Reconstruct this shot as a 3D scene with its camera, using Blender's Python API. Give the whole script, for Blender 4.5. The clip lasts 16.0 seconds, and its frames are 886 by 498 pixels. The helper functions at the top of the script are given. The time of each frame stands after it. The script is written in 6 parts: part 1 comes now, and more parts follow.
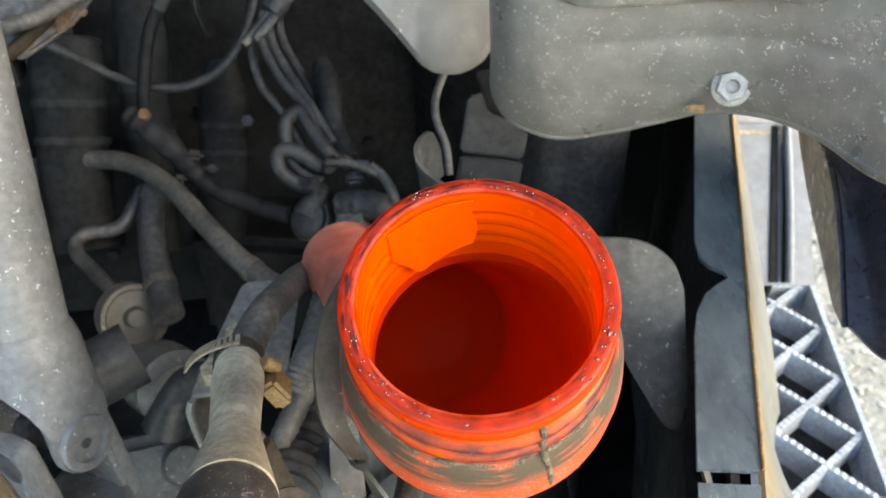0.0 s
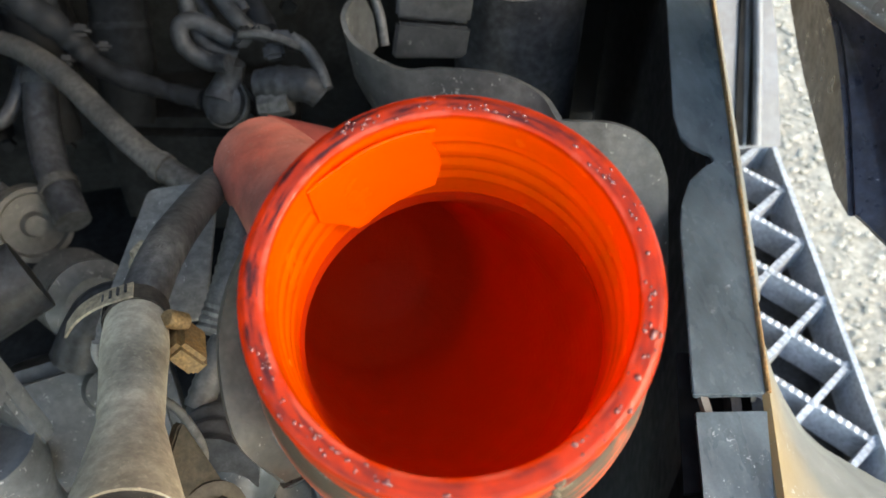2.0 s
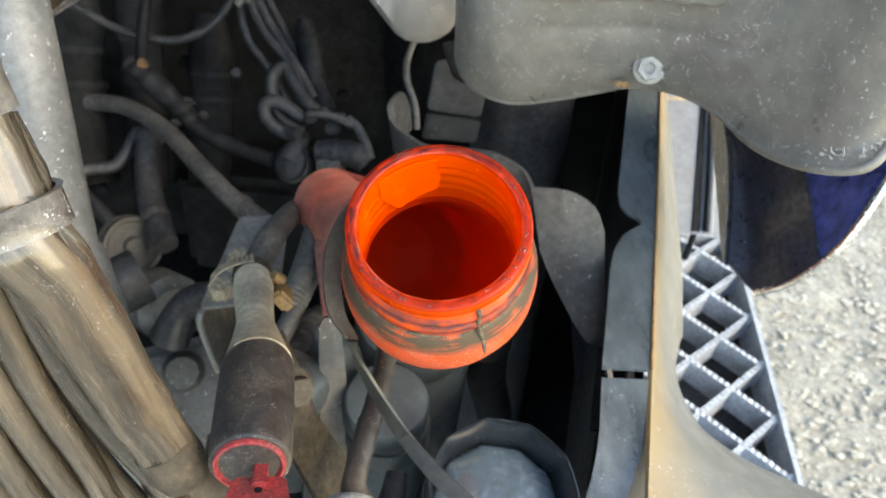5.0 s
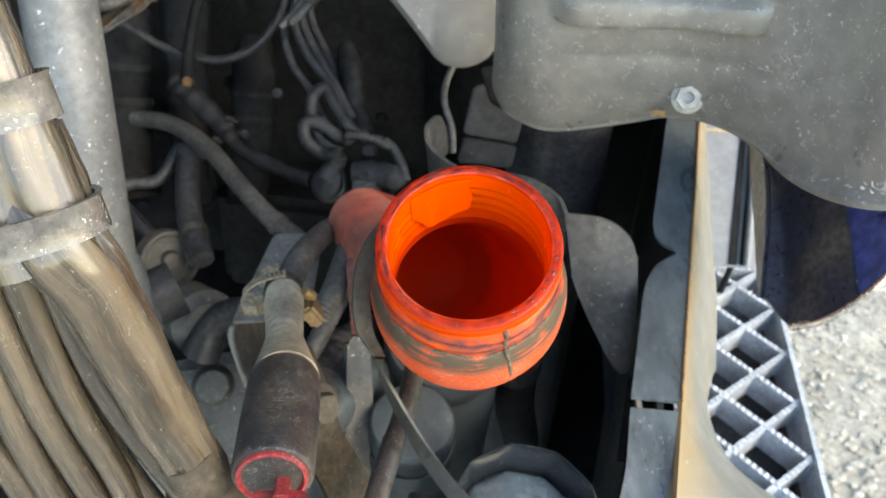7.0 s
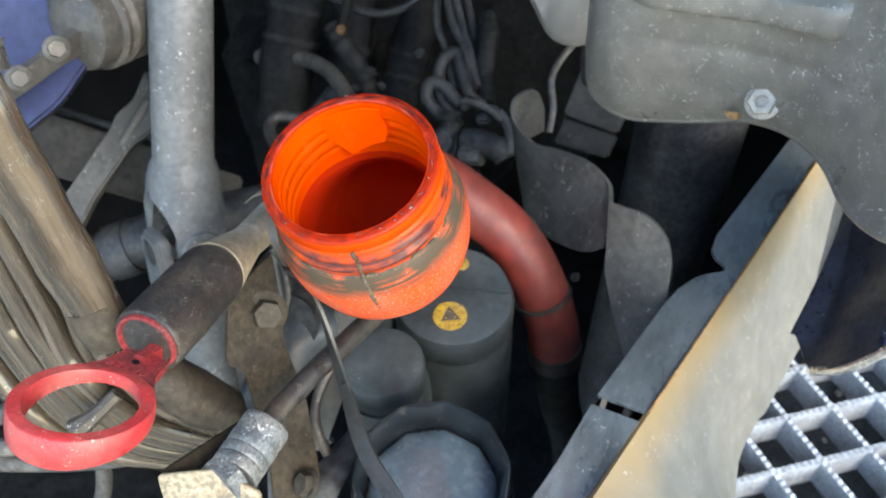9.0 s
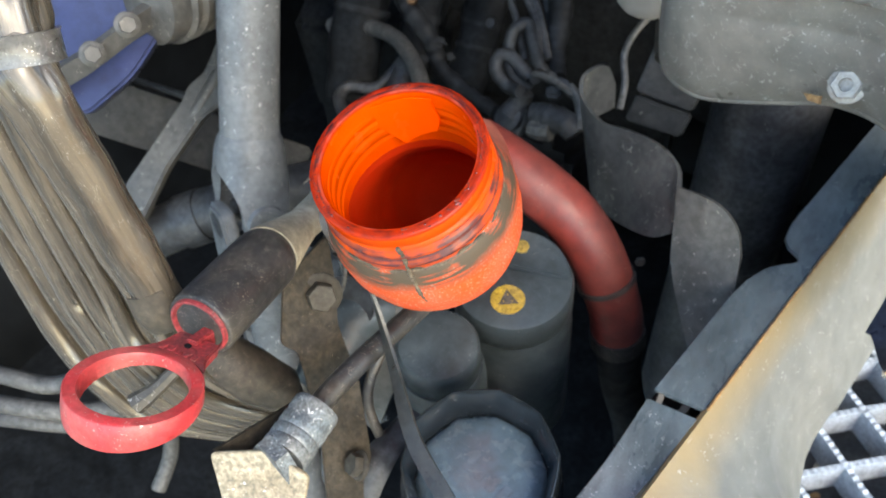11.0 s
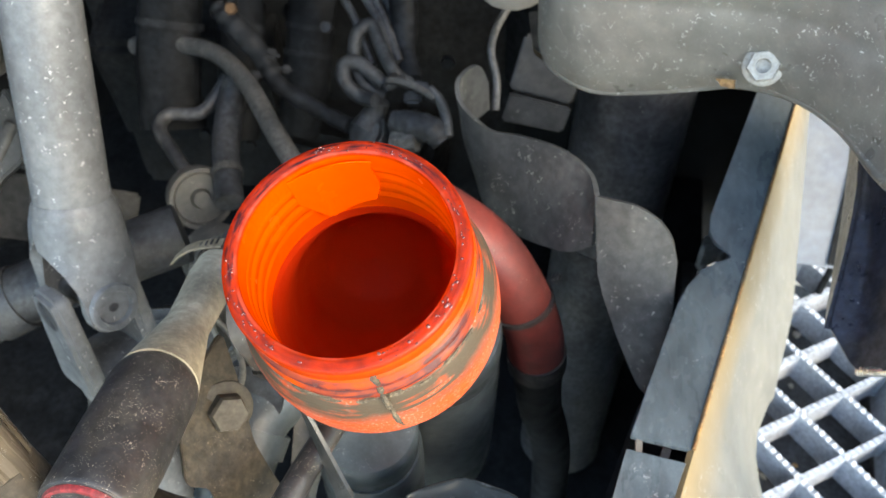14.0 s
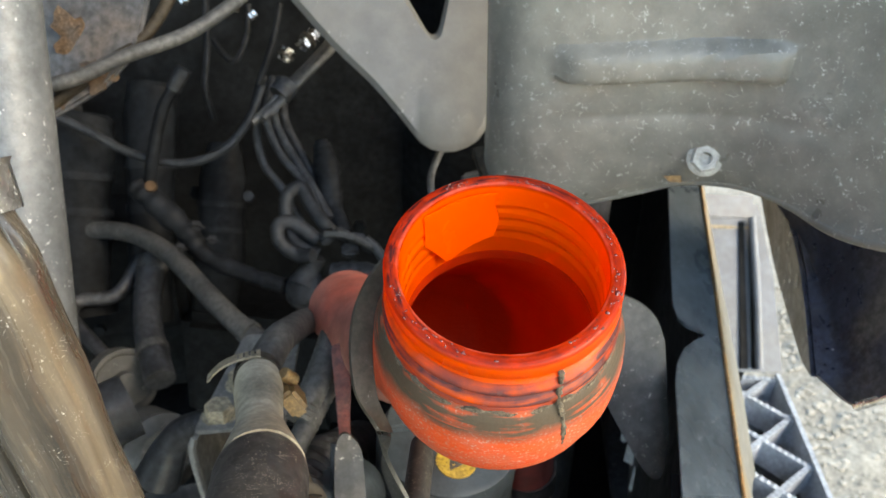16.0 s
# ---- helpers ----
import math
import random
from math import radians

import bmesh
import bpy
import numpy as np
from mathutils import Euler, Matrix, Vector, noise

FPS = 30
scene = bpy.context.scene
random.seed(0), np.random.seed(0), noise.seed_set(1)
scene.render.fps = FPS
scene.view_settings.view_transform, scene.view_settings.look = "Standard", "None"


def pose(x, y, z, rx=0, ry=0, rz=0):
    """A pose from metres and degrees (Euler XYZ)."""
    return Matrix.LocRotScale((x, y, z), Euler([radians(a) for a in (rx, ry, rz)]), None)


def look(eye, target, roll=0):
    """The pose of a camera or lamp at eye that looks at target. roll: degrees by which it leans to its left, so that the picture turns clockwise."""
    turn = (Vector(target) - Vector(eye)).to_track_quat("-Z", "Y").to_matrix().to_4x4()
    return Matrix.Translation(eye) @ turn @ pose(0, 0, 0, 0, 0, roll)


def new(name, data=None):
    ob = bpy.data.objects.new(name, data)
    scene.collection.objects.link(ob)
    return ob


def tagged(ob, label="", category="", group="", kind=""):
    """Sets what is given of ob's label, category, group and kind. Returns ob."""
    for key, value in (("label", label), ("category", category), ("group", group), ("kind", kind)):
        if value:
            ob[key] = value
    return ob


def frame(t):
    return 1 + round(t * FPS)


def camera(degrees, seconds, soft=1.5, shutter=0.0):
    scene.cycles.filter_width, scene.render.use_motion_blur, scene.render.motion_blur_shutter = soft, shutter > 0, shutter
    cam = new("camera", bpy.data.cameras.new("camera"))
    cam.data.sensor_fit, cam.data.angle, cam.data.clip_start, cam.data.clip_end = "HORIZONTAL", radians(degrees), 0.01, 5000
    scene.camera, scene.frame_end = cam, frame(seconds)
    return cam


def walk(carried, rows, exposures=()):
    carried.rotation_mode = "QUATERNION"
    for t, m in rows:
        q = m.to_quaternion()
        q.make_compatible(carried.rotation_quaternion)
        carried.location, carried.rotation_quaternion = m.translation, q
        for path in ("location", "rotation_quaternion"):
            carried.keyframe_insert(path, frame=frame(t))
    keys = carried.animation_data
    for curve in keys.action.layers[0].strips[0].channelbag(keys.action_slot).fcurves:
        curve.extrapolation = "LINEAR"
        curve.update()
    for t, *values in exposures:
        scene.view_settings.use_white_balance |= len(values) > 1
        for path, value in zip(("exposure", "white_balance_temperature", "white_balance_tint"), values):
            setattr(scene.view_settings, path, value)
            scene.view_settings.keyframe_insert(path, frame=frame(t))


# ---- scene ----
cam = camera(57.9, 16.0, 1.5)
METRES, EYE, TILT, LEAN, TURN = 0.68, 1.38, -42.0, 0.0, 0.0
ROWS = [
    (0.0, 0.0, 0.0, 0.0, -0.0, -0.0, -0.0),
    (0.5, -0.001, 0.005, -0.001, -1.08, -1.65, 0.47),
    (1.0, -0.0043, 0.0173, 0.0035, -2.25, -4.43, 1.24),
    (1.5, -0.005, 0.0666, 0.0195, -3.45, -7.49, 2.03),
    (2.0, -0.0024, 0.1064, 0.0262, -4.55, -10.33, 2.6),
    (2.5, -0.0004, 0.1041, 0.0279, -5.37, -12.18, 2.96),
    (3.0, -0.0026, 0.0998, 0.0278, -5.66, -12.78, 3.05),
    (3.5, -0.0065, 0.0964, 0.0314, -5.46, -12.11, 2.71),
    (4.0, -0.0074, 0.0979, 0.0321, -4.93, -10.68, 1.95),
    (4.5, -0.0057, 0.0104, 0.0174, -3.88, -7.19, -0.1),
    (5.0, -0.0071, -0.1486, -0.0012, -2.78, -3.83, -1.75),
    (7.5, -0.0014, -0.15, -0.0078, 1.19, -2.08, -4.97),
    (8.0, 0.0253, -0.1597, -0.0286, 3.71, -2.19, -7.72),
    (8.5, 0.1031, -0.1565, -0.0337, 9.0, -2.6, -11.88),
    (9.0, 0.2001, -0.1256, -0.0112, 17.21, -4.93, -15.07),
    (9.5, 0.218, -0.1136, 0.0015, 21.87, -6.66, -16.38),
    (10.0, 0.2145, -0.1128, 0.0058, 23.72, -7.64, -16.65),
    (12.5, 0.1351, -0.0874, 0.0321, 16.33, -9.72, -12.05),
    (13.0, 0.0928, -0.0401, 0.0246, 12.71, -8.33, -10.19),
    (13.5, 0.0903, -0.0332, 0.0285, 10.57, -7.71, -9.17),
    (14.0, 0.0965, -0.0204, 0.0293, 8.9, -7.06, -8.55),
    (14.5, 0.0653, -0.0309, -0.0122, 7.99, -5.69, -8.36),
    (15.0, 0.0234, -0.0513, -0.0276, 4.6, 1.0, -6.48),
    (15.5, -0.0149, -0.0466, -0.0647, -0.02, 7.35, -3.62),
    (16.0, -0.0263, -0.0453, -0.0637, -2.35, 8.63, -1.56),
]
walk(cam, [(t, pose(0, 0, EYE, TILT, LEAN, TURN) @ pose(METRES * x, METRES * y, METRES * z, 90 + pitch, roll, yaw)) for t, x, y, z, yaw, pitch, roll in ROWS],
     [(0.0, 2.86, 7900, 5), (1.5, 2.86, 7900, 5), (2.5, 2.76, 7900, 5), (5.0, 2.70, 7900, 5), (7.5, 2.70, 7600, 5), (9.0, 2.58, 7050, 5), (10.5, 2.58, 7050, 5), (12.5, 2.62, 7100, 5), (13.5, 2.95, 7400, 5), (14.5, 2.90, 7700, 5), (15.0, 2.80, 7900, 5), (16.0, 2.56, 7900, 5)])
cam.data.dof.use_dof, cam.data.dof.focus_distance, cam.data.dof.aperture_fstop = True, 0.23, 27.0

# ---- light: a low hazy sun from the open outer side, and the sky ----
SUN_ELEVATION, SUN_AZIMUTH = 38.0, 121.0      # degrees; azimuth clockwise from +y
world = bpy.data.worlds.new("sky")
world.use_nodes = True
scene.world = world
sky = world.node_tree.nodes.new("ShaderNodeTexSky")
sky.sky_type, sky.sun_disc = "NISHITA", False
sky.sun_elevation, sky.sun_rotation = radians(SUN_ELEVATION), radians(SUN_AZIMUTH)
background = world.node_tree.nodes["Background"]
background.inputs["Strength"].default_value = 0.15
world.node_tree.links.new(sky.outputs["Color"], background.inputs["Color"])
sun = new("sun", bpy.data.lights.new("sun", "SUN"))
sun.data.energy, sun.data.angle, sun.data.color = 0.44, radians(24), (1.0, 0.86, 0.68)
sa, ca = math.sin(radians(SUN_AZIMUTH)), math.cos(radians(SUN_AZIMUTH))
se, ce = math.sin(radians(SUN_ELEVATION)), math.cos(radians(SUN_ELEVATION))
sun.matrix_world = look((3 * sa * ce, 3 * ca * ce, 3 * se), (0, 0, 0))


# ---- materials ----
def material(name, color, rough=0.6, metal=0.0, dust=0.0, dust_color=(0.30, 0.27, 0.23), scale=60.0, flakes=0.0,
             flake_color=(0.6, 0.58, 0.54), flake_scale=230.0, bump=0.15, bump_scale=350.0, vary=0.25, coat=0.0, streak=None, island=False, spec=0.5, grunge=0.4, along=False, stain=None):
    """A worn surface: colour varied at two scales, dust in clouds, small chips or crumbs, fine relief."""
    mat = bpy.data.materials.new(name)
    mat.use_nodes = True
    nt = mat.node_tree
    n, l = nt.nodes, nt.links
    bsdf = n["Principled BSDF"]
    co = n.new("ShaderNodeTexCoord").outputs["Object"]
    if streak:
        mp = n.new("ShaderNodeMapping")
        mp.inputs["Scale"].default_value = streak
        l.new(n["Texture Coordinate"].outputs["UV"] if along else co, mp.inputs["Vector"])
        cs = mp.outputs["Vector"]
    else:
        cs = co

    def noise_tex(s, detail=4.0, vec=None):
        t = n.new("ShaderNodeTexNoise")
        t.inputs["Scale"].default_value, t.inputs["Detail"].default_value = s, detail
        l.new(vec or co, t.inputs["Vector"])
        return t.outputs["Fac"]

    def ramp(fac, a, b, lo=0.0, hi=1.0):
        r = n.new("ShaderNodeMapRange")
        r.inputs["From Min"].default_value, r.inputs["From Max"].default_value = a, b
        r.inputs["To Min"].default_value, r.inputs["To Max"].default_value = lo, hi
        l.new(fac, r.inputs["Value"])
        return r.outputs["Result"]

    def mix(fac, a, b, mode="MIX"):
        m = n.new("ShaderNodeMix")
        m.data_type, m.blend_type = "RGBA", mode
        for v, s in ((fac, m.inputs["Factor"]), (a, m.inputs["A"]), (b, m.inputs["B"])):
            if hasattr(v, "is_output"):
                l.new(v, s)
            else:
                s.default_value = v if isinstance(v, float) else (*v, 1.0)
        return m.outputs["Result"]

    dark = tuple(c * (1 - vary) for c in color)
    light = tuple(min(1.0, c * (1 + vary)) for c in color)
    col = mix(ramp(noise_tex(scale, 5.0, cs), 0.3, 0.7), dark, light)
    if island:
        g = n.new("ShaderNodeNewGeometry").outputs["Random Per Island"]
        col = mix(ramp(g, 0.0, 1.0, 0.0, 0.8), col, island)
    rgh = ramp(noise_tex(scale * 3, 4.0, cs), 0.3, 0.7, max(0.05, rough - 0.12), min(1.0, rough + 0.12))
    if dust > 0:
        d = ramp(noise_tex(scale * 0.45, 6.0, cs), 0.62 - 0.45 * dust, 0.85 - 0.35 * dust, 0.0, min(1.0, 0.35 + 0.6 * dust))
        col = mix(d, col, dust_color)
        fine = ramp(noise_tex(scale * 12, 2.0, cs), 0.55, 0.75, 0.0, 0.55 * dust)
        col = mix(fine, col, dust_color)
        m = n.new("ShaderNodeMath")
        m.operation, m.use_clamp = "MAXIMUM", True
        l.new(rgh, m.inputs[0])
        l.new(ramp(d, 0.0, 1.0, 0.2, 0.9), m.inputs[1])
        rgh = m.outputs[0]
    if grunge:
        col = mix(1.0, col, ramp(noise_tex(scale * 4.5, 9.0, cs), 0.34, 0.66, 1 - grunge, 1 + grunge), "MULTIPLY")
        col = mix(1.0, col, ramp(noise_tex(950.0, 3.0), 0.32, 0.68, 1 - 0.5 * grunge, 1 + 0.5 * grunge), "MULTIPLY")
    if stain:
        # a rusty band along an edge: a point of the edge, the direction away from it, its reach and colour
        q, away, reach, tint = stain
        off = n.new("ShaderNodeVectorMath")
        off.operation = "SUBTRACT"
        off.inputs[1].default_value = q
        l.new(co, off.inputs[0])
        dot = n.new("ShaderNodeVectorMath")
        dot.operation = "DOT_PRODUCT"
        dot.inputs[1].default_value = away
        l.new(off.outputs[0], dot.inputs[0])
        ragged = n.new("ShaderNodeMath")
        ragged.operation = "MULTIPLY_ADD"
        l.new(noise_tex(38.0, 5.0), ragged.inputs[0])
        ragged.inputs[1].default_value = reach * 0.6
        l.new(dot.outputs["Value"], ragged.inputs[2])
        col = mix(ramp(ragged.outputs[0], reach * 0.3, reach * 1.5, 0.85, 0.0), col, tint)
    if flakes > 0:
        v = n.new("ShaderNodeTexVoronoi")
        v.inputs["Scale"].default_value = flake_scale
        w = n.new("ShaderNodeVectorMath")
        w.operation = "MULTIPLY_ADD"
        nz = n.new("ShaderNodeTexNoise")
        nz.inputs["Scale"].default_value = flake_scale * 1.3
        l.new(co, nz.inputs["Vector"])
        l.new(nz.outputs["Color"], w.inputs[0])
        w.inputs[1].default_value = (0.012, 0.012, 0.012)
        l.new(co, w.inputs[2])
        l.new(w.outputs[0], v.inputs["Vector"])
        rnd = n.new("ShaderNodeSeparateColor")
        l.new(v.outputs["Color"], rnd.inputs[0])
        size = n.new("ShaderNodeMath")
        size.operation = "POWER"
        l.new(rnd.outputs[0], size.inputs[0])
        size.inputs[1].default_value = 3.0
        gap = n.new("ShaderNodeMath")
        gap.operation = "MULTIPLY_ADD"
        l.new(size.outputs[0], gap.inputs[0])
        gap.inputs[1].default_value, gap.inputs[2].default_value = 0.36, 0.0
        less = n.new("ShaderNodeMath")
        less.operation = "SUBTRACT"
        l.new(gap.outputs[0], less.inputs[0])
        l.new(v.outputs["Distance"], less.inputs[1])
        spot = ramp(less.outputs[0], 0.0, 0.05, 0.0, 0.9)
        where = ramp(noise_tex(flake_scale * 0.16, 3.0), 0.68 - 0.36 * flakes, 0.76 - 0.36 * flakes)
        m = n.new("ShaderNodeMath")
        m.operation = "MULTIPLY"
        l.new(spot, m.inputs[0])
        l.new(where, m.inputs[1])
        col = mix(m.outputs[0], col, flake_color)
    l.new(col, bsdf.inputs["Base Color"])
    l.new(rgh, bsdf.inputs["Roughness"])
    bsdf.inputs["Metallic"].default_value = metal
    bsdf.inputs["Specular IOR Level"].default_value = spec
    if coat:
        bsdf.inputs["Coat Weight"].default_value, bsdf.inputs["Coat Roughness"].default_value = coat, 0.08
    if bump:
        b = n.new("ShaderNodeBump")
        b.inputs["Strength"].default_value, b.inputs["Distance"].default_value = bump, 0.0012
        l.new(noise_tex(bump_scale, 4.0, cs), b.inputs["Height"])
        l.new(b.outputs["Normal"], bsdf.inputs["Normal"])
    return mat


M_PIPE = material("dusty_orange_pipe", (0.40, 0.055, 0.028), 0.5, dust=0.70, dust_color=(0.320, 0.160, 0.120), scale=24, vary=0.3, flakes=0.5, flake_scale=420, flake_color=(0.45, 0.32, 0.25), bump=0.15, grunge=0.2)
# The pipe's orange again, dusty, with the shade of the bend put in.
M_PIPE_BEND = material("shaded_red_pipe", (0.200, 0.025, 0.016), 0.5, dust=0.58, dust_color=(0.062, 0.037, 0.034), scale=18, vary=0.3, flakes=0.4, flake_scale=420, flake_color=(0.28, 0.20, 0.16), bump=0.15, grunge=0.2)
# Dusty tab; the neck's shade is put into its darker orange.
M_PIPE_TAB = material("dusty_shaded_orange_tab", (0.13, 0.024, 0.016), 0.6, dust=0.5, dust_color=(0.10, 0.06, 0.045), scale=80, vary=0.3)
M_GRIME = material("oily_grime", (0.085, 0.066, 0.042), 0.7, scale=300, vary=0.5, bump=0.8, bump_scale=900)
M_OIL = material("oil_drop", (0.13, 0.022, 0.014), 0.06, vary=0.2, bump=0, grunge=0.0, coat=0.6)
M_RED = material("red_plastic", (0.40, 0.028, 0.032), 0.42, dust=0.42, dust_color=(0.32, 0.12, 0.10), scale=90, flakes=0.6, flake_scale=420, flake_color=(0.45, 0.36, 0.30), vary=0.2, grunge=0.15)
M_RED_DIRTY = material("grimy_red_plastic", (0.26, 0.022, 0.026), 0.5, dust=0.5, dust_color=(0.055, 0.030, 0.028), scale=160, flakes=0.5, flake_scale=520, flake_color=(0.35, 0.25, 0.20), vary=0.3)
M_BLACK = material("dusty_black_plastic", (0.020, 0.020, 0.021), 0.45, dust=0.36, dust_color=(0.100, 0.085, 0.064), scale=60, vary=0.35, flakes=0.8, flake_scale=620, flake_color=(0.48, 0.43, 0.34), grunge=0.25)
M_FILTER = material("dark_grey_housing", (0.035, 0.046, 0.052), 0.40, dust=0.32, dust_color=(0.092, 0.108, 0.114), scale=40, vary=0.3, flakes=0.4, flake_scale=420, flake_color=(0.24, 0.25, 0.25), grunge=0.15)
M_CAP = material("scuffed_black_cap", (0.010, 0.013, 0.016), 0.17, scale=50, vary=0.3, flakes=0.25, flake_scale=520, flake_color=(0.2, 0.21, 0.21), bump=0.04, grunge=0.1, spec=0.55)
# Scuffed disc; the sky's reflection is put into its blue-grey.
M_DISC = material("scuffed_sky_grey_disc", (0.062, 0.090, 0.112), 0.24, dust=0.12, dust_color=(0.14, 0.16, 0.175), scale=50, vary=0.3, flakes=0.35, flake_scale=520, flake_color=(0.34, 0.36, 0.37), bump=0.06, grunge=0.15, coat=0.35)
M_NUT = material("pale_zinc_nut", (0.36, 0.34, 0.30), 0.5, 0.1, dust=0.3, dust_color=(0.36, 0.33, 0.28), scale=120, vary=0.15, bump=0.1, grunge=0.15)
M_RUBBER = material("dusty_rubber", (0.090, 0.080, 0.060), 0.48, dust=0.95, dust_color=(0.400, 0.355, 0.265), scale=55, vary=0.35, flakes=0.6, flake_scale=520, flake_color=(0.48, 0.43, 0.33), grunge=0.2)
M_HOSE = material("grey_dusty_hose", (0.038, 0.039, 0.039), 0.6, dust=0.5, dust_color=(0.104, 0.100, 0.091), scale=55, vary=0.35, flakes=0.3, flake_scale=400, flake_color=(0.2, 0.19, 0.17), bump=0.25)
# Dark engine parts: their shade is put into the colour.
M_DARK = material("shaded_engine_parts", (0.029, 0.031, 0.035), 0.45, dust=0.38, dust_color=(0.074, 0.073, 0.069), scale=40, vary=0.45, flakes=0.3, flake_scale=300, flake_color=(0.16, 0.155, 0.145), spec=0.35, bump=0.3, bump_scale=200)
# Near-black: shade of the deep bay, webs and slots is put into the colour.
M_SHADE_BLACK = material("bay_shade_black", (0.0072, 0.0082, 0.0094), 0.6, dust=0.25, dust_color=(0.0150, 0.0158, 0.0165), scale=30, vary=0.5, spec=0.1)
# Two darker copies of M_DARK, with deep-bay shade put into the colour.
M_DIMMER = material("dimmer_shade_grey", (0.0105, 0.0120, 0.0140), 0.6, dust=0.4, dust_color=(0.024, 0.0255, 0.027), scale=30, vary=0.5, spec=0.15)
M_DIM = material("dim_shade_grey", (0.020, 0.022, 0.025), 0.55, dust=0.4, dust_color=(0.050, 0.051, 0.050), scale=45, vary=0.45, spec=0.25, bump=0.3, bump_scale=220)
# Walls darker still, with the bay's shade put into their colour.
M_WALL = material("wall_shade_black", (0.0058, 0.0067, 0.0080), 0.7, scale=6, vary=0.5, spec=0.06, grunge=0.2)
M_STEEL = material("dusty_cast_steel", (0.110, 0.119, 0.126), 0.5, 0.15, dust=0.5, dust_color=(0.170, 0.176, 0.178), scale=40, flakes=0.85, flake_scale=240, flake_color=(0.46, 0.47, 0.47), vary=0.2, bump=0.3, grunge=0.16)
M_CORNER = material("rust_stained_steel", (0.042, 0.052, 0.062), 0.55, dust=0.55, dust_color=(0.085, 0.062, 0.044), scale=40, vary=0.3, grunge=0.45)
M_BOLT = material("dull_zinc_bolt", (0.040, 0.036, 0.030), 0.62, 0.0, dust=0.5, dust_color=(0.060, 0.052, 0.040), scale=60, vary=0.3, bump=0.15, grunge=0.25, spec=0.15)
M_LINER = material("grey_arch_liner", (0.173, 0.163, 0.143), 0.34, dust=0.5, dust_color=(0.275, 0.250, 0.203), scale=16, flakes=0.99, flake_scale=340, flake_color=(0.70, 0.68, 0.62), vary=0.25, bump=0.2, bump_scale=160, spec=0.6, grunge=0.12)
M_TONGUE = material("grey_pressed_plate", (0.112, 0.107, 0.096), 0.40, dust=0.5, dust_color=(0.150, 0.140, 0.120), scale=14, flakes=0.3, flake_scale=300, flake_color=(0.4, 0.39, 0.35), vary=0.15, bump=0.1, grunge=0.10)
M_SHIELD = material("grey_plastic_shield", (0.049, 0.048, 0.045), 0.5, dust=0.45, dust_color=(0.118, 0.110, 0.095), scale=40, flakes=0.6, flake_scale=300, flake_color=(0.40, 0.38, 0.33), vary=0.25, grunge=0.22)
M_RAIL = material("grey_painted_rail", (0.106, 0.106, 0.104), 0.42, dust=0.5, dust_color=(0.158, 0.138, 0.104), scale=16, flakes=0.9, flake_scale=210, flake_color=(0.40, 0.38, 0.33), vary=0.3, bump=0.2, grunge=0.18)
M_RAIL_FACE = material("beige_rail_face", (0.112, 0.114, 0.108), 0.42, dust=0.5, dust_color=(0.146, 0.139, 0.118), scale=14, flakes=0.85, flake_scale=300, flake_color=(0.32, 0.31, 0.285), vary=0.15, bump=0.1, grunge=0.14, stain=((0.1433, 0.2014, 1.0642), (0.373, -0.151, -0.915), 0.030, (0.225, 0.152, 0.058)))
# Rail paint for upward faces, with their shade and sky blue put in.
M_FLANGE = material("sky_shaded_flange", (0.080, 0.099, 0.107), 0.28, dust=0.34, dust_color=(0.170, 0.186, 0.186), scale=45, flakes=0.5, flake_scale=330, flake_color=(0.40, 0.42, 0.42), vary=0.3, streak=(1.0, 0.35, 1.0), grunge=0.18)
M_TAN = material("tan_primed_bracket", (0.26, 0.22, 0.15), 0.55, dust=0.4, dust_color=(0.20, 0.15, 0.09), scale=80, flakes=0.4, flake_scale=350, vary=0.25)
M_PLATE = material("dusty_grey_plate", (0.122, 0.122, 0.114), 0.5, dust=0.5, dust_color=(0.195, 0.184, 0.155), scale=50, flakes=0.5, flake_scale=350, vary=0.25, grunge=0.25)
M_RUST = material("rusty_edge", (0.25, 0.135, 0.048), 0.8, dust=0.4, dust_color=(0.20, 0.155, 0.10), scale=120, vary=0.4, bump=0.5)
M_CRUST = material("rust_bloom", (0.075, 0.046, 0.026), 0.9, dust=0.5, dust_color=(0.055, 0.055, 0.054), scale=160, vary=0.5, bump=0.6, spec=0.1)
M_RUSTY_ARM = material("rusty_brown_bracket", (0.019, 0.015, 0.010), 0.58, dust=0.45, dust_color=(0.044, 0.034, 0.022), scale=60, vary=0.4, flakes=0.4, flake_scale=450, flake_color=(0.18, 0.15, 0.11), bump=0.3, spec=0.2)
M_GALV = material("galvanised_grating", (0.35, 0.385, 0.43), 0.5, 0.1, dust=0.3, dust_color=(0.32, 0.325, 0.32), scale=60, vary=0.2, flakes=0.4, flake_scale=300, bump=0.25, grunge=0.25)
M_BLUE = material("blue_paint", (0.030, 0.045, 0.21), 0.25, dust=0.25, dust_color=(0.10, 0.11, 0.16), scale=30, flakes=0.2, vary=0.2, coat=0.6, bump=0.05)
M_BLUE_DIRTY = material("dark_dirty_blue", (0.018, 0.020, 0.032), 0.35, dust=0.35, dust_color=(0.10, 0.085, 0.065), scale=50, flakes=0.35, flake_scale=180, vary=0.4)
M_BLUE_DUSTY = material("dull_dusty_blue_paint", (0.018, 0.026, 0.092), 0.5, dust=0.5, dust_color=(0.040, 0.050, 0.098), scale=24, flakes=0.2, vary=0.25, bump=0.1, grunge=0.2)
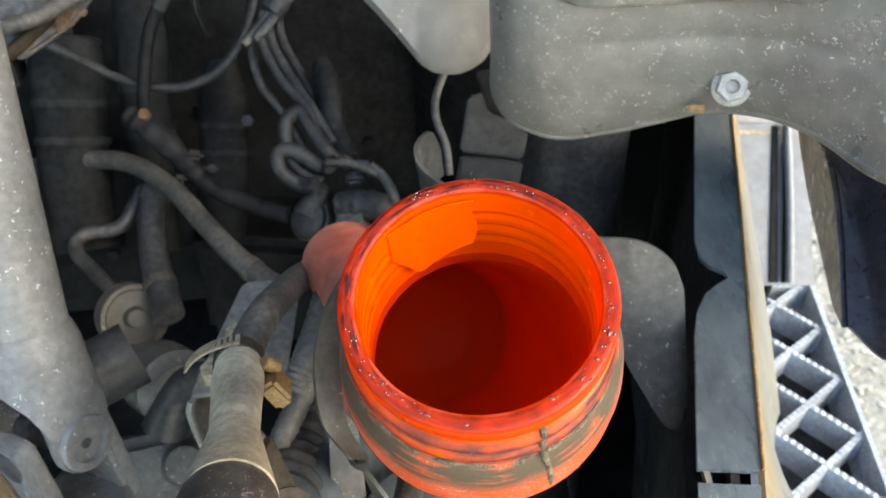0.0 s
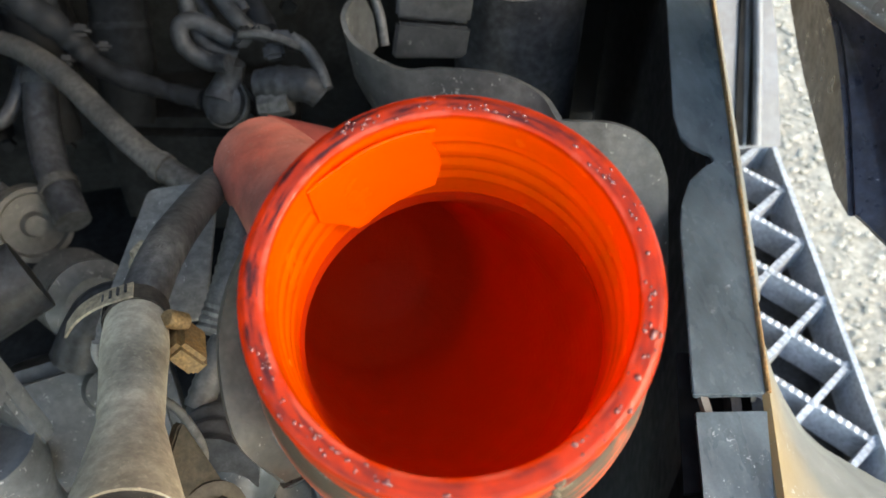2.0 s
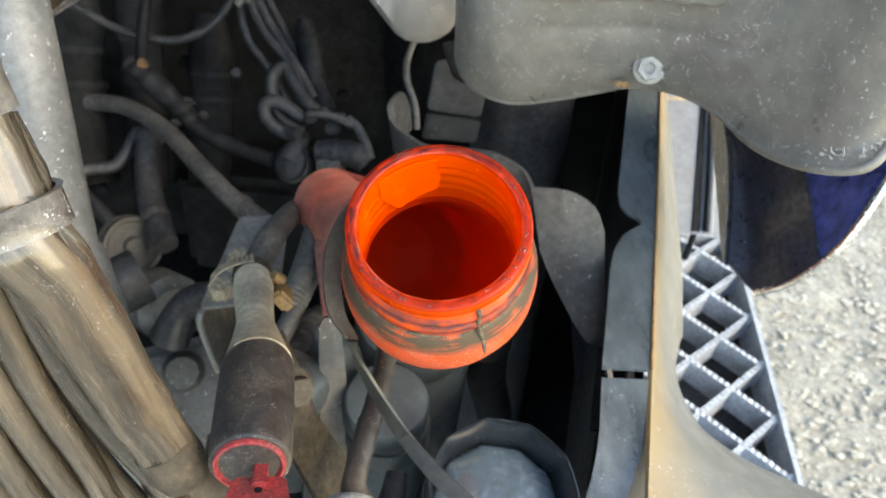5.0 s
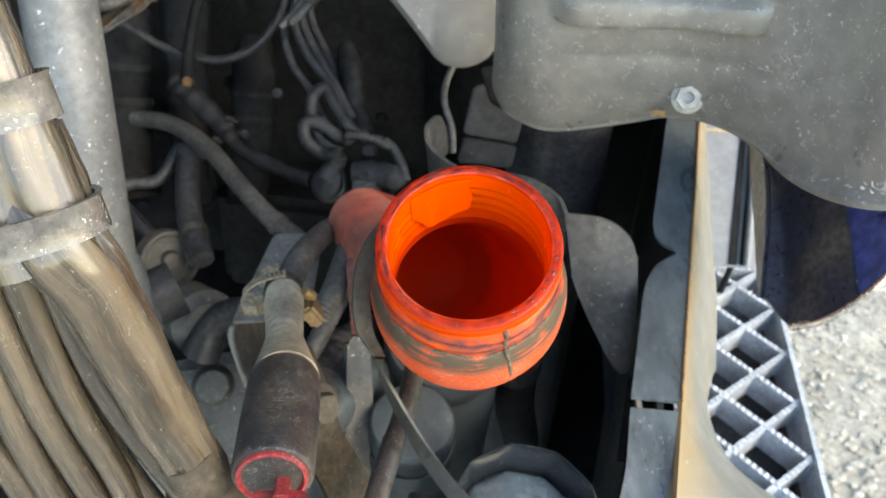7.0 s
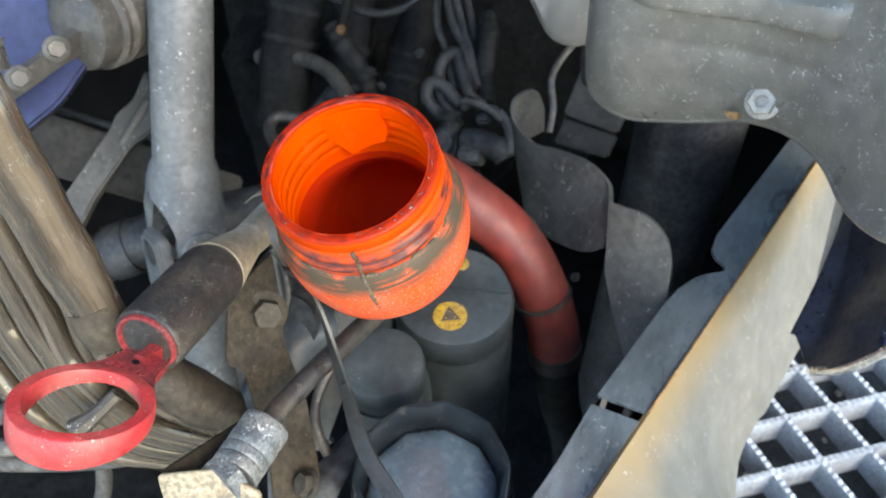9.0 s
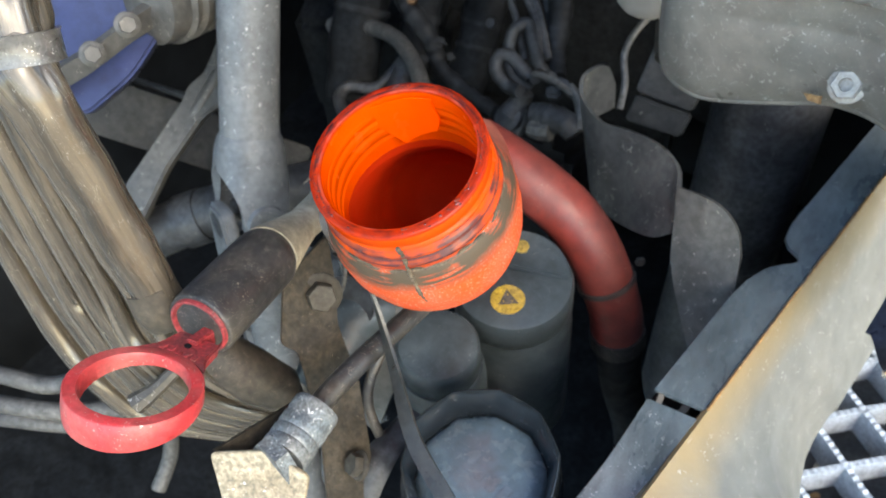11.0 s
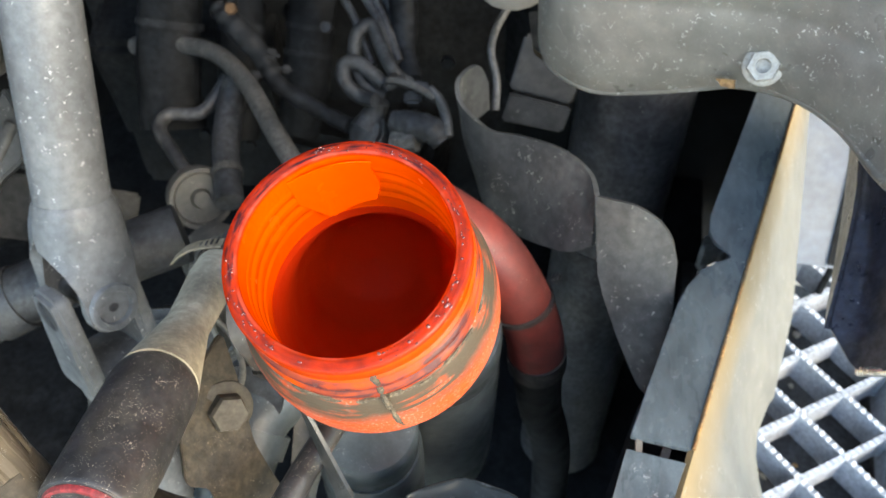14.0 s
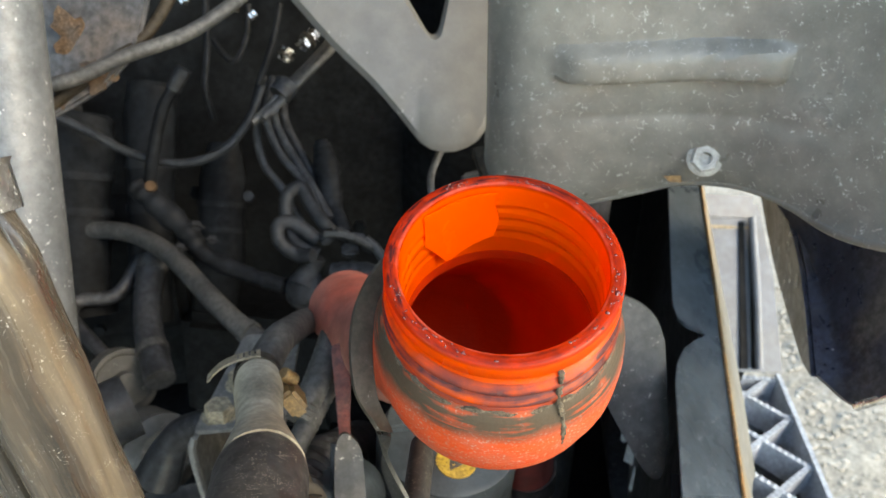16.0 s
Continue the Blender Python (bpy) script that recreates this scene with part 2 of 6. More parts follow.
M_OLD_SHEATH = material("brown_flattened_sheath", (0.026, 0.022, 0.017), 0.5, dust=0.5, dust_color=(0.075, 0.060, 0.042), scale=60, vary=0.4, flakes=0.5, flake_scale=520, flake_color=(0.30, 0.25, 0.18), grunge=0.35)
M_STRAP = material("pale_worn_strap", (0.075, 0.073, 0.070), 0.26, dust=0.4, dust_color=(0.135, 0.126, 0.108), scale=70, vary=0.4, flakes=0.5, flake_scale=420, grunge=0.3, coat=0.3)
M_CHROME = material("bright_trim", (0.75, 0.74, 0.70), 0.2, 0.9, scale=90, vary=0.15)
M_SHEATH = material("dusty_clear_sheath", (0.050, 0.041, 0.030), 0.26, dust=0.28, dust_color=(0.310, 0.240, 0.150), scale=170, flakes=0.6, flake_scale=620, flake_color=(0.52, 0.50, 0.45), vary=0.85, bump=0.10, bump_scale=260, grunge=0.15, streak=(1.0, 0.035, 1.0), along=True, coat=0.35)
M_CABLE = material("dusty_brown_cable", (0.046, 0.038, 0.028), 0.24, dust=0.28, dust_color=(0.270, 0.216, 0.145), scale=240, flakes=0.5, flake_scale=520, flake_color=(0.46, 0.42, 0.34), vary=0.7, coat=0.5, grunge=0.10, streak=(1.0, 0.035, 1.0), along=True, bump=0.06)
M_TETHER = material("dusty_black_strap", (0.024, 0.025, 0.024), 0.36, dust=0.4, dust_color=(0.060, 0.057, 0.048), scale=60, vary=0.3, flakes=0.5, flake_scale=420, flake_color=(0.3, 0.28, 0.24), grunge=0.25)
M_TIE = material("dusty_cable_tie", (0.042, 0.037, 0.029), 0.45, dust=0.4, dust_color=(0.078, 0.064, 0.044), scale=80, vary=0.25, flakes=0.5, flake_scale=420, grunge=0.25)
M_SLEEVE = material("pale_blue_grey_sleeve", (0.085, 0.100, 0.110), 0.5, dust=0.5, dust_color=(0.17, 0.165, 0.15), scale=140, flakes=0.95, flake_scale=330, flake_color=(0.46, 0.46, 0.44), vary=0.45)
M_YELLOW = material("yellow_sticker", (0.42, 0.27, 0.03), 0.5, dust=0.4, dust_color=(0.16, 0.13, 0.08), scale=120, vary=0.25)
M_SPACER = material("dusty_grey_brown_bracket", (0.0165, 0.0175, 0.0175), 0.6, dust=0.4, dust_color=(0.032, 0.0325, 0.031), scale=40, vary=0.4, flakes=0.3, flake_scale=300, flake_color=(0.2, 0.19, 0.17), grunge=0.3, spec=0.3)
M_PRINT = material("sticker_print", (0.07, 0.06, 0.05), 0.6, vary=0.2)
M_GOLD = material("yellow_zinc_screw", (0.21, 0.125, 0.045), 0.5, 0.15, dust=0.4, dust_color=(0.16, 0.115, 0.065), scale=200, vary=0.3, grunge=0.3)
M_PANEL = material("pale_painted_panel", (0.105, 0.125, 0.155), 0.4, dust=0.4, dust_color=(0.135, 0.140, 0.140), scale=28, vary=0.2, grunge=0.12)
M_GROUND = material("gravelly_ground", (0.255, 0.243, 0.205), 0.95, scale=18, dust=0.4, dust_color=(0.31, 0.295, 0.25), vary=0.2, bump=0.6, bump_scale=110, grunge=0.25)
M_STONE = material("pale_stones", (0.255, 0.243, 0.205), 0.9, scale=60, vary=0.25, bump=0.5, grunge=0.25, island=(0.43, 0.405, 0.35))


# ---- mesh helpers ----
def thing(name, label, category, group="", kind=""):
    return tagged(new(name), label, category, group, kind)


def mesh_of(name, bm, mat, smooth=True, sharp=40):
    me = bpy.data.meshes.new(name)
    bmesh.ops.recalc_face_normals(bm, faces=bm.faces)
    for f in bm.faces:
        f.smooth = smooth
    for e in bm.edges:
        if len(e.link_faces) == 2 and e.calc_face_angle() > radians(sharp):
            e.smooth = False
    bm.to_mesh(me)
    bm.free()
    me.materials.append(mat)
    return me


def part(name, bm, mat, parent, label="", smooth=True, sharp=40):
    ob = new(name, mesh_of(name, bm, mat, smooth, sharp))
    ob.parent = parent
    return tagged(ob, label)


def solo(name, bm, mat, label, category, group="", kind="", smooth=True, sharp=40):
    return tagged(new(name, mesh_of(name, bm, mat, smooth, sharp)), label, category, group, kind)


def spline(pts, n=8):
    """Points of a smooth curve through pts."""
    p = [Vector(q) for q in pts]
    p = [2 * p[0] - p[1]] + p + [2 * p[-1] - p[-2]]
    out = []
    for i in range(1, len(p) - 2):
        a, b, c, d = p[i - 1], p[i], p[i + 1], p[i + 2]
        for k in range(n):
            t = k / n
            out.append(0.5 * (2 * b + (c - a) * t + (2 * a - 5 * b + 4 * c - d) * t * t + (3 * b - a - 3 * c + d) * t ** 3))
    out.append(p[-2])
    return out


def skin(bm, loops):
    """Faces between closed loops of vertices, with a map in metres: round the loops, and along them."""
    uv = bm.loops.layers.uv.get("UVMap") or bm.loops.layers.uv.new("UVMap")
    segs, far = len(loops[0]), 0.0
    for a, b in zip(loops, loops[1:]):
        step = (b[0].co - a[0].co).length
        round_a = sum((a[k].co - a[k - 1].co).length for k in range(segs))
        for k in range(segs):
            f = bm.faces.new((a[k], a[(k + 1) % segs], b[(k + 1) % segs], b[k]))
            for lp, q in zip(f.loops, ((k, 0), (k + 1, 0), (k + 1, 1), (k, 1))):
                lp[uv].uv = (round_a * q[0] / segs, far + step * q[1])
        far += step


def sweep(bm, path, radii, segs=12, flat=1.0, up=(0, 0, 1), rings=None, caps=True, lobes=(0, 0.0)):
    """A round or flattened tube along path. radii: one number, or one for each point of the path."""
    n = len(path)
    rad = radii if isinstance(radii, (list, tuple)) else [radii] * n
    side = None
    loops = []
    for i, p in enumerate(path):
        d = (path[min(i + 1, n - 1)] - path[max(i - 1, 0)]).normalized()
        if side is None:
            side = d.cross(Vector(up)).normalized()
        side = (side - d * side.dot(d)).normalized()
        u = side.cross(d).normalized()
        r = rad[i] * (1.0 if rings is None else rings(i))
        row = []
        for k in range(segs):
            a = 2 * math.pi * k / segs
            q = r * (1 - lobes[1] * (1 - abs(math.cos(0.5 * lobes[0] * a + 0.03 * i))))
            row.append(bm.verts.new(p + side * (q * math.cos(a)) + u * (flat * q * math.sin(a))))
        loops.append(row)
    skin(bm, loops)
    if caps:
        bm.faces.new(loops[0])
        bm.faces.new(loops[-1])
    return bm


def tube(pts, radius, segs=12, n=8, flat=1.0, up=(0, 0, 1), rings=None, caps=True, lobes=(0, 0.0)):
    path = spline(pts, n)
    if isinstance(radius, (list, tuple)):
        k = len(radius) - 1
        rr = []
        for i in range(len(path)):
            s = i / (len(path) - 1) * k
            j = min(int(s), k - 1)
            rr.append(radius[j] * (1 - s + j) + radius[j + 1] * (s - j))
        radius = rr
    return sweep(bmesh.new(), path, radius, segs, flat, up, rings, caps, lobes)


def basis(origin, axis, hint=(1, 0, 0)):
    """A matrix whose z runs along axis and whose x lies near hint."""
    z = Vector(axis).normalized()
    y = z.cross(Vector(hint)).normalized()
    x = y.cross(z)
    m = Matrix((x, y, z)).transposed().to_4x4()
    m.translation = Vector(origin)
    return m


def lathe(profile, m, segs=64, wobble=None):
    """A body turned round the z axis of m. profile: (radius, height) rows; a radius of 0 closes the end."""
    bm = bmesh.new()
    rows = []
    for r, h in profile:
        if r <= 0:
            rows.append([bm.verts.new(m @ Vector((0, 0, h)))])
        else:
            row = []
            for k in range(segs):
                a = 2 * math.pi * k / segs
                dr, dh = wobble(r, h, a) if wobble else (0, 0)
                row.append(bm.verts.new(m @ Vector(((r + dr) * math.cos(a), (r + dr) * math.sin(a), h + dh))))
            rows.append(row)
    for a, b in zip(rows, rows[1:]):
        for k in range(segs):
            j = (k + 1) % segs
            if len(a) == 1 and len(b) > 1:
                bm.faces.new((a[0], b[k], b[j]))
            elif len(b) == 1 and len(a) > 1:
                bm.faces.new((a[k], a[j], b[0]))
            elif len(a) > 1:
                bm.faces.new((a[k], a[j], b[j], b[k]))
    return bm


def slab(rows, thick, m=None):
    """A bent sheet with thickness from a grid of points (rows of equal length)."""
    bm = bmesh.new()
    g = [[bm.verts.new(Vector(p) if m is None else m @ Vector(p)) for p in row] for row in rows]
    for a, b in zip(g, g[1:]):
        for k in range(len(a) - 1):
            bm.faces.new((a[k], a[k + 1], b[k + 1], b[k]))
    bmesh.ops.recalc_face_normals(bm, faces=bm.faces)
    bm.normal_update()
    bmesh.ops.solidify(bm, geom=bm.faces[:], thickness=thick)
    return bm


def plate(outline, thick, m, bevel=0.0):
    """A flat plate: outline in the xy plane of m, thickness along its z (downwards)."""
    bm = bmesh.new()
    lo = [bm.verts.new(m @ Vector((x, y, -thick))) for x, y in outline]
    hi = [bm.verts.new(m @ Vector((x, y, 0))) for x, y in outline]
    bm.faces.new(hi)
    bm.faces.new(lo[::-1])
    k = len(outline)
    for i in range(k):
        bm.faces.new((hi[i], lo[i], lo[(i + 1) % k], hi[(i + 1) % k]))
    if bevel:
        bmesh.ops.recalc_face_normals(bm, faces=bm.faces)
        es = [e for e in bm.edges if len(e.link_faces) == 2 and e.calc_face_angle() > radians(30)]
        bmesh.ops.bevel(bm, geom=es, offset=bevel, segments=2, affect="EDGES")
    return bm


def rounded(pts, r, n=5):
    """An outline with its corners rounded by r."""
    out = []
    k = len(pts)
    for i in range(k):
        p, a, b = Vector(pts[i]), Vector(pts[i - 1]), Vector(pts[(i + 1) % k])
        ra = min(r, (a - p).length * 0.45)
        rb = min(r, (b - p).length * 0.45)
        s, e = p + (a - p).normalized() * ra, p + (b - p).normalized() * rb
        for j in range(n + 1):
            t = j / n
            q = s * (1 - t) ** 2 + p * (2 * t * (1 - t)) + e * t * t
            out.append((q.x, q.y))
    return out


def flat_on(points):
    """A frame fitted to three or more points of a plane (origin, x towards the second), and the points in it."""
    p = [Vector(q) for q in points]
    x = (p[1] - p[0]).normalized()
    nrm = Vector((0, 0, 0))
    for i in range(len(p)):
        nrm += (p[i] - p[0]).cross(p[(i + 1) % len(p)] - p[0])
    z = nrm.normalized()
    y = z.cross(x)
    m = Matrix((x, y, z)).transposed().to_4x4()
    m.translation = p[0]
    inv = m.inverted()
    return m, [tuple((inv @ q).xy) for q in p]


def box(m, sx, sy, sz, bevel=0.0):
    return plate([(-sx / 2, -sy / 2), (sx / 2, -sy / 2), (sx / 2, sy / 2), (-sx / 2, sy / 2)], sz, m @ Matrix.Translation((0, 0, sz / 2)), bevel)


def hex_bolt(name, m, across, height, parent, label="", flange=0.0, hole=0.0, mat=None):
    """A hexagonal head on the xy plane of m; with a flange and a stud or recess."""
    r = across / math.sqrt(3)
    bm = bmesh.new()
    rings = [(r * 0.98, 0), (r, 0.0005), (r, height * 0.8), (r * 0.90, height)]
    loops = [[bm.verts.new(m @ Vector((a * math.cos(math.pi / 3 * k), a * math.sin(math.pi / 3 * k), h))) for k in range(6)] for a, h in rings]
    for a, b in zip(loops, loops[1:]):
        for k in range(6):
            bm.faces.new((a[k], a[(k + 1) % 6], b[(k + 1) % 6], b[k]))
    bm.faces.new(loops[0][::-1])
    if hole:
        inner = [[bm.verts.new(m @ Vector((hole * math.cos(math.pi / 6 * k), hole * math.sin(math.pi / 6 * k), h))) for k in range(12)] for h in (height, height * 0.35)]
        top = loops[-1]
        for k in range(6):
            a, b = top[k], top[(k + 1) % 6]
            i = [inner[0][(2 * k + j) % 12] for j in range(3)]
            bm.faces.new((a, i[1], i[0]))
            bm.faces.new((a, b, i[1]))
            bm.faces.new((b, i[2], i[1]))
        for k in range(12):
            bm.faces.new((inner[0][k], inner[0][(k + 1) % 12], inner[1][(k + 1) % 12], inner[1][k]))
        bm.faces.new(inner[1])
    else:
        bm.faces.new(loops[-1])
    head = part(name, bm, mat or M_BOLT, parent, label, sharp=20)
    if flange:
        part("washer", lathe([(0, -0.0002), (flange, 0), (flange, 0.0012), (flange * 0.85, 0.0022), (0, 0.0022)], m, 24), mat or M_BOLT, head if parent.parent is None else parent)
    return head


def ribbon(pts, width_dirs, width, thick, n=8):
    """A flat strap along pts; width_dirs: the way across it at each point."""
    path = spline(pts, n)
    wd = spline(width_dirs, n)
    rows = []
    for p, w in zip(path, wd):
        w = Vector(w).normalized() * width / 2
        rows.append([p - w, p - w * 0.5, p, p + w * 0.5, p + w])
    return slab(rows, thick)


# ---- setting ----
def ground():
    bm = bmesh.new()
    rng = random.Random(3)
    n = 90
    xs = [-40, -8, -2] + [-0.2 + 2.4 * i / n for i in range(n + 1)] + [4, 10, 40]
    ys = [-40, -8, -2] + [-0.4 + 3.0 * i / n for i in range(n + 1)] + [4, 10, 40]
    g = [[bm.verts.new((x, y, 0.012 * (noise.noise(Vector((x * 7, y * 7, 0))) + 0.5 * noise.noise(Vector((x * 19, y * 19, 3)))) if abs(x) < 3 and abs(y) < 3.5 else 0)) for x in xs] for y in ys]
    for a, b in zip(g, g[1:]):
        for k in range(len(a) - 1):
            bm.faces.new((a[k], a[k + 1], b[k + 1], b[k]))
    solo("ground", bm, M_GROUND, "pale dusty gravelly ground beside the truck", "ground", kind="structure")
    verts, faces = [], []
    for i in range(22000):
        x, y = rng.uniform(0.40, 1.7), rng.uniform(-0.2, 2.0)
        s = 0.0018 + 0.0095 * rng.random() ** 3.5
        base = len(verts)
        ring = 6
        sq = rng.uniform(0.3, 0.6)
        a0 = rng.random() * 6.28
        for h, rr in ((-0.2, 0.85), (0.35, 1.0), (0.8, 0.6)):
            for k in range(ring):
                a = a0 + k * math.pi / 3
                q = rr * rng.uniform(0.75, 1.1)
                verts.append((x + s * q * math.cos(a), y + s * q * math.sin(a) * 0.8, s * sq * h + 0.004))
        for r in range(2):
            for k in range(ring):
                j = (k + 1) % ring
                faces.append((base + r * ring + k, base + r * ring + j, base + (r + 1) * ring + j, base + (r + 1) * ring + k))
        faces.append(tuple(base + 2 * ring + k for k in range(ring)))
    me = bpy.data.meshes.new("gravel")
    me.from_pydata(verts, [], faces)
    me.materials.append(M_STONE)
    tagged(new("gravel", me), "loose pale gravel stones on the ground", "gravel", kind="stuff")


def wall_box(name, lo, hi, label, mat=None):
    c = [(a + b) / 2 for a, b in zip(lo, hi)]
    solo(name, box(pose(*c), *[b - a for a, b in zip(lo, hi)], 0.004), mat or M_WALL, label, "wall", kind="structure", smooth=False)


ground()
# The bay's shade is put into these near-black walls and floor.
wall_box("wall_back", (-1.0, 1.10, 0.25), (0.45, 1.16, 2.6), "black engine and bulkhead closing the bay behind, shade put into the colour")
wall_box("wall_left", (-0.86, -0.05, 0.25), (-0.80, 1.10, 2.6), "black far side of the engine bay, shade put into the colour")
wall_box("floor", (-0.86, -0.2, 0.40), (0.30, 1.10, 0.44), "black undertray below the engine, shade put into the colour", M_SHADE_BLACK)
# Unseen ceiling, cab walls and roof, added to keep sun and sky off the bay.
wall_box("ceiling", (-0.86, 0.56, 1.62), (0.52, 1.10, 1.66), "unseen black ceiling added over the bay to block light")
wall_box("wall_unseen_front", (-0.86, 0.50, 1.66), (0.52, 0.56, 2.60), "unseen dark wall added above the opening to block the sky")
wall_box("wall_unseen_side", (0.46, 0.70, 0.95), (0.52, 2.60, 2.60), "unseen dark wall added beyond the step to block light")
wall_box("wall_unseen_roof", (-0.86, 0.56, 2.60), (0.52, 2.60, 2.66), "unseen dark roof added to block light")

# ---- orange oil filler neck ----
NECK = basis((0.0087, 0.1419, 1.2371), (-0.060, -0.3257, 1.0))


def neck_material(name, color, bands, glow, dust, rough, spec=0.5):
    """Orange plastic that lets light through, with oily streaks that run round it inside the given bands of height."""
    mat = bpy.data.materials.new(name)
    mat.use_nodes = True
    n, l = mat.node_tree.nodes, mat.node_tree.links
    bsdf, out = n["Principled BSDF"], n["Material Output"]
    co = n.new("ShaderNodeTexCoord").outputs["Object"]

    def tex(scale, vec, detail=5.0):
        t = n.new("ShaderNodeTexNoise")
        t.inputs["Scale"].default_value, t.inputs["Detail"].default_value = scale, detail
        l.new(vec, t.inputs["Vector"])
        return t.outputs["Fac"]

    def ramp(fac, a, b, lo=0.0, hi=1.0):
        r = n.new("ShaderNodeMapRange")
        for k, v in (("From Min", a), ("From Max", b), ("To Min", lo), ("To Max", hi)):
            r.inputs[k].default_value = v
        l.new(fac, r.inputs["Value"])
        return r.outputs["Result"]

    def math_node(op, a, b):
        m = n.new("ShaderNodeMath")
        m.operation, m.use_clamp = op, op != "SUBTRACT"
        for v, s in ((a, m.inputs[0]), (b, m.inputs[1])):
            if isinstance(v, float):
                s.default_value = v
            else:
                l.new(v, s)
        return m.outputs[0]

    def mix(fac, a, b):
        m = n.new("ShaderNodeMix")
        m.data_type = "RGBA"
        for v, s in ((fac, m.inputs["Factor"]), (a, m.inputs["A"]), (b, m.inputs["B"])):
            if isinstance(v, tuple):
                s.default_value = (*v, 1.0)
            else:
                l.new(v, s)
        return m.outputs["Result"]
    sep = n.new("ShaderNodeSeparateXYZ")
    l.new(co, sep.inputs[0])
    z = sep.outputs["Z"]
    flat = n.new("ShaderNodeVectorMath")
    flat.operation = "MULTIPLY"
    flat.inputs[1].default_value = (1, 1, 0)
    l.new(co, flat.inputs[0])
    ln = n.new("ShaderNodeVectorMath")
    ln.operation = "LENGTH"
    l.new(flat.outputs[0], ln.inputs[0])
    outside = ramp(ln.outputs["Value"], 0.0335, 0.0342)
    mp = n.new("ShaderNodeMapping")
    mp.inputs["Scale"].default_value = (28, 28, 620)
    l.new(co, mp.inputs["Vector"])
    streaks = tex(1.0, mp.outputs["Vector"], 4.0)
    blot = tex(75.0, co, 5.0)
    col = mix(ramp(tex(45.0, co), 0.35, 0.7), tuple(c * 0.88 for c in color), color)
    if dust:
        col = mix(math_node("MULTIPLY", ramp(blot, 0.42, 0.66, 0.0, dust), outside), col, (0.52, 0.17, 0.10))
        col = mix(math_node("MULTIPLY", ramp(tex(1000.0, co, 2.0), 0.57, 0.66, 0.0, dust * 1.3), outside), col, (0.62, 0.45, 0.36))
    for lo, hi, tint, amount in bands:
        ragged = math_node("SUBTRACT", z, ramp(blot, 0.3, 0.7, -0.0022, 0.0022))
        up = ramp(ragged, lo - 0.0040, lo + 0.0030)
        down = ramp(ragged, hi - 0.0020, hi + 0.0020, 1.0, 0.0)
        here = math_node("MULTIPLY", math_node("MULTIPLY", up, down), outside)
        grime = math_node("ADD", ramp(streaks, 0.58 - 0.25 * amount, 0.84 - 0.2 * amount), ramp(blot, 0.58 - 0.2 * amount, 0.86 - 0.2 * amount, 0.0, 0.8))
        col = mix(math_node("MULTIPLY", math_node("MULTIPLY", here, grime), min(1.0, 0.6 + 0.4 * amount)), col, tint)
    # Rim top painted deeper red, for light lost in the thick plastic.
    col = mix(ramp(z, -0.0020, -0.0008, 0.0, 0.8), col, (0.44, 0.022, 0.005))
    sep2 = n.new("ShaderNodeSeparateXYZ")
    l.new(co, sep2.inputs[0])
    old = ramp(math_node("SUBTRACT", sep2.outputs["Y"], sep2.outputs["X"]), -0.03, 0.03, -0.02, 0.14)
    wet = n.new("ShaderNodeMath")
    wet.operation = "ADD"
    l.new(tex(170.0, co, 8.0), wet.inputs[0])
    l.new(old, wet.inputs[1])
    turn = n.new("ShaderNodeTexGradient")
    turn.gradient_type = "RADIAL"
    l.new(co, turn.inputs["Vector"])
    polar = n.new("ShaderNodeCombineXYZ")
    l.new(ramp(turn.outputs["Fac"], 0.0, 1.0, 0.0, 26.0), polar.inputs[0])
    l.new(ramp(ln.outputs["Value"], 0.0, 0.04, 0.0, 34.0), polar.inputs[1])
    smear = tex(1.0, polar.outputs[0], 5.0)
    ring = math_node("MULTIPLY", ramp(ln.outputs["Value"], 0.0315, 0.0322), ramp(ln.outputs["Value"], 0.0348, 0.0356, 1.0, 0.0))
    ring = math_node("MULTIPLY", ring, ramp(z, -0.0030, -0.0010))
    col = mix(math_node("MULTIPLY", ring, ramp(wet.outputs[0], 0.38, 0.68, 0.0, 0.75)), col, (0.170, 0.018, 0.009))
    dark = math_node("MULTIPLY", ring, math_node("MULTIPLY", ramp(smear, 0.47, 0.62), ramp(old, 0.0, 0.12, 0.35, 1.0)))
    col = mix(math_node("MULTIPLY", dark, 0.92), col, (0.030, 0.012, 0.014))
    inner = math_node("MULTIPLY", ramp(ln.outputs["Value"], 0.0309, 0.0313), ramp(ln.outputs["Value"], 0.0318, 0.0322, 1.0, 0.0))
    col = mix(math_node("MULTIPLY", math_node("MULTIPLY", inner, ramp(z, -0.0012, -0.0002)), ramp(tex(120.0, co), 0.45, 0.6, 0.0, 0.6)), col, (0.60, 0.13, 0.08))
    l.new(col, bsdf.inputs["Base Color"])
    bsdf.inputs["Specular IOR Level"].default_value = spec
    l.new(ramp(blot, 0.3, 0.7, rough - 0.08, rough + 0.15), bsdf.inputs["Roughness"])
    b = n.new("ShaderNodeBump")
    b.inputs["Strength"].default_value, b.inputs["Distance"].default_value = 0.35, 0.0008
    l.new(math_node("ADD", ramp(tex(700.0, co, 3.0), 0.3, 0.7, 0.0, 0.25), math_node("MULTIPLY", streaks, outside)), b.inputs["Height"])
    l.new(b.outputs["Normal"], bsdf.inputs["Normal"])
    if glow:
        tr = n.new("ShaderNodeBsdfTranslucent")
        l.new(col, tr.inputs["Color"])
        ms = n.new("ShaderNodeMixShader")
        ms.inputs["Fac"].default_value = glow
        l.new(bsdf.outputs[0], ms.inputs[1])
        l.new(tr.outputs[0], ms.inputs[2])
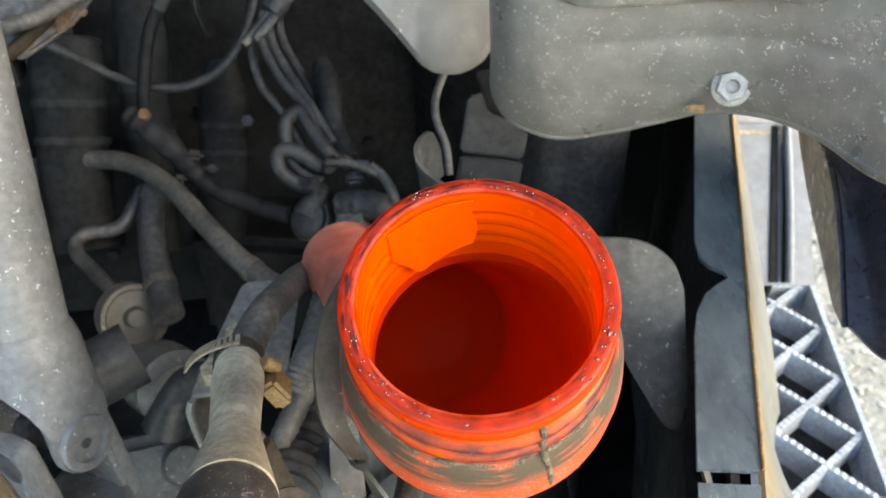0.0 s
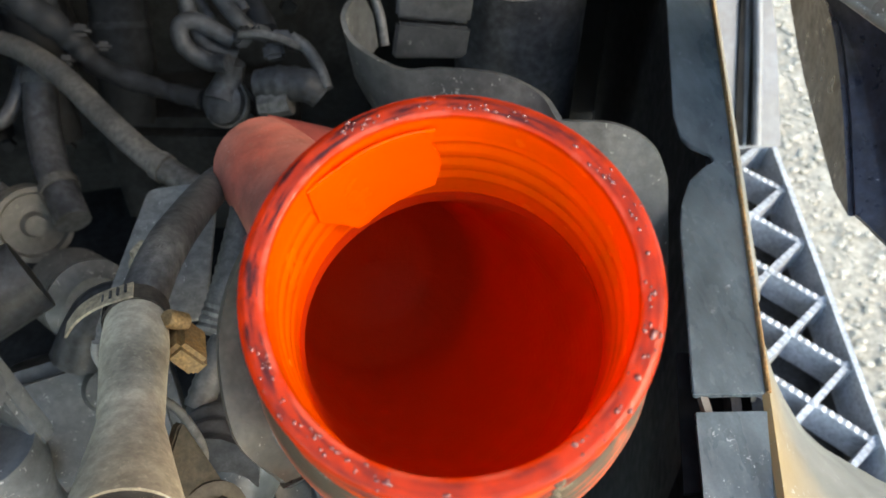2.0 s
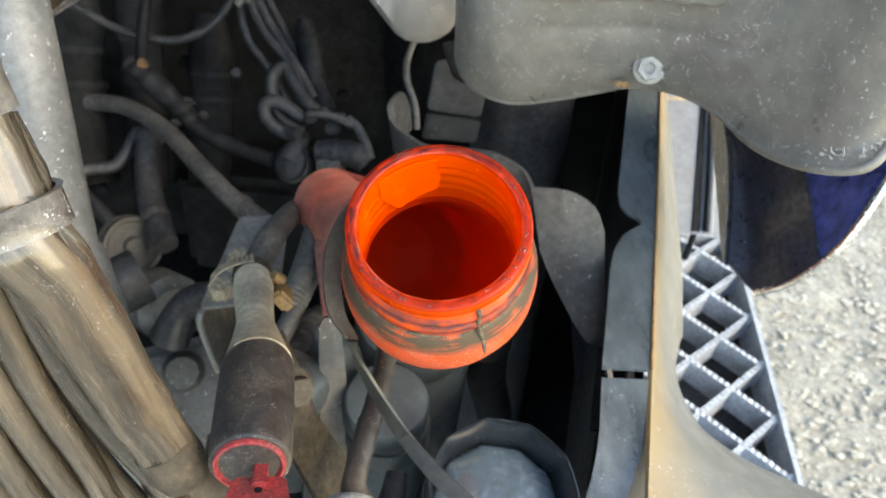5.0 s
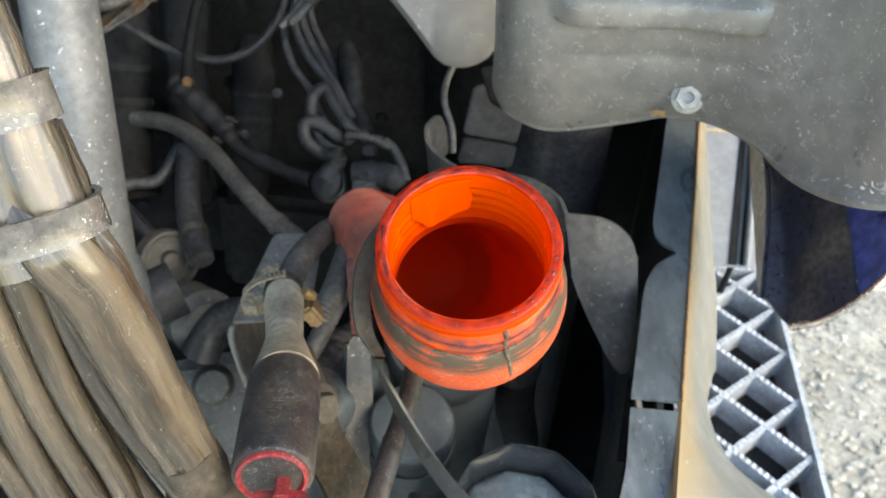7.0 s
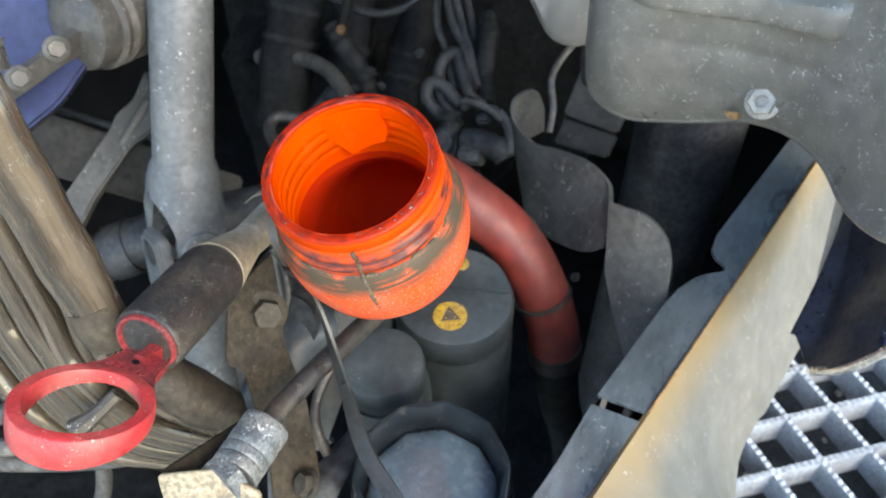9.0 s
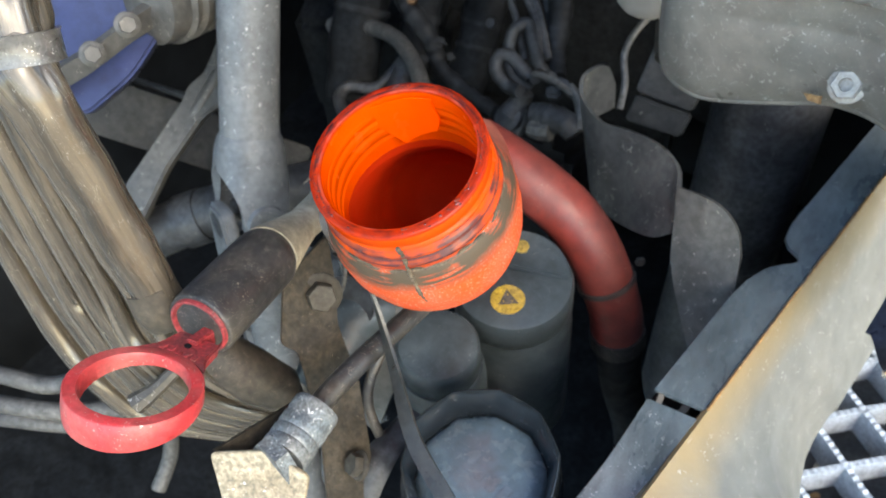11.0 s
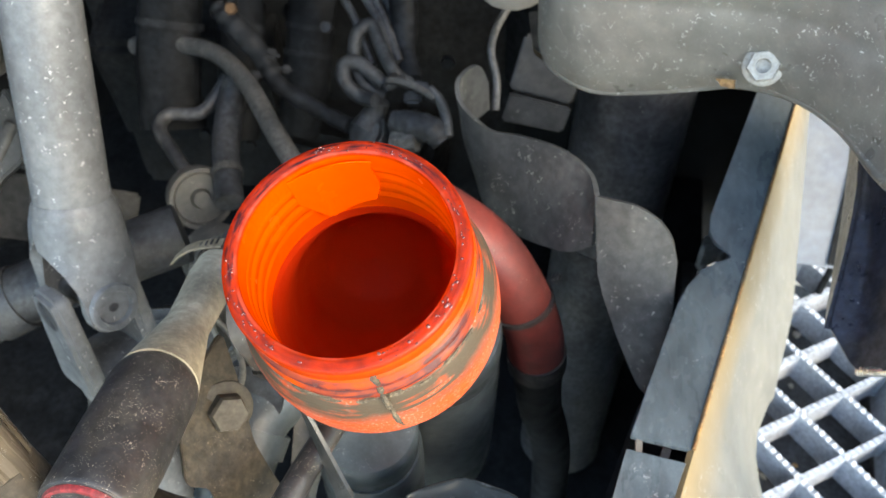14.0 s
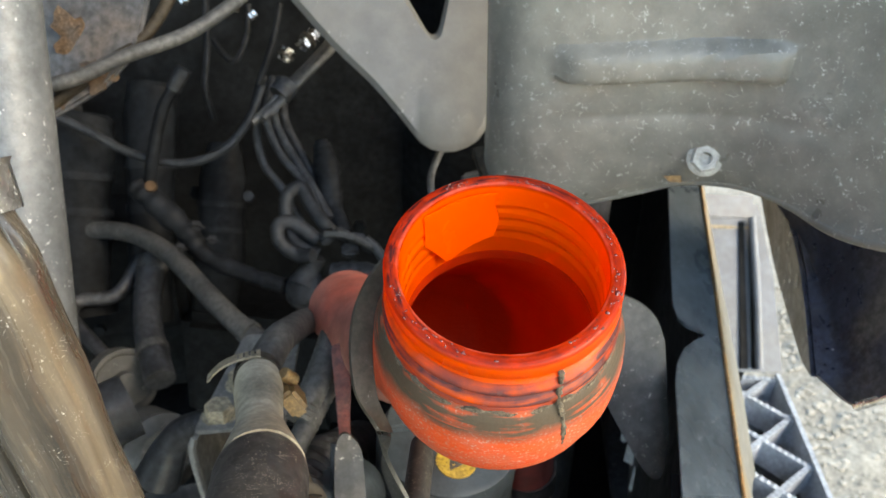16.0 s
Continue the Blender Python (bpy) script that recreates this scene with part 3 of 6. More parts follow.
        l.new(ms.outputs[0], out.inputs["Surface"])
    return mat


M_NECK = neck_material("orange_neck", (1.0, 0.125, 0.004), [(-0.0120, -0.0068, (0.40, 0.05, 0.01), 0.35), (-0.0245, -0.0125, (0.085, 0.045, 0.048), 0.86)], 0.5, 0.0, 0.17, 0.32)
M_BELLY = neck_material("dusty_neck_belly", (0.90, 0.105, 0.016), [(-0.0335, -0.0232, (0.085, 0.066, 0.042), 1.22)], 0.30, 0.45, 0.42)
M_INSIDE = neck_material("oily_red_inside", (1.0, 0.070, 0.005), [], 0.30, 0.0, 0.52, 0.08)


def oil_filler():
    top = thing("oil_filler_neck", "open orange plastic oil filler neck with dirty threads and oily rim", "oil filler")
    one = pose(0, 0, 0)

    def set_in(ob):
        ob.matrix_local = NECK
        return ob

    def thread(r, h, a):
        if -0.0235 < h < -0.009 and r > 0.0345:
            return 0.0011 * math.sin(a + h * 2 * math.pi / 0.0056), 0.0
        if -0.027 < h < -0.009 and r < 0.0314:
            return 0.0006 * max(-0.3, math.sin(a + h * 2 * math.pi / 0.0060)), 0.0
        return 0.0, 0.0
    prof = [(0.0309, -0.0340)] + [(0.0311, -0.0330 + 0.0006 * i) for i in range(54)]
    prof += [(0.0313, -0.0004), (0.0320, 0.0), (0.0348, 0.0), (0.0355, -0.0005), (0.0357, -0.0012), (0.0357, -0.0062), (0.0352, -0.0070), (0.0346, -0.0082)]
    prof += [(0.0349 + 0.0016 * i / 27, -0.0088 - 0.00055 * i) for i in range(28)]
    prof += [(0.0345, -0.0270), (0.0330, -0.0340), (0.0309, -0.0340)]
    neck = set_in(part("neck", lathe(prof, one, 112, thread), M_NECK, top, "glossy orange rim and threads smeared with old oil"))
    # the belly: round the axis of the neck first, then bending away towards the pipe
    low = [(0.0366, -0.0236), (0.0376, -0.0250), (0.0393, -0.0282), (0.0406, -0.0325), (0.0412, -0.0385), (0.0411, -0.0455)]
    way = [(Vector((0, 0, h)), r) for r, h in low]
    way += [(Vector((x, y, h)), r) for x, y, h, r in ((-0.0005, 0.0010, -0.0510, 0.0403), (-0.0014, 0.0026, -0.0560, 0.0388), (-0.0028, 0.0052, -0.0610, 0.0370), (-0.0052, 0.0096, -0.0680, 0.0355), (-0.0092, 0.0168, -0.0770, 0.0342), (-0.0145, 0.0264, -0.0890, 0.0332), (-0.0200, 0.0365, -0.1020, 0.0325))]
    set_in(part("belly", sweep(bmesh.new(), [p for p, r in way], [r for p, r in way], 96, up=(0, 1, 0), caps=False), M_BELLY, top, "bulging lower neck caked with oily dust"))
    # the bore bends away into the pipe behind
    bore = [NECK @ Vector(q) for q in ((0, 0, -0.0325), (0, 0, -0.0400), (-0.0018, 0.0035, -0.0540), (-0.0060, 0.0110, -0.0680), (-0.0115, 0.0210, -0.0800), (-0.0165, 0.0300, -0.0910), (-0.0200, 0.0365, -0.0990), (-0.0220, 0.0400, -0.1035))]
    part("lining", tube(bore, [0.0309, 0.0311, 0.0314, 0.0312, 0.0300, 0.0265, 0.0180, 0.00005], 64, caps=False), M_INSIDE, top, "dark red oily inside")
    rows = []
    for i in range(13):
        s = i / 12
        row = []
        for k in range(13):
            w = k / 12
            end = -0.0205 - 0.0085 * min(1.0, w / 0.72) + 0.012 * max(0.0, w - 0.72) / 0.28
            h = -0.0030 + (end + 0.0030) * s
            ang = radians(91 + 50 * w + 1.6 * math.sin(s * 7.0) * (k == 0))
            lift = 0.0009 + 0.0030 * max(0.0, s - 0.35) ** 1.3 * (1 - 0.75 * w) + 0.0042 * max(0.0, s - 0.72)
            r = 0.0310 - lift * (1 - max(0.0, w - 0.75) / 0.25)
            row.append(Vector((r * math.cos(ang), r * math.sin(ang), h)))
        rows.append(row)
    set_in(part("flap", slab(rows, 0.0005), M_NECK, top, "torn orange plastic flap inside"))
    a = radians(-65.6)
    seam = [NECK @ Vector((r * math.cos(a + da), r * math.sin(a + da), h)) for r, h, da in ((0.0357, -0.0075, 0), (0.0359, -0.014, 0.01), (0.0370, -0.021, 0.0), (0.0396, -0.029, 0.02), (0.0410, -0.038, 0.03), (0.0395, -0.048, 0.05))]
    part("seam", tube(seam, 0.0008, 8, rings=lambda i: 1 + 0.3 * math.sin(i * 2.1) + 0.2 * math.sin(i * 0.7)), M_GRIME, top, "mould seam packed with grime")
    for h, r, w in ((-0.0243, 0.0367, 0.0007),):
        ring = [NECK @ Vector((r * math.cos(2 * math.pi * k / 90), r * math.sin(2 * math.pi * k / 90), h + 0.0005 * math.sin(k * 0.7) + 0.0003 * math.sin(k * 2.3))) for k in range(91)]
        part("grime_band", sweep(bmesh.new(), ring, [w * (1 + 0.5 * math.sin(k * 1.7)) for k in range(91)], 6), M_GRIME, top, "dark band of oily dirt")
    rng = random.Random(11)
    spots = [(-33, 0.0334, 0.0007), (-20, 0.0336, 0.0006), (-8, 0.0333, 0.0005), (4, 0.0331, 0.0005), (15, 0.0332, 0.0004), (-44, 0.0333, 0.0005), (-96, 0.0338, 0.0004), (-112, 0.0335, 0.0004)]
    for k in range(160):
        spots.append((rng.choice([rng.uniform(-60, 45), rng.uniform(-170, -110), rng.uniform(60, 120)]), rng.choice([rng.uniform(0.0320, 0.0338), rng.uniform(0.0318, 0.0350)]), rng.uniform(0.00012, 0.00038)))
    for ang, r, s in spots:
        q = Matrix.Translation((r * math.cos(radians(ang)), r * math.sin(radians(ang)), -0.0001)) @ Matrix.Rotation(radians(ang), 4, "Z") @ Matrix.Diagonal((1.0, rng.uniform(0.8, 1.9), 1.0, 1.0))
        part("oil_drop", lathe([(s, 0), (s * 0.95, s * 0.35), (s * 0.6, s * 0.72), (0, s * 0.85)], q, 10), M_OIL, neck)
    pts = [NECK @ Vector(q) for q in ((-0.0150, 0.0270, -0.0900), (-0.0200, 0.0365, -0.1020), (-0.0330, 0.0600, -0.1350))]
    pts += [Vector(q) for q in ((-0.0250, 0.2720, 1.0920), (-0.0586, 0.3391, 1.0658), (-0.0221, 0.3373, 1.0565), (0.0163, 0.3362, 1.0343), (0.0415, 0.3312, 1.0066), (0.0600, 0.3289, 0.9646), (0.0655, 0.3305, 0.9330))]
    part("pipe", tube(pts[:5], [0.0320, 0.0322, 0.0300, 0.0280, 0.0235], 28, caps=False), M_PIPE, top, "dusty orange filler pipe")
    part("pipe_bend", tube(pts[4:], [0.0235, 0.0210, 0.0205, 0.0200, 0.0198, 0.0200], 28, caps=False), M_PIPE_BEND, top, "filler pipe bending down, its shade put into the darker red")
    part("pipe_collar", tube([(0.0650, 0.3304, 0.9370), (0.0672, 0.3320, 0.9190)], 0.0212, 24, 3), M_BLACK, top)
    part("lower_hose", tube([(0.0676, 0.3330, 0.9150), (0.0747, 0.3449, 0.8443), (0.0931, 0.3562, 0.7465), (0.1050, 0.3640, 0.5600)], [0.0185, 0.0175, 0.0170, 0.0170], 20), M_DIMMER, top)
    tab = [(-0.0601, 0.2739, 1.0917), (-0.0546, 0.2472, 1.0640), (-0.0510, 0.2302, 1.0464), (-0.0459, 0.2291, 1.0451), (-0.0483, 0.2477, 1.0643), (-0.0488, 0.2747, 1.0923)]
    m, o = flat_on(tab)
    part("mounting_tab", plate(rounded(o, 0.004), 0.005, m, 0.0008), M_PIPE_TAB, top, "orange mounting tab")
    return top


oil_filler()


def pipe_tie():
    c, d = Vector((0.0512, 0.3300, 0.9867)), Vector((0.0600, 0.3289, 0.9646)) - Vector((0.0415, 0.3312, 1.0066))
    m = basis(c, d)
    t = thing("cable_tie", "black cable tie round the orange pipe", "cable tie")
    part("band", lathe([(0.0203, -0.002), (0.0217, -0.002), (0.0217, 0.002), (0.0203, 0.002), (0.0203, -0.002)], m, 32), M_BLACK, t)
    part("lock", box(basis((0.0703, 0.3427, 1.0028), d), 0.006, 0.006, 0.005, 0.0008), M_BLACK, t)


pipe_tie()


def tether():
    t = thing("cap_tether", "dusty black plastic cap tether strap hooked round the neck", "strap")
    loop = [NECK @ Vector((r * math.cos(radians(a)), r * math.sin(radians(a)), h)) for a, r, h in ((100, 0.0425, -0.030), (140, 0.0435, -0.032), (170, 0.0455, -0.037), (198, 0.0470, -0.047), (212, 0.0455, -0.062))]
    pts = loop + [(-0.0245, 0.1520, 1.131), (-0.0020, 0.1320, 1.100), (0.0233, 0.1053, 1.0947), (0.0494, 0.0872, 1.0924), (0.0809, 0.0678, 1.0835)]
    wd = [(-0.1, -0.3, 1), (-0.5, -0.2, 0.8), (-0.8, -0.2, 0.5), (-0.85, -0.3, 0.4), (-0.5, -0.5, 0.6), (0.40, -0.50, 0.75), (0.60, -0.05, 0.6), (0.70, 0.40, 0.5), (0.74, 0.61, 0.35), (0.74, 0.61, 0.35)]
    # Collar browner than the strap: warm sunlight is put into its colour.
    part("collar", ribbon(pts[:5], wd[:5], 0.0080, 0.0018), M_TIE, t)
    part("strap", ribbon(pts[4:], wd[4:], 0.0084, 0.0016), M_TETHER, t)


tether()


# ---- dipstick and its tube ----
def dipstick():
    t = thing("oil_dipstick", "red plastic oil dipstick with a ring handle, dusty", "dipstick")
    nrm = Vector((0.036, 0.432, 0.901))
    a = Vector((0.09, -0.90, 0.36))
    a = (a - nrm * a.dot(nrm)).normalized()
    u = a.cross(nrm).normalized()
    m = Matrix((u, a, nrm)).transposed().to_4x4()
    m.translation = (-0.0528, 0.0357, 1.1776)
    bm = bmesh.new()
    segs = 72
    prof = [(1, 0.0064), (1.02, 0.0058), (1.03, 0.0), (1.02, -0.0058), (1, -0.0064), (0.82, -0.0064), (0.80, -0.0055), (0.80, 0.0055), (0.82, 0.0064)]
    loops = []
    for k in range(segs):
        ang = 2 * math.pi * k / segs
        x, y = 0.0250 * math.cos(ang), 0.0253 * math.sin(ang)
        low = 0.5 + 0.5 * math.sin(ang)
        loops.append([bm.verts.new(m @ Vector((x * s, y * s, h if h > 0.001 else h * low + (1 - low) * (0.0012 if h < 0 else 0.0)))) for s, h in prof])
    for i in range(segs):
        p, q = loops[i], loops[(i + 1) % segs]
        for k in range(len(prof)):
            j = (k + 1) % len(prof)
            bm.faces.new((p[k], p[j], q[j], q[k]))
    part("ring_handle", bm, M_RED, t, sharp=50)
    o = [(-0.0175, -0.0190), (-0.0090, -0.0232), (0.0090, -0.0232), (0.0175, -0.0190), (0.0115, -0.028), (0.0098, -0.041), (-0.0098, -0.041), (-0.0115, -0.028)]
    m2 = m @ Matrix.Translation((0, 0, 0.0062))
    tang = part("tang", plate(rounded(o, 0.003), 0.0052, m2, 0.0008), M_RED_DIRTY, t, "dark grimy red tang with raised unreadable lettering")
    # lettering that cannot be read: low bars
    for k in range(5):
        b = m @ Matrix.Translation((-0.0076 + 0.0038 * k, -0.0262 - 0.0004 * (k % 2), 0.0064))
        part("letter_bar", box(b, 0.0022, 0.0030, 0.0008), M_RED_DIRTY, tang)
    part("hole", lathe([(0, 0.0004), (0.0015, 0.0004), (0.0015, -0.0002), (0, -0.0002)], m @ Matrix.Translation((0, -0.0320, 0.0063)), 12), M_SHADE_BLACK, tang)
    part("stem", box(m @ Matrix.Translation((0, -0.041, 0.004)), 0.0055, 0.014, 0.0080, 0.0006), M_RED_DIRTY, t)
    d = Vector((-0.0665, 0.1334, 1.1543)) - Vector((-0.061, 0.0794, 1.1657))
    m3 = basis((-0.0612, 0.0800, 1.1655), -d)
    stopper = part("stopper", lathe([(0.0108, -0.004), (0.0136, -0.004), (0.0141, 0.0), (0.0136, 0.0016), (0.0126, 0.0018), (0.0119, 0.0004), (0.0108, -0.0010), (0.0108, -0.004)], m3, 40), M_RED_DIRTY, t, "grimy red stopper ring")
    part("stopper_core", lathe([(0, -0.0035), (0.0112, -0.0035), (0.0112, -0.0012), (0, -0.0004)], m3, 32), M_BLACK, stopper, "black grimy core")


def dipstick_tube():
    t = thing("dipstick_tube", "dusty black rubber dipstick tube with a thick sleeve", "tube")
    p0, p1, p2 = Vector((-0.0610, 0.0800, 1.1655)), Vector((-0.0668, 0.1334, 1.1540)), Vector((-0.0868, 0.2220, 1.1159))
    mid = [p0 + (p1 - p0) * k for k in (0.0, 0.06, 0.5, 0.94, 1.06)]
    part("sleeve", tube([mid[0], mid[1], mid[2], mid[3], mid[4]], [0.0148, 0.0160, 0.0162, 0.0160, 0.0140], 28, 6), M_BLACK, t, "thick black rubber sleeve")
    path = [p1, p1 + (p2 - p1) * 0.25, p1 + (p2 - p1) * 0.5, p1 + (p2 - p1) * 0.75, p2]
    part("grip", tube(path, [0.0153, 0.0120, 0.0090, 0.0096, 0.0106, 0.0098], 24), M_RUBBER, t, "dusty necked rubber tube")
    part("hose", tube([p2, (-0.0829, 0.2502, 1.1121), (-0.0827, 0.2900, 1.0875), (-0.0808, 0.3333, 1.0592), (-0.0754, 0.3833, 1.0232)], 0.0080, 16), M_HOSE, t, "black hose running into the bay")


def hose_clamp():
    t = thing("hose_clamp", "worn steel worm-drive hose clamp", "hose clamp")
    p1, p2 = Vector((-0.0668, 0.1334, 1.1540)), Vector((-0.0868, 0.2220, 1.1159))
    m = basis(p2 + (p1 - p2) * 0.02, p2 - p1)
    band = part("band", lathe([(0.0098, -0.0045), (0.0107, -0.0045), (0.0107, 0.0045), (0.0098, 0.0045), (0.0098, -0.0045)], m, 40), M_BOLT, t, "slotted steel band")
    for k in range(16):
        a = 2 * math.pi * k / 26 + 0.2
        q = m @ Matrix.Rotation(a, 4, "Z") @ Matrix.Translation((0.0107, 0, 0))
        part("slot", box(q, 0.0005, 0.0010, 0.0055), M_SHADE_BLACK, band)
    part("screw_housing", box(basis((-0.0694, 0.2095, 1.1146), p2 - p1, (0.7, -0.3, 0.6)), 0.008, 0.013, 0.019, 0.0018), M_GOLD, t, "yellow zinc worm housing")
    part("screw", lathe([(0, 0.004), (0.0026, 0.004), (0.0032, 0.003), (0.0032, -0.004), (0, -0.004)], basis((-0.0717, 0.2144, 1.1226), (-0.5, -0.3, 0.8)), 16), M_GOLD, t, "yellow zinc screw")
    c, u, left = m.translation, Vector((0.0, -0.5, 0.85)), Vector((-1, 0, 0))
    way = (p2 - p1).normalized()
    u = (u - way * u.dot(way)).normalized()
    left = (left - way * left.dot(way) - u * left.dot(u)).normalized()
    tail = [c + u * h + left * x for h, x in ((0.0108, -0.004), (0.0116, 0.004), (0.0113, 0.010), (0.0096, 0.0160), (0.0060, 0.0215))]
    end = part("tail", ribbon(tail, [way] * 5, 0.0090, 0.0008), M_TAN, t, "curled free end of the band")
    for k in range(9):
        q = c + u * (0.0121 - 0.0050 * (k / 8) ** 2.2) + left * (-0.002 + 0.0210 * k / 8)
        part("slot", box(basis(q - u * 0.0002, u, left), 0.0007, 0.0045, 0.0008), M_DARK, end)


dipstick()
dipstick_tube()
hose_clamp()


# ---- brackets round the dipstick ----
def clamp_bracket():
    t = thing("tube_bracket", "grey folded steel bracket under the dipstick tube", "bracket")
    top = [(-0.1331, 0.3810, 1.0040), (-0.0950, 0.3850, 1.0040), (-0.0900, 0.2850, 1.0150), (-0.1194, 0.2824, 1.0152), (-0.1424, 0.2780, 1.0155)]
    m, o = flat_on(top)
    part("plate", plate(rounded(o, 0.006), 0.003, m, 0.0006), M_PLATE, t)
    side = [[Vector((-0.1424, 0.2780, 1.0150)), Vector((-0.1390, 0.3300, 1.0090)), Vector((-0.1340, 0.3800, 1.0030))],
            [Vector((-0.1435, 0.2740, 1.0080)), Vector((-0.1400, 0.3300, 0.9950)), Vector((-0.1350, 0.3800, 0.9880))],
            [Vector((-0.1400, 0.2690, 0.9880)), Vector((-0.1380, 0.3250, 0.9750)), Vector((-0.1340, 0.3780, 0.9680))],
            [Vector((-0.1350, 0.2640, 0.9660)), Vector((-0.1340, 0.3200, 0.9550)), Vector((-0.1310, 0.3760, 0.9480))]]
    part("flange", slab(side, 0.003), M_PLATE, t, "bent side of the bracket")
    part("lip", tube([side[k][0] + Vector((0.001, -0.001, 0)) for k in range(4)], 0.0022, 8), M_PLATE, t, "worn pale edge of the bent side")
    for q in ((-0.1226, 0.3240, 1.0120), (-0.1300, 0.2930, 1.0150)):
        hex_bolt("bolt", basis(q, (0.0, 0.06, 1.0)), 0.015, 0.011, t, "tan dusty bolt", flange=0.0115, mat=M_TAN)


def sleeve_arm():
    t = thing("sleeve_bracket", "rusty brown bracket arm bolted beside the dipstick sleeve", "bracket")
    o3 = [(-0.0741, 0.1442, 1.1216), (-0.0662, 0.1767, 1.1292), (-0.0552, 0.1629, 1.1119), (-0.0481, 0.1492, 1.0923), (-0.0336, 0.1392, 1.0667), (-0.0221, 0.1226, 1.0353), (-0.0131, 0.1051, 1.0072), (-0.0342, 0.0901, 1.0155), (-0.0444, 0.1089, 1.0453), (-0.0553, 0.1217, 1.0758), (-0.0612, 0.1280, 1.0899), (-0.0669, 0.1229, 1.0966)]
    m, o = flat_on(o3)
    part("arm", plate(rounded(o, 0.004), 0.004, m, 0.0006), M_RUSTY_ARM, t)
    z = m.to_3x3() @ Vector((0, 0, 1))
    c = Vector((0.148, -0.057, 1.432)) - Vector(o3[0])
    if z.dot(c) < 0:
        z = -z
    hex_bolt("flange_bolt", basis(Vector((-0.0578, 0.1518, 1.1091)), z, (0, 0, 1)), 0.0142, 0.009, t, "dusty flange bolt", flange=0.0122, mat=M_BOLT)


def lower_hose():
    t = thing("lower_hose", "black hose with a pale scuffed end sleeve", "hose")
    pts = [(-0.0247, 0.0761, 1.0976), (-0.0251, 0.0931, 1.0985), (-0.0245, 0.1115, 1.0974), (-0.0195, 0.1381, 1.0971), (-0.0141, 0.1690, 1.0933), (-0.0105, 0.2141, 1.0816)]
    part("hose", tube(pts, 0.0058, 16), M_BLACK, t)
    part("sleeve", tube([(-0.0250, 0.0683, 1.0994), (-0.0251, 0.0807, 1.0990), (-0.0243, 0.0974, 1.1005)], 0.0122, 24, 10, rings=lambda i: 1.0 - (0.05 if i % 5 == 0 else 0.0)), M_SLEEVE, t, "pale blue-grey scuffed sleeve")
    part("nut", tube([(-0.0269, 0.0613, 1.0998), (-0.0250, 0.0683, 1.0994)], 0.0135, 6, 2), M_SLEEVE, t)
    b = thing("hose_bracket", "tan dusty angle bracket holding the hose end", "bracket")
    face = [(-0.0551, 0.0550, 1.1022), (-0.0291, 0.0656, 1.1075), (-0.0065, 0.0653, 1.1020), (-0.0049, 0.0483, 1.0821), (-0.0359, 0.0360, 1.0763)]
    m, o = flat_on(face)
    part("face", plate(rounded(o, 0.003), 0.003, m, 0.0005), M_TAN, b)
    side = [(-0.0558, 0.0557, 1.1017), (-0.0390, 0.0958, 1.0977), (-0.0341, 0.0891, 1.0824), (-0.0417, 0.0633, 1.0847)]
    m, o = flat_on(side)
    part("side", plate(o, 0.002, m), M_RUSTY_ARM, b, "rusty inner side")


clamp_bracket()
sleeve_arm()
lower_hose()


# ---- canisters below the neck ----
def canister_tall():
    t = thing("reservoir", "dark grey plastic reservoir canister with a stepped lid", "canister")
    c = Vector((0.0051, 0.2655, 1.0343))
    m = basis(c, (0.02, -0.10, 1.0))
    lid = part("lid", lathe([(0, 0.0), (0.035, 0.0), (0.0388, -0.0015), (0.0405, -0.006), (0.0405, -0.024), (0.0393, -0.026), (0, -0.026)], m, 64), M_FILTER, t, "worn dark lid")
    arc = [(0.0372 * math.cos(radians(a)), 0.0372 * math.sin(radians(a))) for a in range(8, 173, 6)]
    part("lid_step", plate(arc, 0.0060, m @ Matrix.Rotation(radians(12), 4, "Z") @ Matrix.Translation((0, 0, 0.0052)), 0.0015), M_FILTER, lid, "raised half of the lid")
    part("body", lathe([(0, -0.026), (0.0396, -0.026), (0.0404, -0.030), (0.0404, -0.046), (0.0412, -0.048), (0.0418, -0.16), (0.041, -0.17), (0, -0.17)], m, 64), M_FILTER, t)
    q = m.inverted() @ Vector((0.0092, 0.2486, 1.0303))
    s = m @ Matrix.Translation((q.x, q.y, 0.0001))
    part("sticker", lathe([(0, 0.0006), (0.0112, 0.0006), (0.0112, 0), (0, 0)], s, 32), M_YELLOW, lid, "round yellow warning sticker")
    part("symbol", lathe([(0.0042, 0.0008), (0.0066, 0.0010), (0.0077, 0.0008)], s, 3), M_PRINT, lid)
    part("symbol", lathe([(0, 0.0009), (0.0030, 0.0009), (0.0030, 0.0007)], s, 9), M_PRINT, lid)
    q = m.inverted() @ Vector((0.0017, 0.2875, 1.0340))
    s2 = m @ Matrix.Translation((q.x, q.y, 0.0051))
    part("sticker", lathe([(0, 0.0012), (0.0050, 0.0012), (0.0050, 0), (0, 0)], s2, 24), M_YELLOW, lid, "small yellow dot")


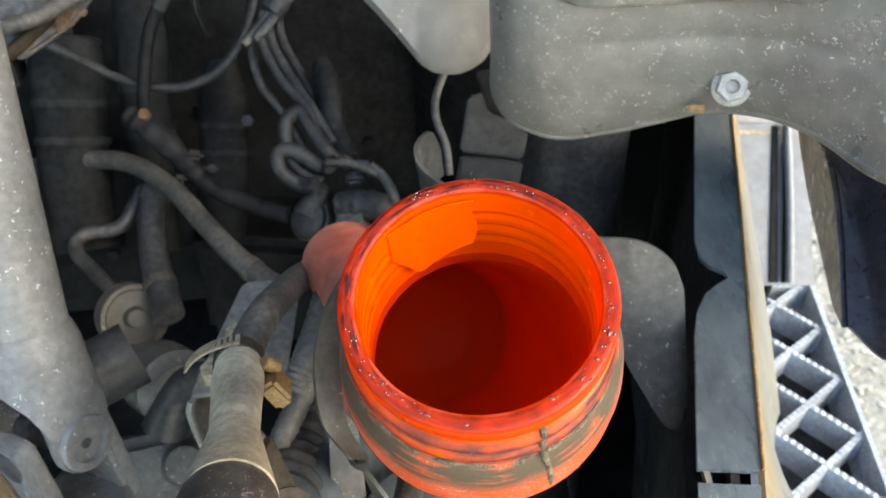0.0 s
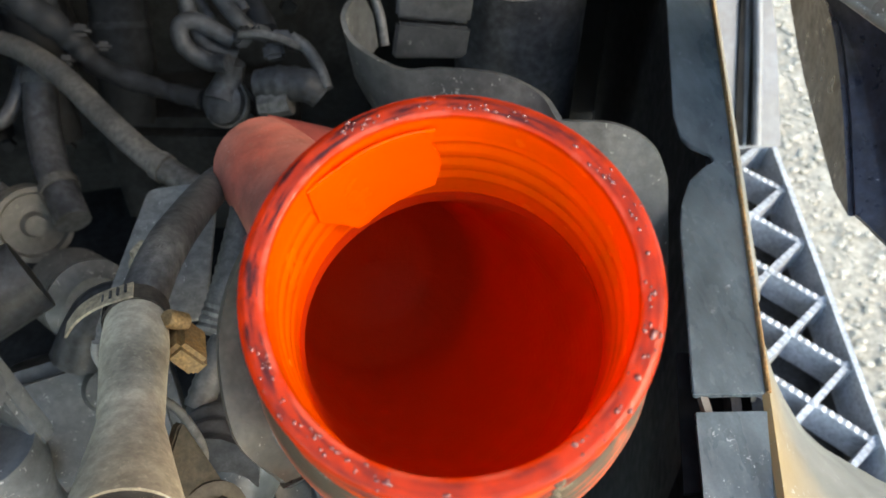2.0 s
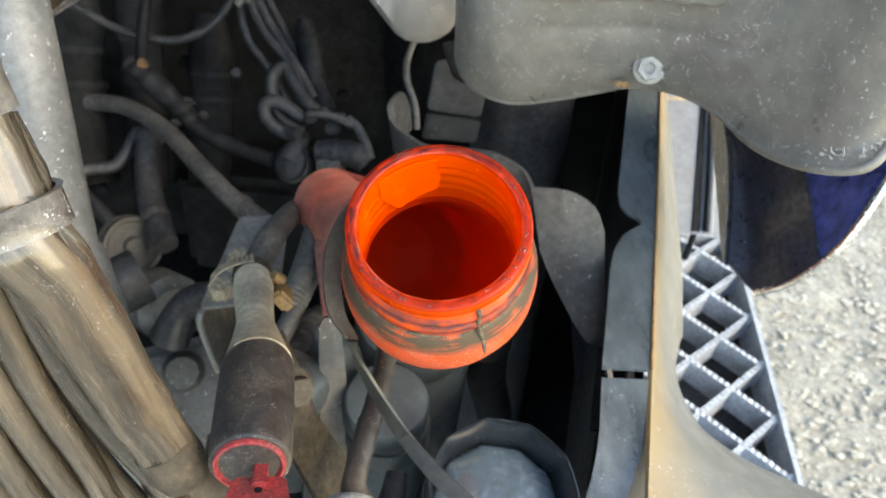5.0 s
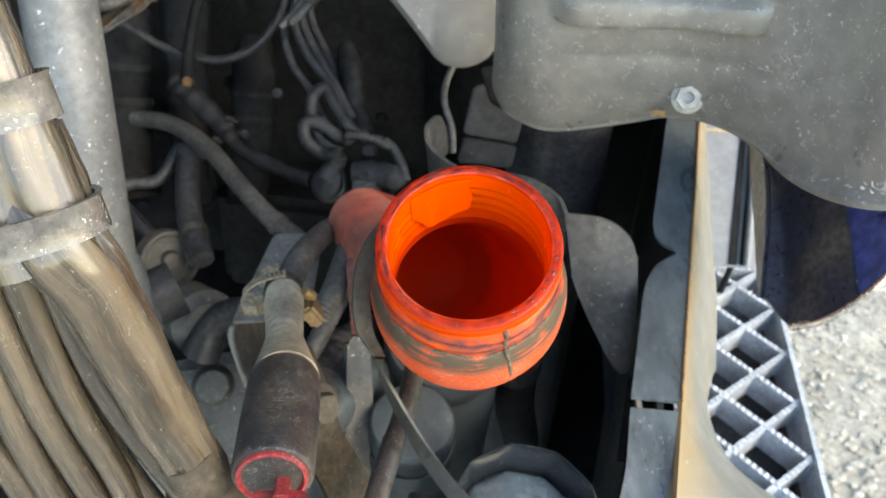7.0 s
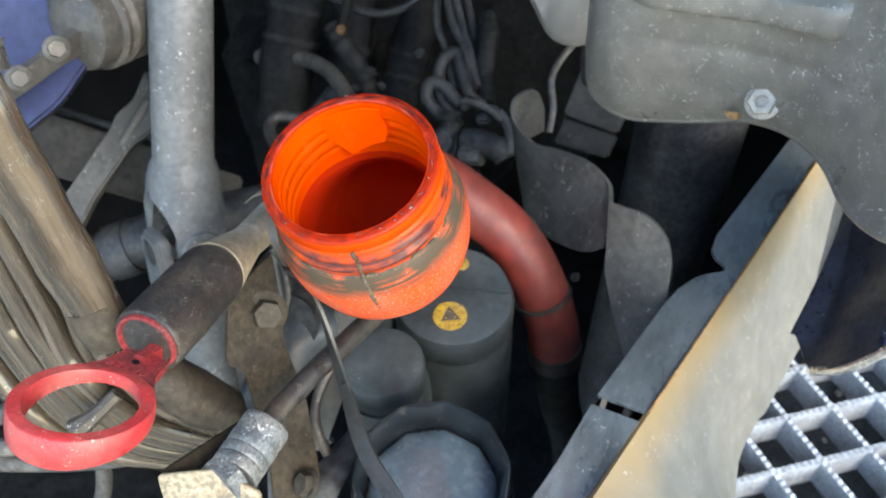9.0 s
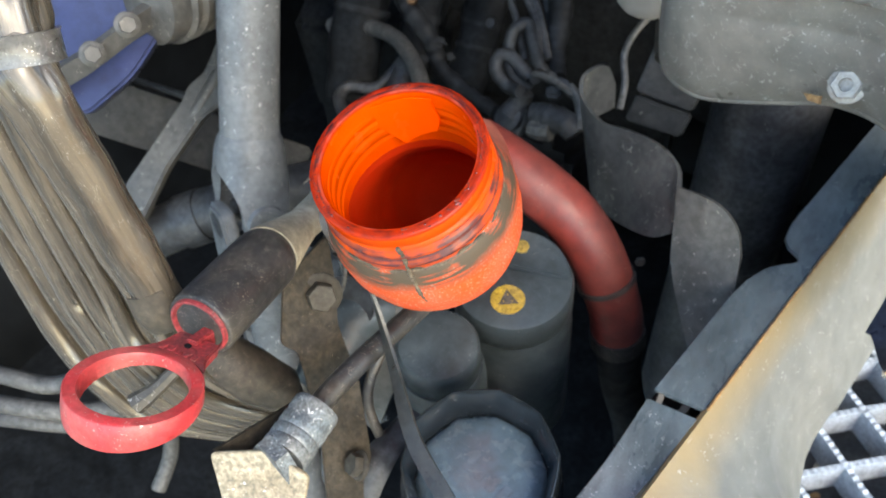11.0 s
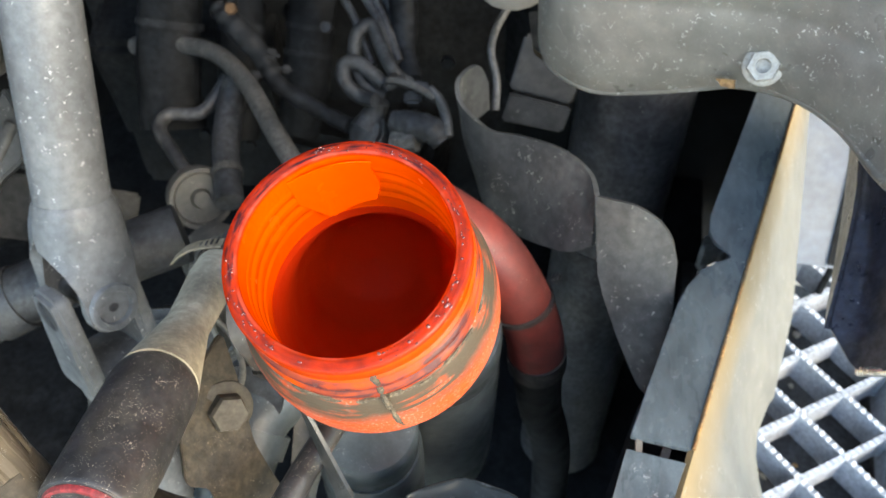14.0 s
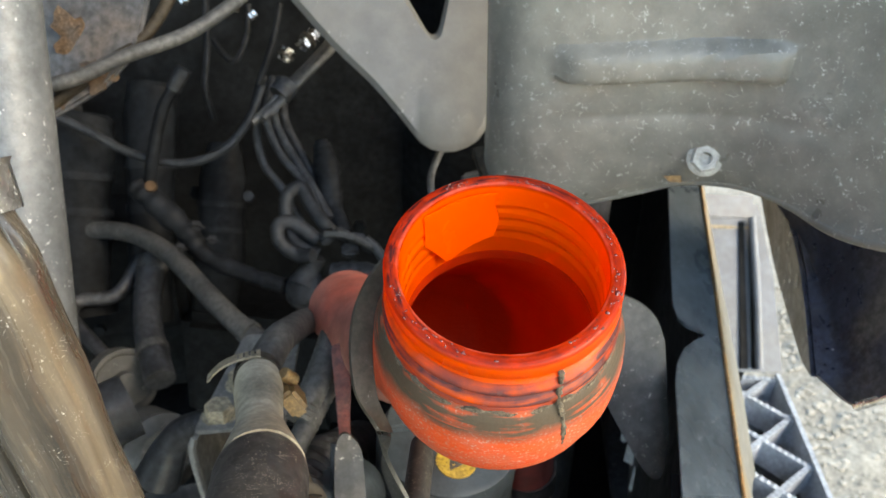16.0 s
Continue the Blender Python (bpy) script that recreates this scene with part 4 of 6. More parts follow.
def canister_small():
    t = thing("filter_cap_canister", "small dusty black plastic canister with a flat cap", "canister")
    m = basis(Vector((-0.0117, 0.1921, 1.0417)), (0.03, -0.10, 1.0))
    part("cap", lathe([(0, 0.0012), (0.019, 0.0010), (0.0240, 0.0), (0.0254, -0.002), (0.0258, -0.006), (0.0258, -0.022), (0.0247, -0.024), (0, -0.024)], m, 56), M_FILTER, t)
    part("body", lathe([(0, -0.024), (0.0262, -0.025), (0.0281, -0.030), (0.0288, -0.045), (0.0288, -0.12), (0, -0.12)], m, 56), M_FILTER, t)


def filter_cap():
    t = thing("oil_filter_housing", "black faceted oil filter cap with a shiny sunken top", "filter housing")
    m = basis(Vector((0.0507, 0.1224, 1.0669)), (0.05, -0.12, 1.0)) @ Matrix.Scale(0.905, 4)

    def facets(r, h, a):
        k = (a + 0.12) % (math.pi / 5) - math.pi / 10
        if h > -0.030 and r > 0.020:
            return r * (0.6 if r > 0.0432 else 1.0) * (math.cos(math.pi / 10) / math.cos(k) - 1), 0.0
        return 0.0, 0.0
    part("cap", lathe([(0, -0.040), (0.0480, -0.040), (0.0480, -0.034), (0.0456, -0.030), (0.0452, -0.0040), (0.0449, -0.0014), (0.0443, -0.0002), (0.0438, 0.0), (0.0434, -0.0008), (0.0428, -0.0030), (0.0396, -0.0230), (0.0392, -0.0300), (0, -0.0305)], m, 120, facets), M_CAP, t, "black faceted rim", sharp=25)
    disc = part("disc", lathe([(0, -0.0195), (0.012, -0.0197), (0.024, -0.0208), (0.032, -0.0228), (0.0366, -0.0246), (0.0386, -0.0262), (0.0389, -0.0300), (0, -0.0303)], m, 120, facets), M_DISC, t, "scuffed shiny domed top, sky reflection put into its blue-grey")
    part("body", lathe([(0, -0.040), (0.0435, -0.040), (0.0435, -0.17), (0, -0.17)], m, 64), M_BLACK, t)
    for k in range(4):
        q = m @ Matrix.Translation((-0.008 + 0.0085 * k, 0.002 - 0.0026 * k, -0.0203)) @ Matrix.Rotation(radians(-17), 4, "Z")
        part("mark_bar", box(q, 0.0062, 0.0100, 0.0026, 0.0005), M_DISC, disc, "worn raised maker's mark")


canister_tall()
canister_small()
filter_cap()


def ribbed_hose():
    pts = [(-0.0721, 0.1895, 1.0525), (-0.0717, 0.2257, 1.0329), (-0.0649, 0.2607, 1.0120), (-0.0488, 0.2935, 0.9886)]
    bm = tube(pts, 0.0165, 20, 16, rings=lambda i: 1.0 + (0.07 if i % 4 < 2 else -0.05))
    t = thing("ribbed_hose", "dusty ribbed black rubber hose below the filler", "hose")
    part("tube", bm, M_DARK, t)
    part("cuff", tube([(-0.0530, 0.2868, 0.9931), (-0.0459, 0.2979, 0.9860)], 0.0185, 20, 3), M_DARK, t)
    for pts, r in (([(-0.0743, 0.2458, 1.0630), (-0.0669, 0.2680, 1.0714), (-0.0620, 0.3103, 1.0719), (-0.0617, 0.3360, 1.0697)], 0.0075),
                   ([(-0.0807, 0.2194, 1.0503), (-0.0704, 0.2436, 1.0607), (-0.0608, 0.2753, 1.0645)], 0.006)):
        bm = tube(pts, r, 12, 14, rings=lambda i: 1.0 + (0.05 if i % 2 else -0.04))
        solo("wiring_conduit", bm, M_HOSE, "grey dusty corrugated wiring conduit", "conduit", "conduits beside the filler")


ribbed_hose()


def strap_bracket():
    t = thing("vertical_strap", "grey flat steel strap hanging beside the filter", "bracket")
    o3 = [(-0.0535, 0.2250, 1.0700), (-0.0494, 0.2300, 1.0750), (-0.0400, 0.2240, 1.0685), (-0.0351, 0.1994, 1.0141), (-0.0417, 0.1693, 0.9689), (-0.0525, 0.1711, 0.9709)]
    m, o = flat_on(o3)
    part("strap", plate(rounded(o, 0.006), 0.003, m), M_SHIELD, t)
    part("lip", tube([o3[0], o3[5], o3[4]], 0.0022, 8), M_DARK, t)


strap_bracket()


# ---- wavy shield, liner and the tongue plate ----
def shield():
    """A wavy plastic sheet: its upper edge runs from the tip to the rounded corner."""
    t = thing("plastic_shield", "grey dusty wavy plastic shield standing in the bay", "shield")
    up = [(-0.0040, 0.4840, 1.0440), (-0.0095, 0.4770, 1.0620), (-0.0155, 0.4640, 1.0680), (-0.0200, 0.4480, 1.0665), (-0.0130, 0.4317, 1.0609), (0.0097, 0.4106, 1.0602), (0.0304, 0.3993, 1.0687), (0.0583, 0.3794, 1.0803), (0.0772, 0.3620, 1.0813), (0.0837, 0.3440, 1.0794)]
    dn = [(-0.0020, 0.4840, 1.0200), (-0.0060, 0.4760, 1.0200), (-0.0110, 0.4630, 1.0220), (-0.0150, 0.4500, 1.0240), (0.0017, 0.4158, 1.0121), (0.0178, 0.3884, 1.0016), (0.0380, 0.3722, 1.0059), (0.0606, 0.3525, 1.0203), (0.0756, 0.3392, 1.0340), (0.0875, 0.3362, 1.0453)]
    a, b = spline(up, 5), spline(dn, 5)
    rows = [[p.lerp(q, k / 4) for p, q in zip(a, b)] for k in range(5)]
    part("sheet", slab(rows, 0.003), M_SHIELD, t)
    up = [(0.0837, 0.3440, 1.0794), (0.0930, 0.3397, 1.0825), (0.1066, 0.3344, 1.0855), (0.1191, 0.3289, 1.0832), (0.1286, 0.3216, 1.0765), (0.1340, 0.3149, 1.0652)]
    dn = [(0.0931, 0.3184, 1.0414), (0.1004, 0.3093, 1.0278), (0.1126, 0.2954, 1.0104), (0.1289, 0.2796, 0.9905), (0.1383, 0.2795, 0.9888), (0.1429, 0.2902, 1.0032)]
    a, b = spline(up, 5), spline(dn, 5)
    rows = [[p.lerp(q, k / 4) for p, q in zip(a, b)] for k in range(5)]
    part("wing", slab(rows, 0.003), M_SHIELD, t)


shield()


def liner():
    """The wheel-arch liner: a pressed sheet with a wavy lower edge, a rib and a bulge at its outer end."""
    t = thing("arch_liner", "grey plastic wheel arch liner speckled with pale chips", "arch liner")
    low = [(0.0348, 0.4842, 1.1142), (0.0350, 0.4639, 1.1015), (0.0462, 0.4420, 1.0949), (0.0721, 0.4252, 1.0944), (0.1037, 0.4157, 1.1056), (0.1340, 0.4094, 1.1183), (0.1502, 0.4047, 1.1261), (0.1686, 0.3934, 1.1332), (0.1853, 0.3764, 1.1387), (0.1997, 0.3526, 1.1418), (0.2100, 0.3193, 1.1450), (0.2185, 0.2928, 1.1534), (0.2271, 0.2709, 1.1648), (0.2381, 0.2585, 1.1745), (0.2472, 0.2555, 1.1834), (0.2580, 0.2641, 1.1981), (0.2738, 0.2807, 1.2126)]
    a = spline(low, 4)
    rows = []
    n = 92
    for k in range(n + 1):
        s = 0.36 * k / 80 if k <= 80 else 0.36 + 0.64 * (k - 80) / 12
        row = []
        for i, p in enumerate(a):
            w = i / (len(a) - 1)
            top = Vector((0.0 + 0.42 * w, 0.470 - 0.17 * w - 0.10 * max(0, w - 0.6), 1.62))
            f = min(1.0, max(0.0, (w - 0.52) / 0.20))
            f = f * f * (3 - 2 * f)
            q = p.lerp(top.lerp(Vector((p.x + 0.02, p.y + 0.02, 1.62)), f), s)
            q.y -= 0.018 * (1 - f) * (1 - math.exp(-s / 0.05)) * (1 - 0.7 * s)
            q += Vector((0.002, 0.010, 0)) * (f * (1 - math.exp(-s / 0.012)))
            rise = q.z - 1.2005 - 0.19 * (q.x - 0.074)
            f = max(0.0, 1 - abs((q.x - 0.125) / 0.059) ** 12)
            q.y -= 0.0130 * f * math.exp(-(rise / 0.0085) ** 8)
            q.y += 0.0016 * math.exp(-((rise + 0.034) / 0.005) ** 2) * max(0.0, 1 - abs((q.x - 0.14) / 0.08) ** 4)
            row.append(q)
        rows.append(row)
    part("sheet", slab(rows, 0.003), M_LINER, t)
    part("lip", sweep(bmesh.new(), [p + Vector((0, -0.002, 0.001)) for p in a[4:]], 0.0030, 10), M_LINER, t, "rolled lower lip")
    rng = random.Random(17)
    for k in range(46):
        i = rng.uniform(0.66, 0.90) * (len(a) - 1)
        p = a[int(i)].lerp(a[int(i) + 1], i % 1) + Vector((0.0005, 0.003, rng.uniform(0.003, 0.011)))
        d = Vector((rng.uniform(-1, 1), rng.uniform(-0.4, 0.4), rng.uniform(-0.6, 1))).normalized() * rng.uniform(0.0014, 0.0030)
        e = Vector((rng.uniform(-1, 1), -0.6, rng.uniform(-1, 1))) * 0.0014
        part("lodged_chip", tube([p - d, p + e, p + d], [0.0003, 0.0006, 0.0003], 5, 3), M_NUT, t, "pale curled chip caught on the lip" if k == 0 else "")
    hex_bolt("bolt", basis(Vector((0.1582, 0.3862, 1.1520)), (-0.20, -0.80, 0.52), (1, 0, 0.3)), 0.0155, 0.0062, t, "pale zinc nut on a flange", flange=0.0108, hole=0.0040, mat=M_NUT)
    part("plug", lathe([(0, 0.0012), (0.0065, 0.0012), (0.0075, 0), (0, 0)], basis((0.0988, 0.4135, 1.131), (-0.05, -0.85, 0.5)), 14), M_BOLT, t, "painted-over rivet head")
    tab = [(0.1379, 0.3928, 1.1360), (0.1474, 0.3893, 1.1388), (0.1475, 0.3859, 1.1355), (0.1420, 0.3899, 1.1334)]
    m, o = flat_on(tab)
    part("tab", plate(o, 0.002, m), M_RUST, t, "rusty tab end")
    edge = [(0.0229, 0.4863, 1.0990), (0.0343, 0.4871, 1.1013), (0.0420, 0.4560, 1.0845), (0.0309, 0.4618, 1.0879)]
    m, o = flat_on(edge)
    part("end_tab", plate(o, 0.010, m, 0.001), M_RUSTY_ARM, t)


def tongue():
    t = thing("bracket_plate", "grey pressed steel plate with a rounded tip and a cut-out", "plate")
    o3 = [(-0.1351, 0.5831, 1.1968), (-0.0852, 0.5524, 1.1535), (-0.0537, 0.5363, 1.1312), (-0.0287, 0.5204, 1.1087), (-0.0127, 0.5089, 1.0922), (0.0093, 0.5062, 1.0896), (0.0308, 0.5112, 1.0987), (0.0381, 0.5208, 1.1137), (0.0394, 0.5858, 1.2124), (0.0396, 0.6195, 1.2636), (-0.1723, 0.6221, 1.2535)]
    m, o = flat_on(o3)
    hole3 = [(-0.0436, 0.5868, 1.2085), (-0.0113, 0.5575, 1.1662), (-0.0048, 0.5586, 1.1683), (0.0008, 0.5742, 1.1923), (0.0033, 0.6055, 1.2400), (-0.0666, 0.6063, 1.2366)]
    inv = m.inverted()
    hole = [tuple((inv @ Vector(q)).xy) for q in hole3]
    outl, inl = rounded(o, 0.012), rounded(hole, 0.006)
    k = 72

    def even(loop):
        v = [Vector(p) for p in loop]
        ln = [(v[(i + 1) % len(v)] - v[i]).length for i in range(len(v))]
        tot, out = sum(ln), []
        i, acc = 0, 0.0
        for j in range(k):
            s = tot * j / k
            while acc + ln[i] < s:
                acc += ln[i]
                i += 1
            out.append(v[i].lerp(v[(i + 1) % len(v)], (s - acc) / ln[i]))
        return out
    cen = Vector((sum(p[0] for p in hole) / len(hole), sum(p[1] for p in hole) / len(hole)))

    def turned(loop):
        j = max(range(k), key=lambda q: -(math.atan2(loop[q].y - cen.y, loop[q].x - cen.x) % (2 * math.pi)))
        loop = loop[j:] + loop[:j]
        area = sum(loop[q].x * loop[(q + 1) % k].y - loop[(q + 1) % k].x * loop[q].y for q in range(k))
        return loop if area > 0 else [loop[0]] + loop[:0:-1]
    eo, ei = turned(even(outl)), turned(even(inl))
    rows = []
    for s, h in ((0.0, -0.004), (0.06, 0.0), (0.5, 0.0), (0.93, 0.0), (1.0, -0.006)):
        rows.append([m @ Vector((*(p.lerp(q, s)), h)) for p, q in zip(eo, ei)])
    rows = [r + [r[0]] for r in rows]
    part("sheet", slab(rows, 0.003), M_TONGUE, t)


liner()
tongue()

# ---- step rail, side plate, grating ----
RAIL_DIR = Vector((-0.234, -0.970, 0.065)).normalized()


def step_rail():
    t = thing("step_rail", "grey painted steel rail beside the step, chipped and dusty", "rail")
    L0, R0 = Vector((0.1155, 0.2042, 1.0618)), Vector((0.1433, 0.2014, 1.0642))
    d = -RAIL_DIR

    def on(px, w):
        return L0.lerp(R0, w) + d * px
    out = [on(0, 1.0), on(0.420, 1.0), on(0.425, 0.05)]
    out += [on(0.175, 0.0), on(0.158, 0.10), on(0.150, 0.28), on(0.143, 0.62), on(0.138, 0.66), on(0.133, 0.45), on(0.124, 0.20), on(0.108, 0.03), on(0.09, -0.02), on(0, 0.0)]
    fm, o = flat_on(out)
    if (fm.to_3x3() @ Vector((0, 0, 1))).z < 0:
        fm = fm @ Matrix.Rotation(math.pi, 4, "X")
        o = [(x, -y) for x, y in o]
    part("top_flange", plate(o, 0.003, fm, 0.0005), M_FLANGE, t, "scuffed top flange, shade and sky blue put into its paint")
    # outer face, flaring out and down to the gusset
    lower = Vector((0.195, 0.207, 0.950)) - R0
    keys = [(-0.13, (0.2874, 0.1194, 1.0149)), (-0.10, (0.2684, 0.1472, 1.0057)), (-0.07, (0.2545, 0.1684, 0.9876)), (-0.045, (0.2340, 0.1932, 0.9712)), (-0.015, (0.2154, 0.2241, 0.9552)), (0.015, (0.2144, 0.2597, 0.9367)), (0.04, (0.2144, 0.2836, 0.9320)), (0.07, (0.2170, 0.3020, 0.9291))]

    def flare(s):
        for (s0, p), (s1, q) in zip(keys, keys[1:]):
            if s <= s1:
                return Vector(p).lerp(Vector(q), (s - s0) / (s1 - s0))
    rows = []
    n = 55
    for k in range(n + 1):
        s = -0.13 + 0.55 * k / n
        a = R0 + d * s + Vector((0.0015, 0, 0))
        taper = 1.0 - 0.62 * min(1.25, max(0.0, (s - 0.20) / 0.14))
        b = a + lower * taper
        if s < 0.07:
            b = flare(s)
        elif s < 0.12:
            b = Vector(keys[-1][1]).lerp(R0 + d * 0.12 + lower, (s - 0.07) / 0.05)
        rows.append([a.lerp(b, j / 6) + Vector((0, 0, 0.004 * math.sin(math.pi * j / 6))) for j in range(7)])
    part("outer_face", slab(rows, 0.003), M_RAIL_FACE, t, "dusty sunlit outer face")
    edge = [R0 + d * s + Vector((0.0012, 0, 0.0006)) for s in (0.0, 0.1, 0.2, 0.315, 0.418)]
    part("edge", tube(edge, 0.0009, 8), M_RUST, t, "rusty worn edge")
    # Dark web and plate added; the shade under the rail is their colour.
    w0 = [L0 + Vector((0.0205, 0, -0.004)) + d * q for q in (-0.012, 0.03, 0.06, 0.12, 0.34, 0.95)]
    part("web", slab([[p, p + Vector((0.01, 0, -0.25)), p + Vector((0.03, 0, -0.62))] for p in w0], 0.004), M_DARK, t, "added inner web, shade put into its dark colour")
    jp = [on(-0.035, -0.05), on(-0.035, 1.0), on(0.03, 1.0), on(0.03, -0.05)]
    part("joint_shade_plate", slab([[p - Vector((0, 0, 0.016)) for p in (jp[0], jp[1])], [p - Vector((0, 0, 0.016)) for p in (jp[3], jp[2])]], 0.002), M_SHADE_BLACK, t, "added black plate, shade for the gap in the joint")
    f = thing("rail_end", "grey painted steel end piece tapering down from the rail", "rail")
    a0, b0 = on(-0.008, 0.02), on(-0.008, 0.98)
    left = spline([a0, a0 + Vector((-0.010, -0.05, -0.006)), a0 + Vector((-0.030, -0.10, -0.03)), a0 + Vector((-0.055, -0.15, -0.07))], 5)
    right = spline([b0, b0 + Vector((-0.014, -0.05, -0.004)), b0 + Vector((-0.040, -0.10, -0.03)), b0 + Vector((-0.072, -0.15, -0.07))], 5)
    part("top", slab([[p.lerp(q, j / 4) for j in range(5)] for p, q in zip(left, right)], 0.003), M_FLANGE, f, "scuffed top, shade and sky blue put into its paint")
    side = [[p + lower * (0.9 * j / 4) for j in range(5)] for p in right]
    part("face", slab(side, 0.003), M_RAIL, f)
    # One more dark web added, with shade put into its near-black.
    part("inner_web", slab([[p + Vector((0.006, 0, -0.004)), p + Vector((0.022, 0, -0.16)), p + Vector((0.04, 0, -0.40))] for p in left], 0.003), M_SHADE_BLACK, f, "added inner web, shade put into its dark colour")
    part("peg", box(pose(*(on(-0.004, 0.2) - Vector((0, 0, 0.004)))), 0.003, 0.010, 0.004), M_RAIL, f)


step_rail()


def grating():
    t = thing("step_grating", "galvanised steel diamond step grating with serrated bars", "step")
    z0, depth, th = 0.731, 0.034, 0.0056
    ang = math.atan(0.075)
    m = Matrix.Translation((0.4010, 0.4521, z0)) @ Matrix.Rotation(-ang, 4, "Z")

    def bar(x0, y0, x1, y1):
        bm = bmesh.new()
        a, b = Vector((x0, y0, 0)), Vector((x1, y1, 0))
        L = (b - a).length
        d = (b - a) / L
        s = Vector((-d.y, d.x, 0)) * th / 2
        n = max(4, int(L / 0.0036))
        prev = None
        for i in range(n + 1):
            p = a + d * (L * i / n)
            h = 0.0009 if i % 2 else -0.0005
            ring = [bm.verts.new(m @ (p + s + Vector((0, 0, h)))), bm.verts.new(m @ (p - s + Vector((0, 0, h)))), bm.verts.new(m @ (p - s - Vector((0, 0, depth)))), bm.verts.new(m @ (p + s - Vector((0, 0, depth))))]
            if prev:
                for k in range(4):
                    bm.faces.new((prev[k], prev[(k + 1) % 4], ring[(k + 1) % 4], ring[k]))
            else:
                bm.faces.new(ring)
            prev = ring
        bm.faces.new(prev)
        part("bar", bm, M_GALV, t, smooth=False)
    # the lattice: half a cell is 40 mm wide and 35 mm long
    x_lo, x_hi, y_lo, y_hi = -0.185, 0.004, -0.245, 0.205
    for sgn in (1, -1):
        for k in range(-14, 18):
            sl = sgn * 0.875
            y_a, y_b = k * 0.07 + sl * x_lo, k * 0.07 + sl * x_hi
            xa, xb = x_lo, x_hi
            if min(y_a, y_b) > y_hi or max(y_a, y_b) < y_lo:
                continue

            def clip(x):
                y = k * 0.07 + sl * x
                y = min(max(y, y_lo), y_hi)
                return (y - k * 0.07) / sl, y
            (xa, ya), (xb, yb) = clip(xa), clip(xb)
            if (Vector((xa, ya)) - Vector((xb, yb))).length > 0.01:
                bar(xa, ya, xb, yb)
    bar(x_lo, y_hi, x_hi + 0.004, y_hi)
    side = [m @ Vector((0.0085, y, -0.004)) for y in (-0.30, 0.0, 0.21)]
    rows = [[p + Vector((0, 0, 0.009 - 0.05 * j)) for j in range(2)] for p in side]
    part("side_strip", slab(rows, 0.005), M_GALV, t, "pale worn side strip")
    tray = thing("step_tray", "dark dirty step tray with grit under the grating", "tray")
    part("base", box(m @ Matrix.Translation((-0.09, -0.03, -0.075)), 0.21, 0.52, 0.01, 0.002), M_DARK, tray)
    part("upstand", box(m @ Matrix.Translation((0.012, -0.03, -0.052)), 0.004, 0.52, 0.036), M_DARK, tray)
    rng = random.Random(8)
    for k in range(34):
        q = m @ Matrix.Translation((rng.uniform(-0.16, 0.0), rng.uniform(-0.22, 0.19), -0.0685)) @ Matrix.Rotation(rng.random() * 6, 4, "Z")
        part("grit", lathe([(0.006, 0), (0.005, 0.003), (0, 0.004)], q @ Matrix.Diagonal((rng.uniform(0.4, 1.2), rng.uniform(0.3, 0.8), 0.7, 1)), 6), M_STONE if k % 3 else M_RUST, tray)


grating()


def step_panel():
    t = thing("cab_step_bracket", "pale blue-grey painted step bracket with dark channels", "bracket")
    face = [(0.2700, 0.6960, 0.9575), (0.3490, 0.6890, 0.9495), (0.3625, 0.6364, 0.8913), (0.3690, 0.5703, 0.8178), (0.2900, 0.5703, 0.8178)]
    m, o = flat_on(face)
    part("panel", plate(o, 0.006, m, 0.001), M_PANEL, t)
    for off in (Vector((0, 0, 0)), Vector((0.0123, 0, 0))):
        s = [Vector(q) for q in ((0.3265, 0.6719, 0.9381), (0.3309, 0.6719, 0.9381), (0.3309, 0.5687, 0.8234), (0.3231, 0.5687, 0.8234))]
        mm, oo = flat_on([q + off for q in s])
        part("slot", plate(oo, 0.004, mm), M_SHADE_BLACK, t)
    rib = [Vector(q) for q in ((0.3412, 0.6671, 0.9478), (0.3440, 0.6134, 0.8881), (0.3440, 0.5615, 0.8304))]
    part("rib", tube([q - Vector((0.004, 0, 0)) for q in rib], 0.0042, 10), M_PANEL, t)
    part("ledge", box(basis((0.3150, 0.6690, 0.9330), (0.05, -0.73, 0.67), (1, 0, 0)), 0.062, 0.004, 0.007, 0.001), M_TAN, t, "rust-stained ledge across the panel")
    part("cap_plate", box(basis((0.3130, 0.6830, 0.9500), (0.05, -0.73, 0.67), (1, 0, 0)), 0.060, 0.026, 0.007, 0.0015), M_PANEL, t, "pale upper plate")
    q = Vector((0.3514, 0.5945, 0.8223))
    part("leg", tube([q, (q.x, q.y + 0.02, 0.80), (q.x, q.y + 0.02, 0.66)], 0.004, 8, 4), M_SHADE_BLACK, t, "dark support rod")


step_panel()


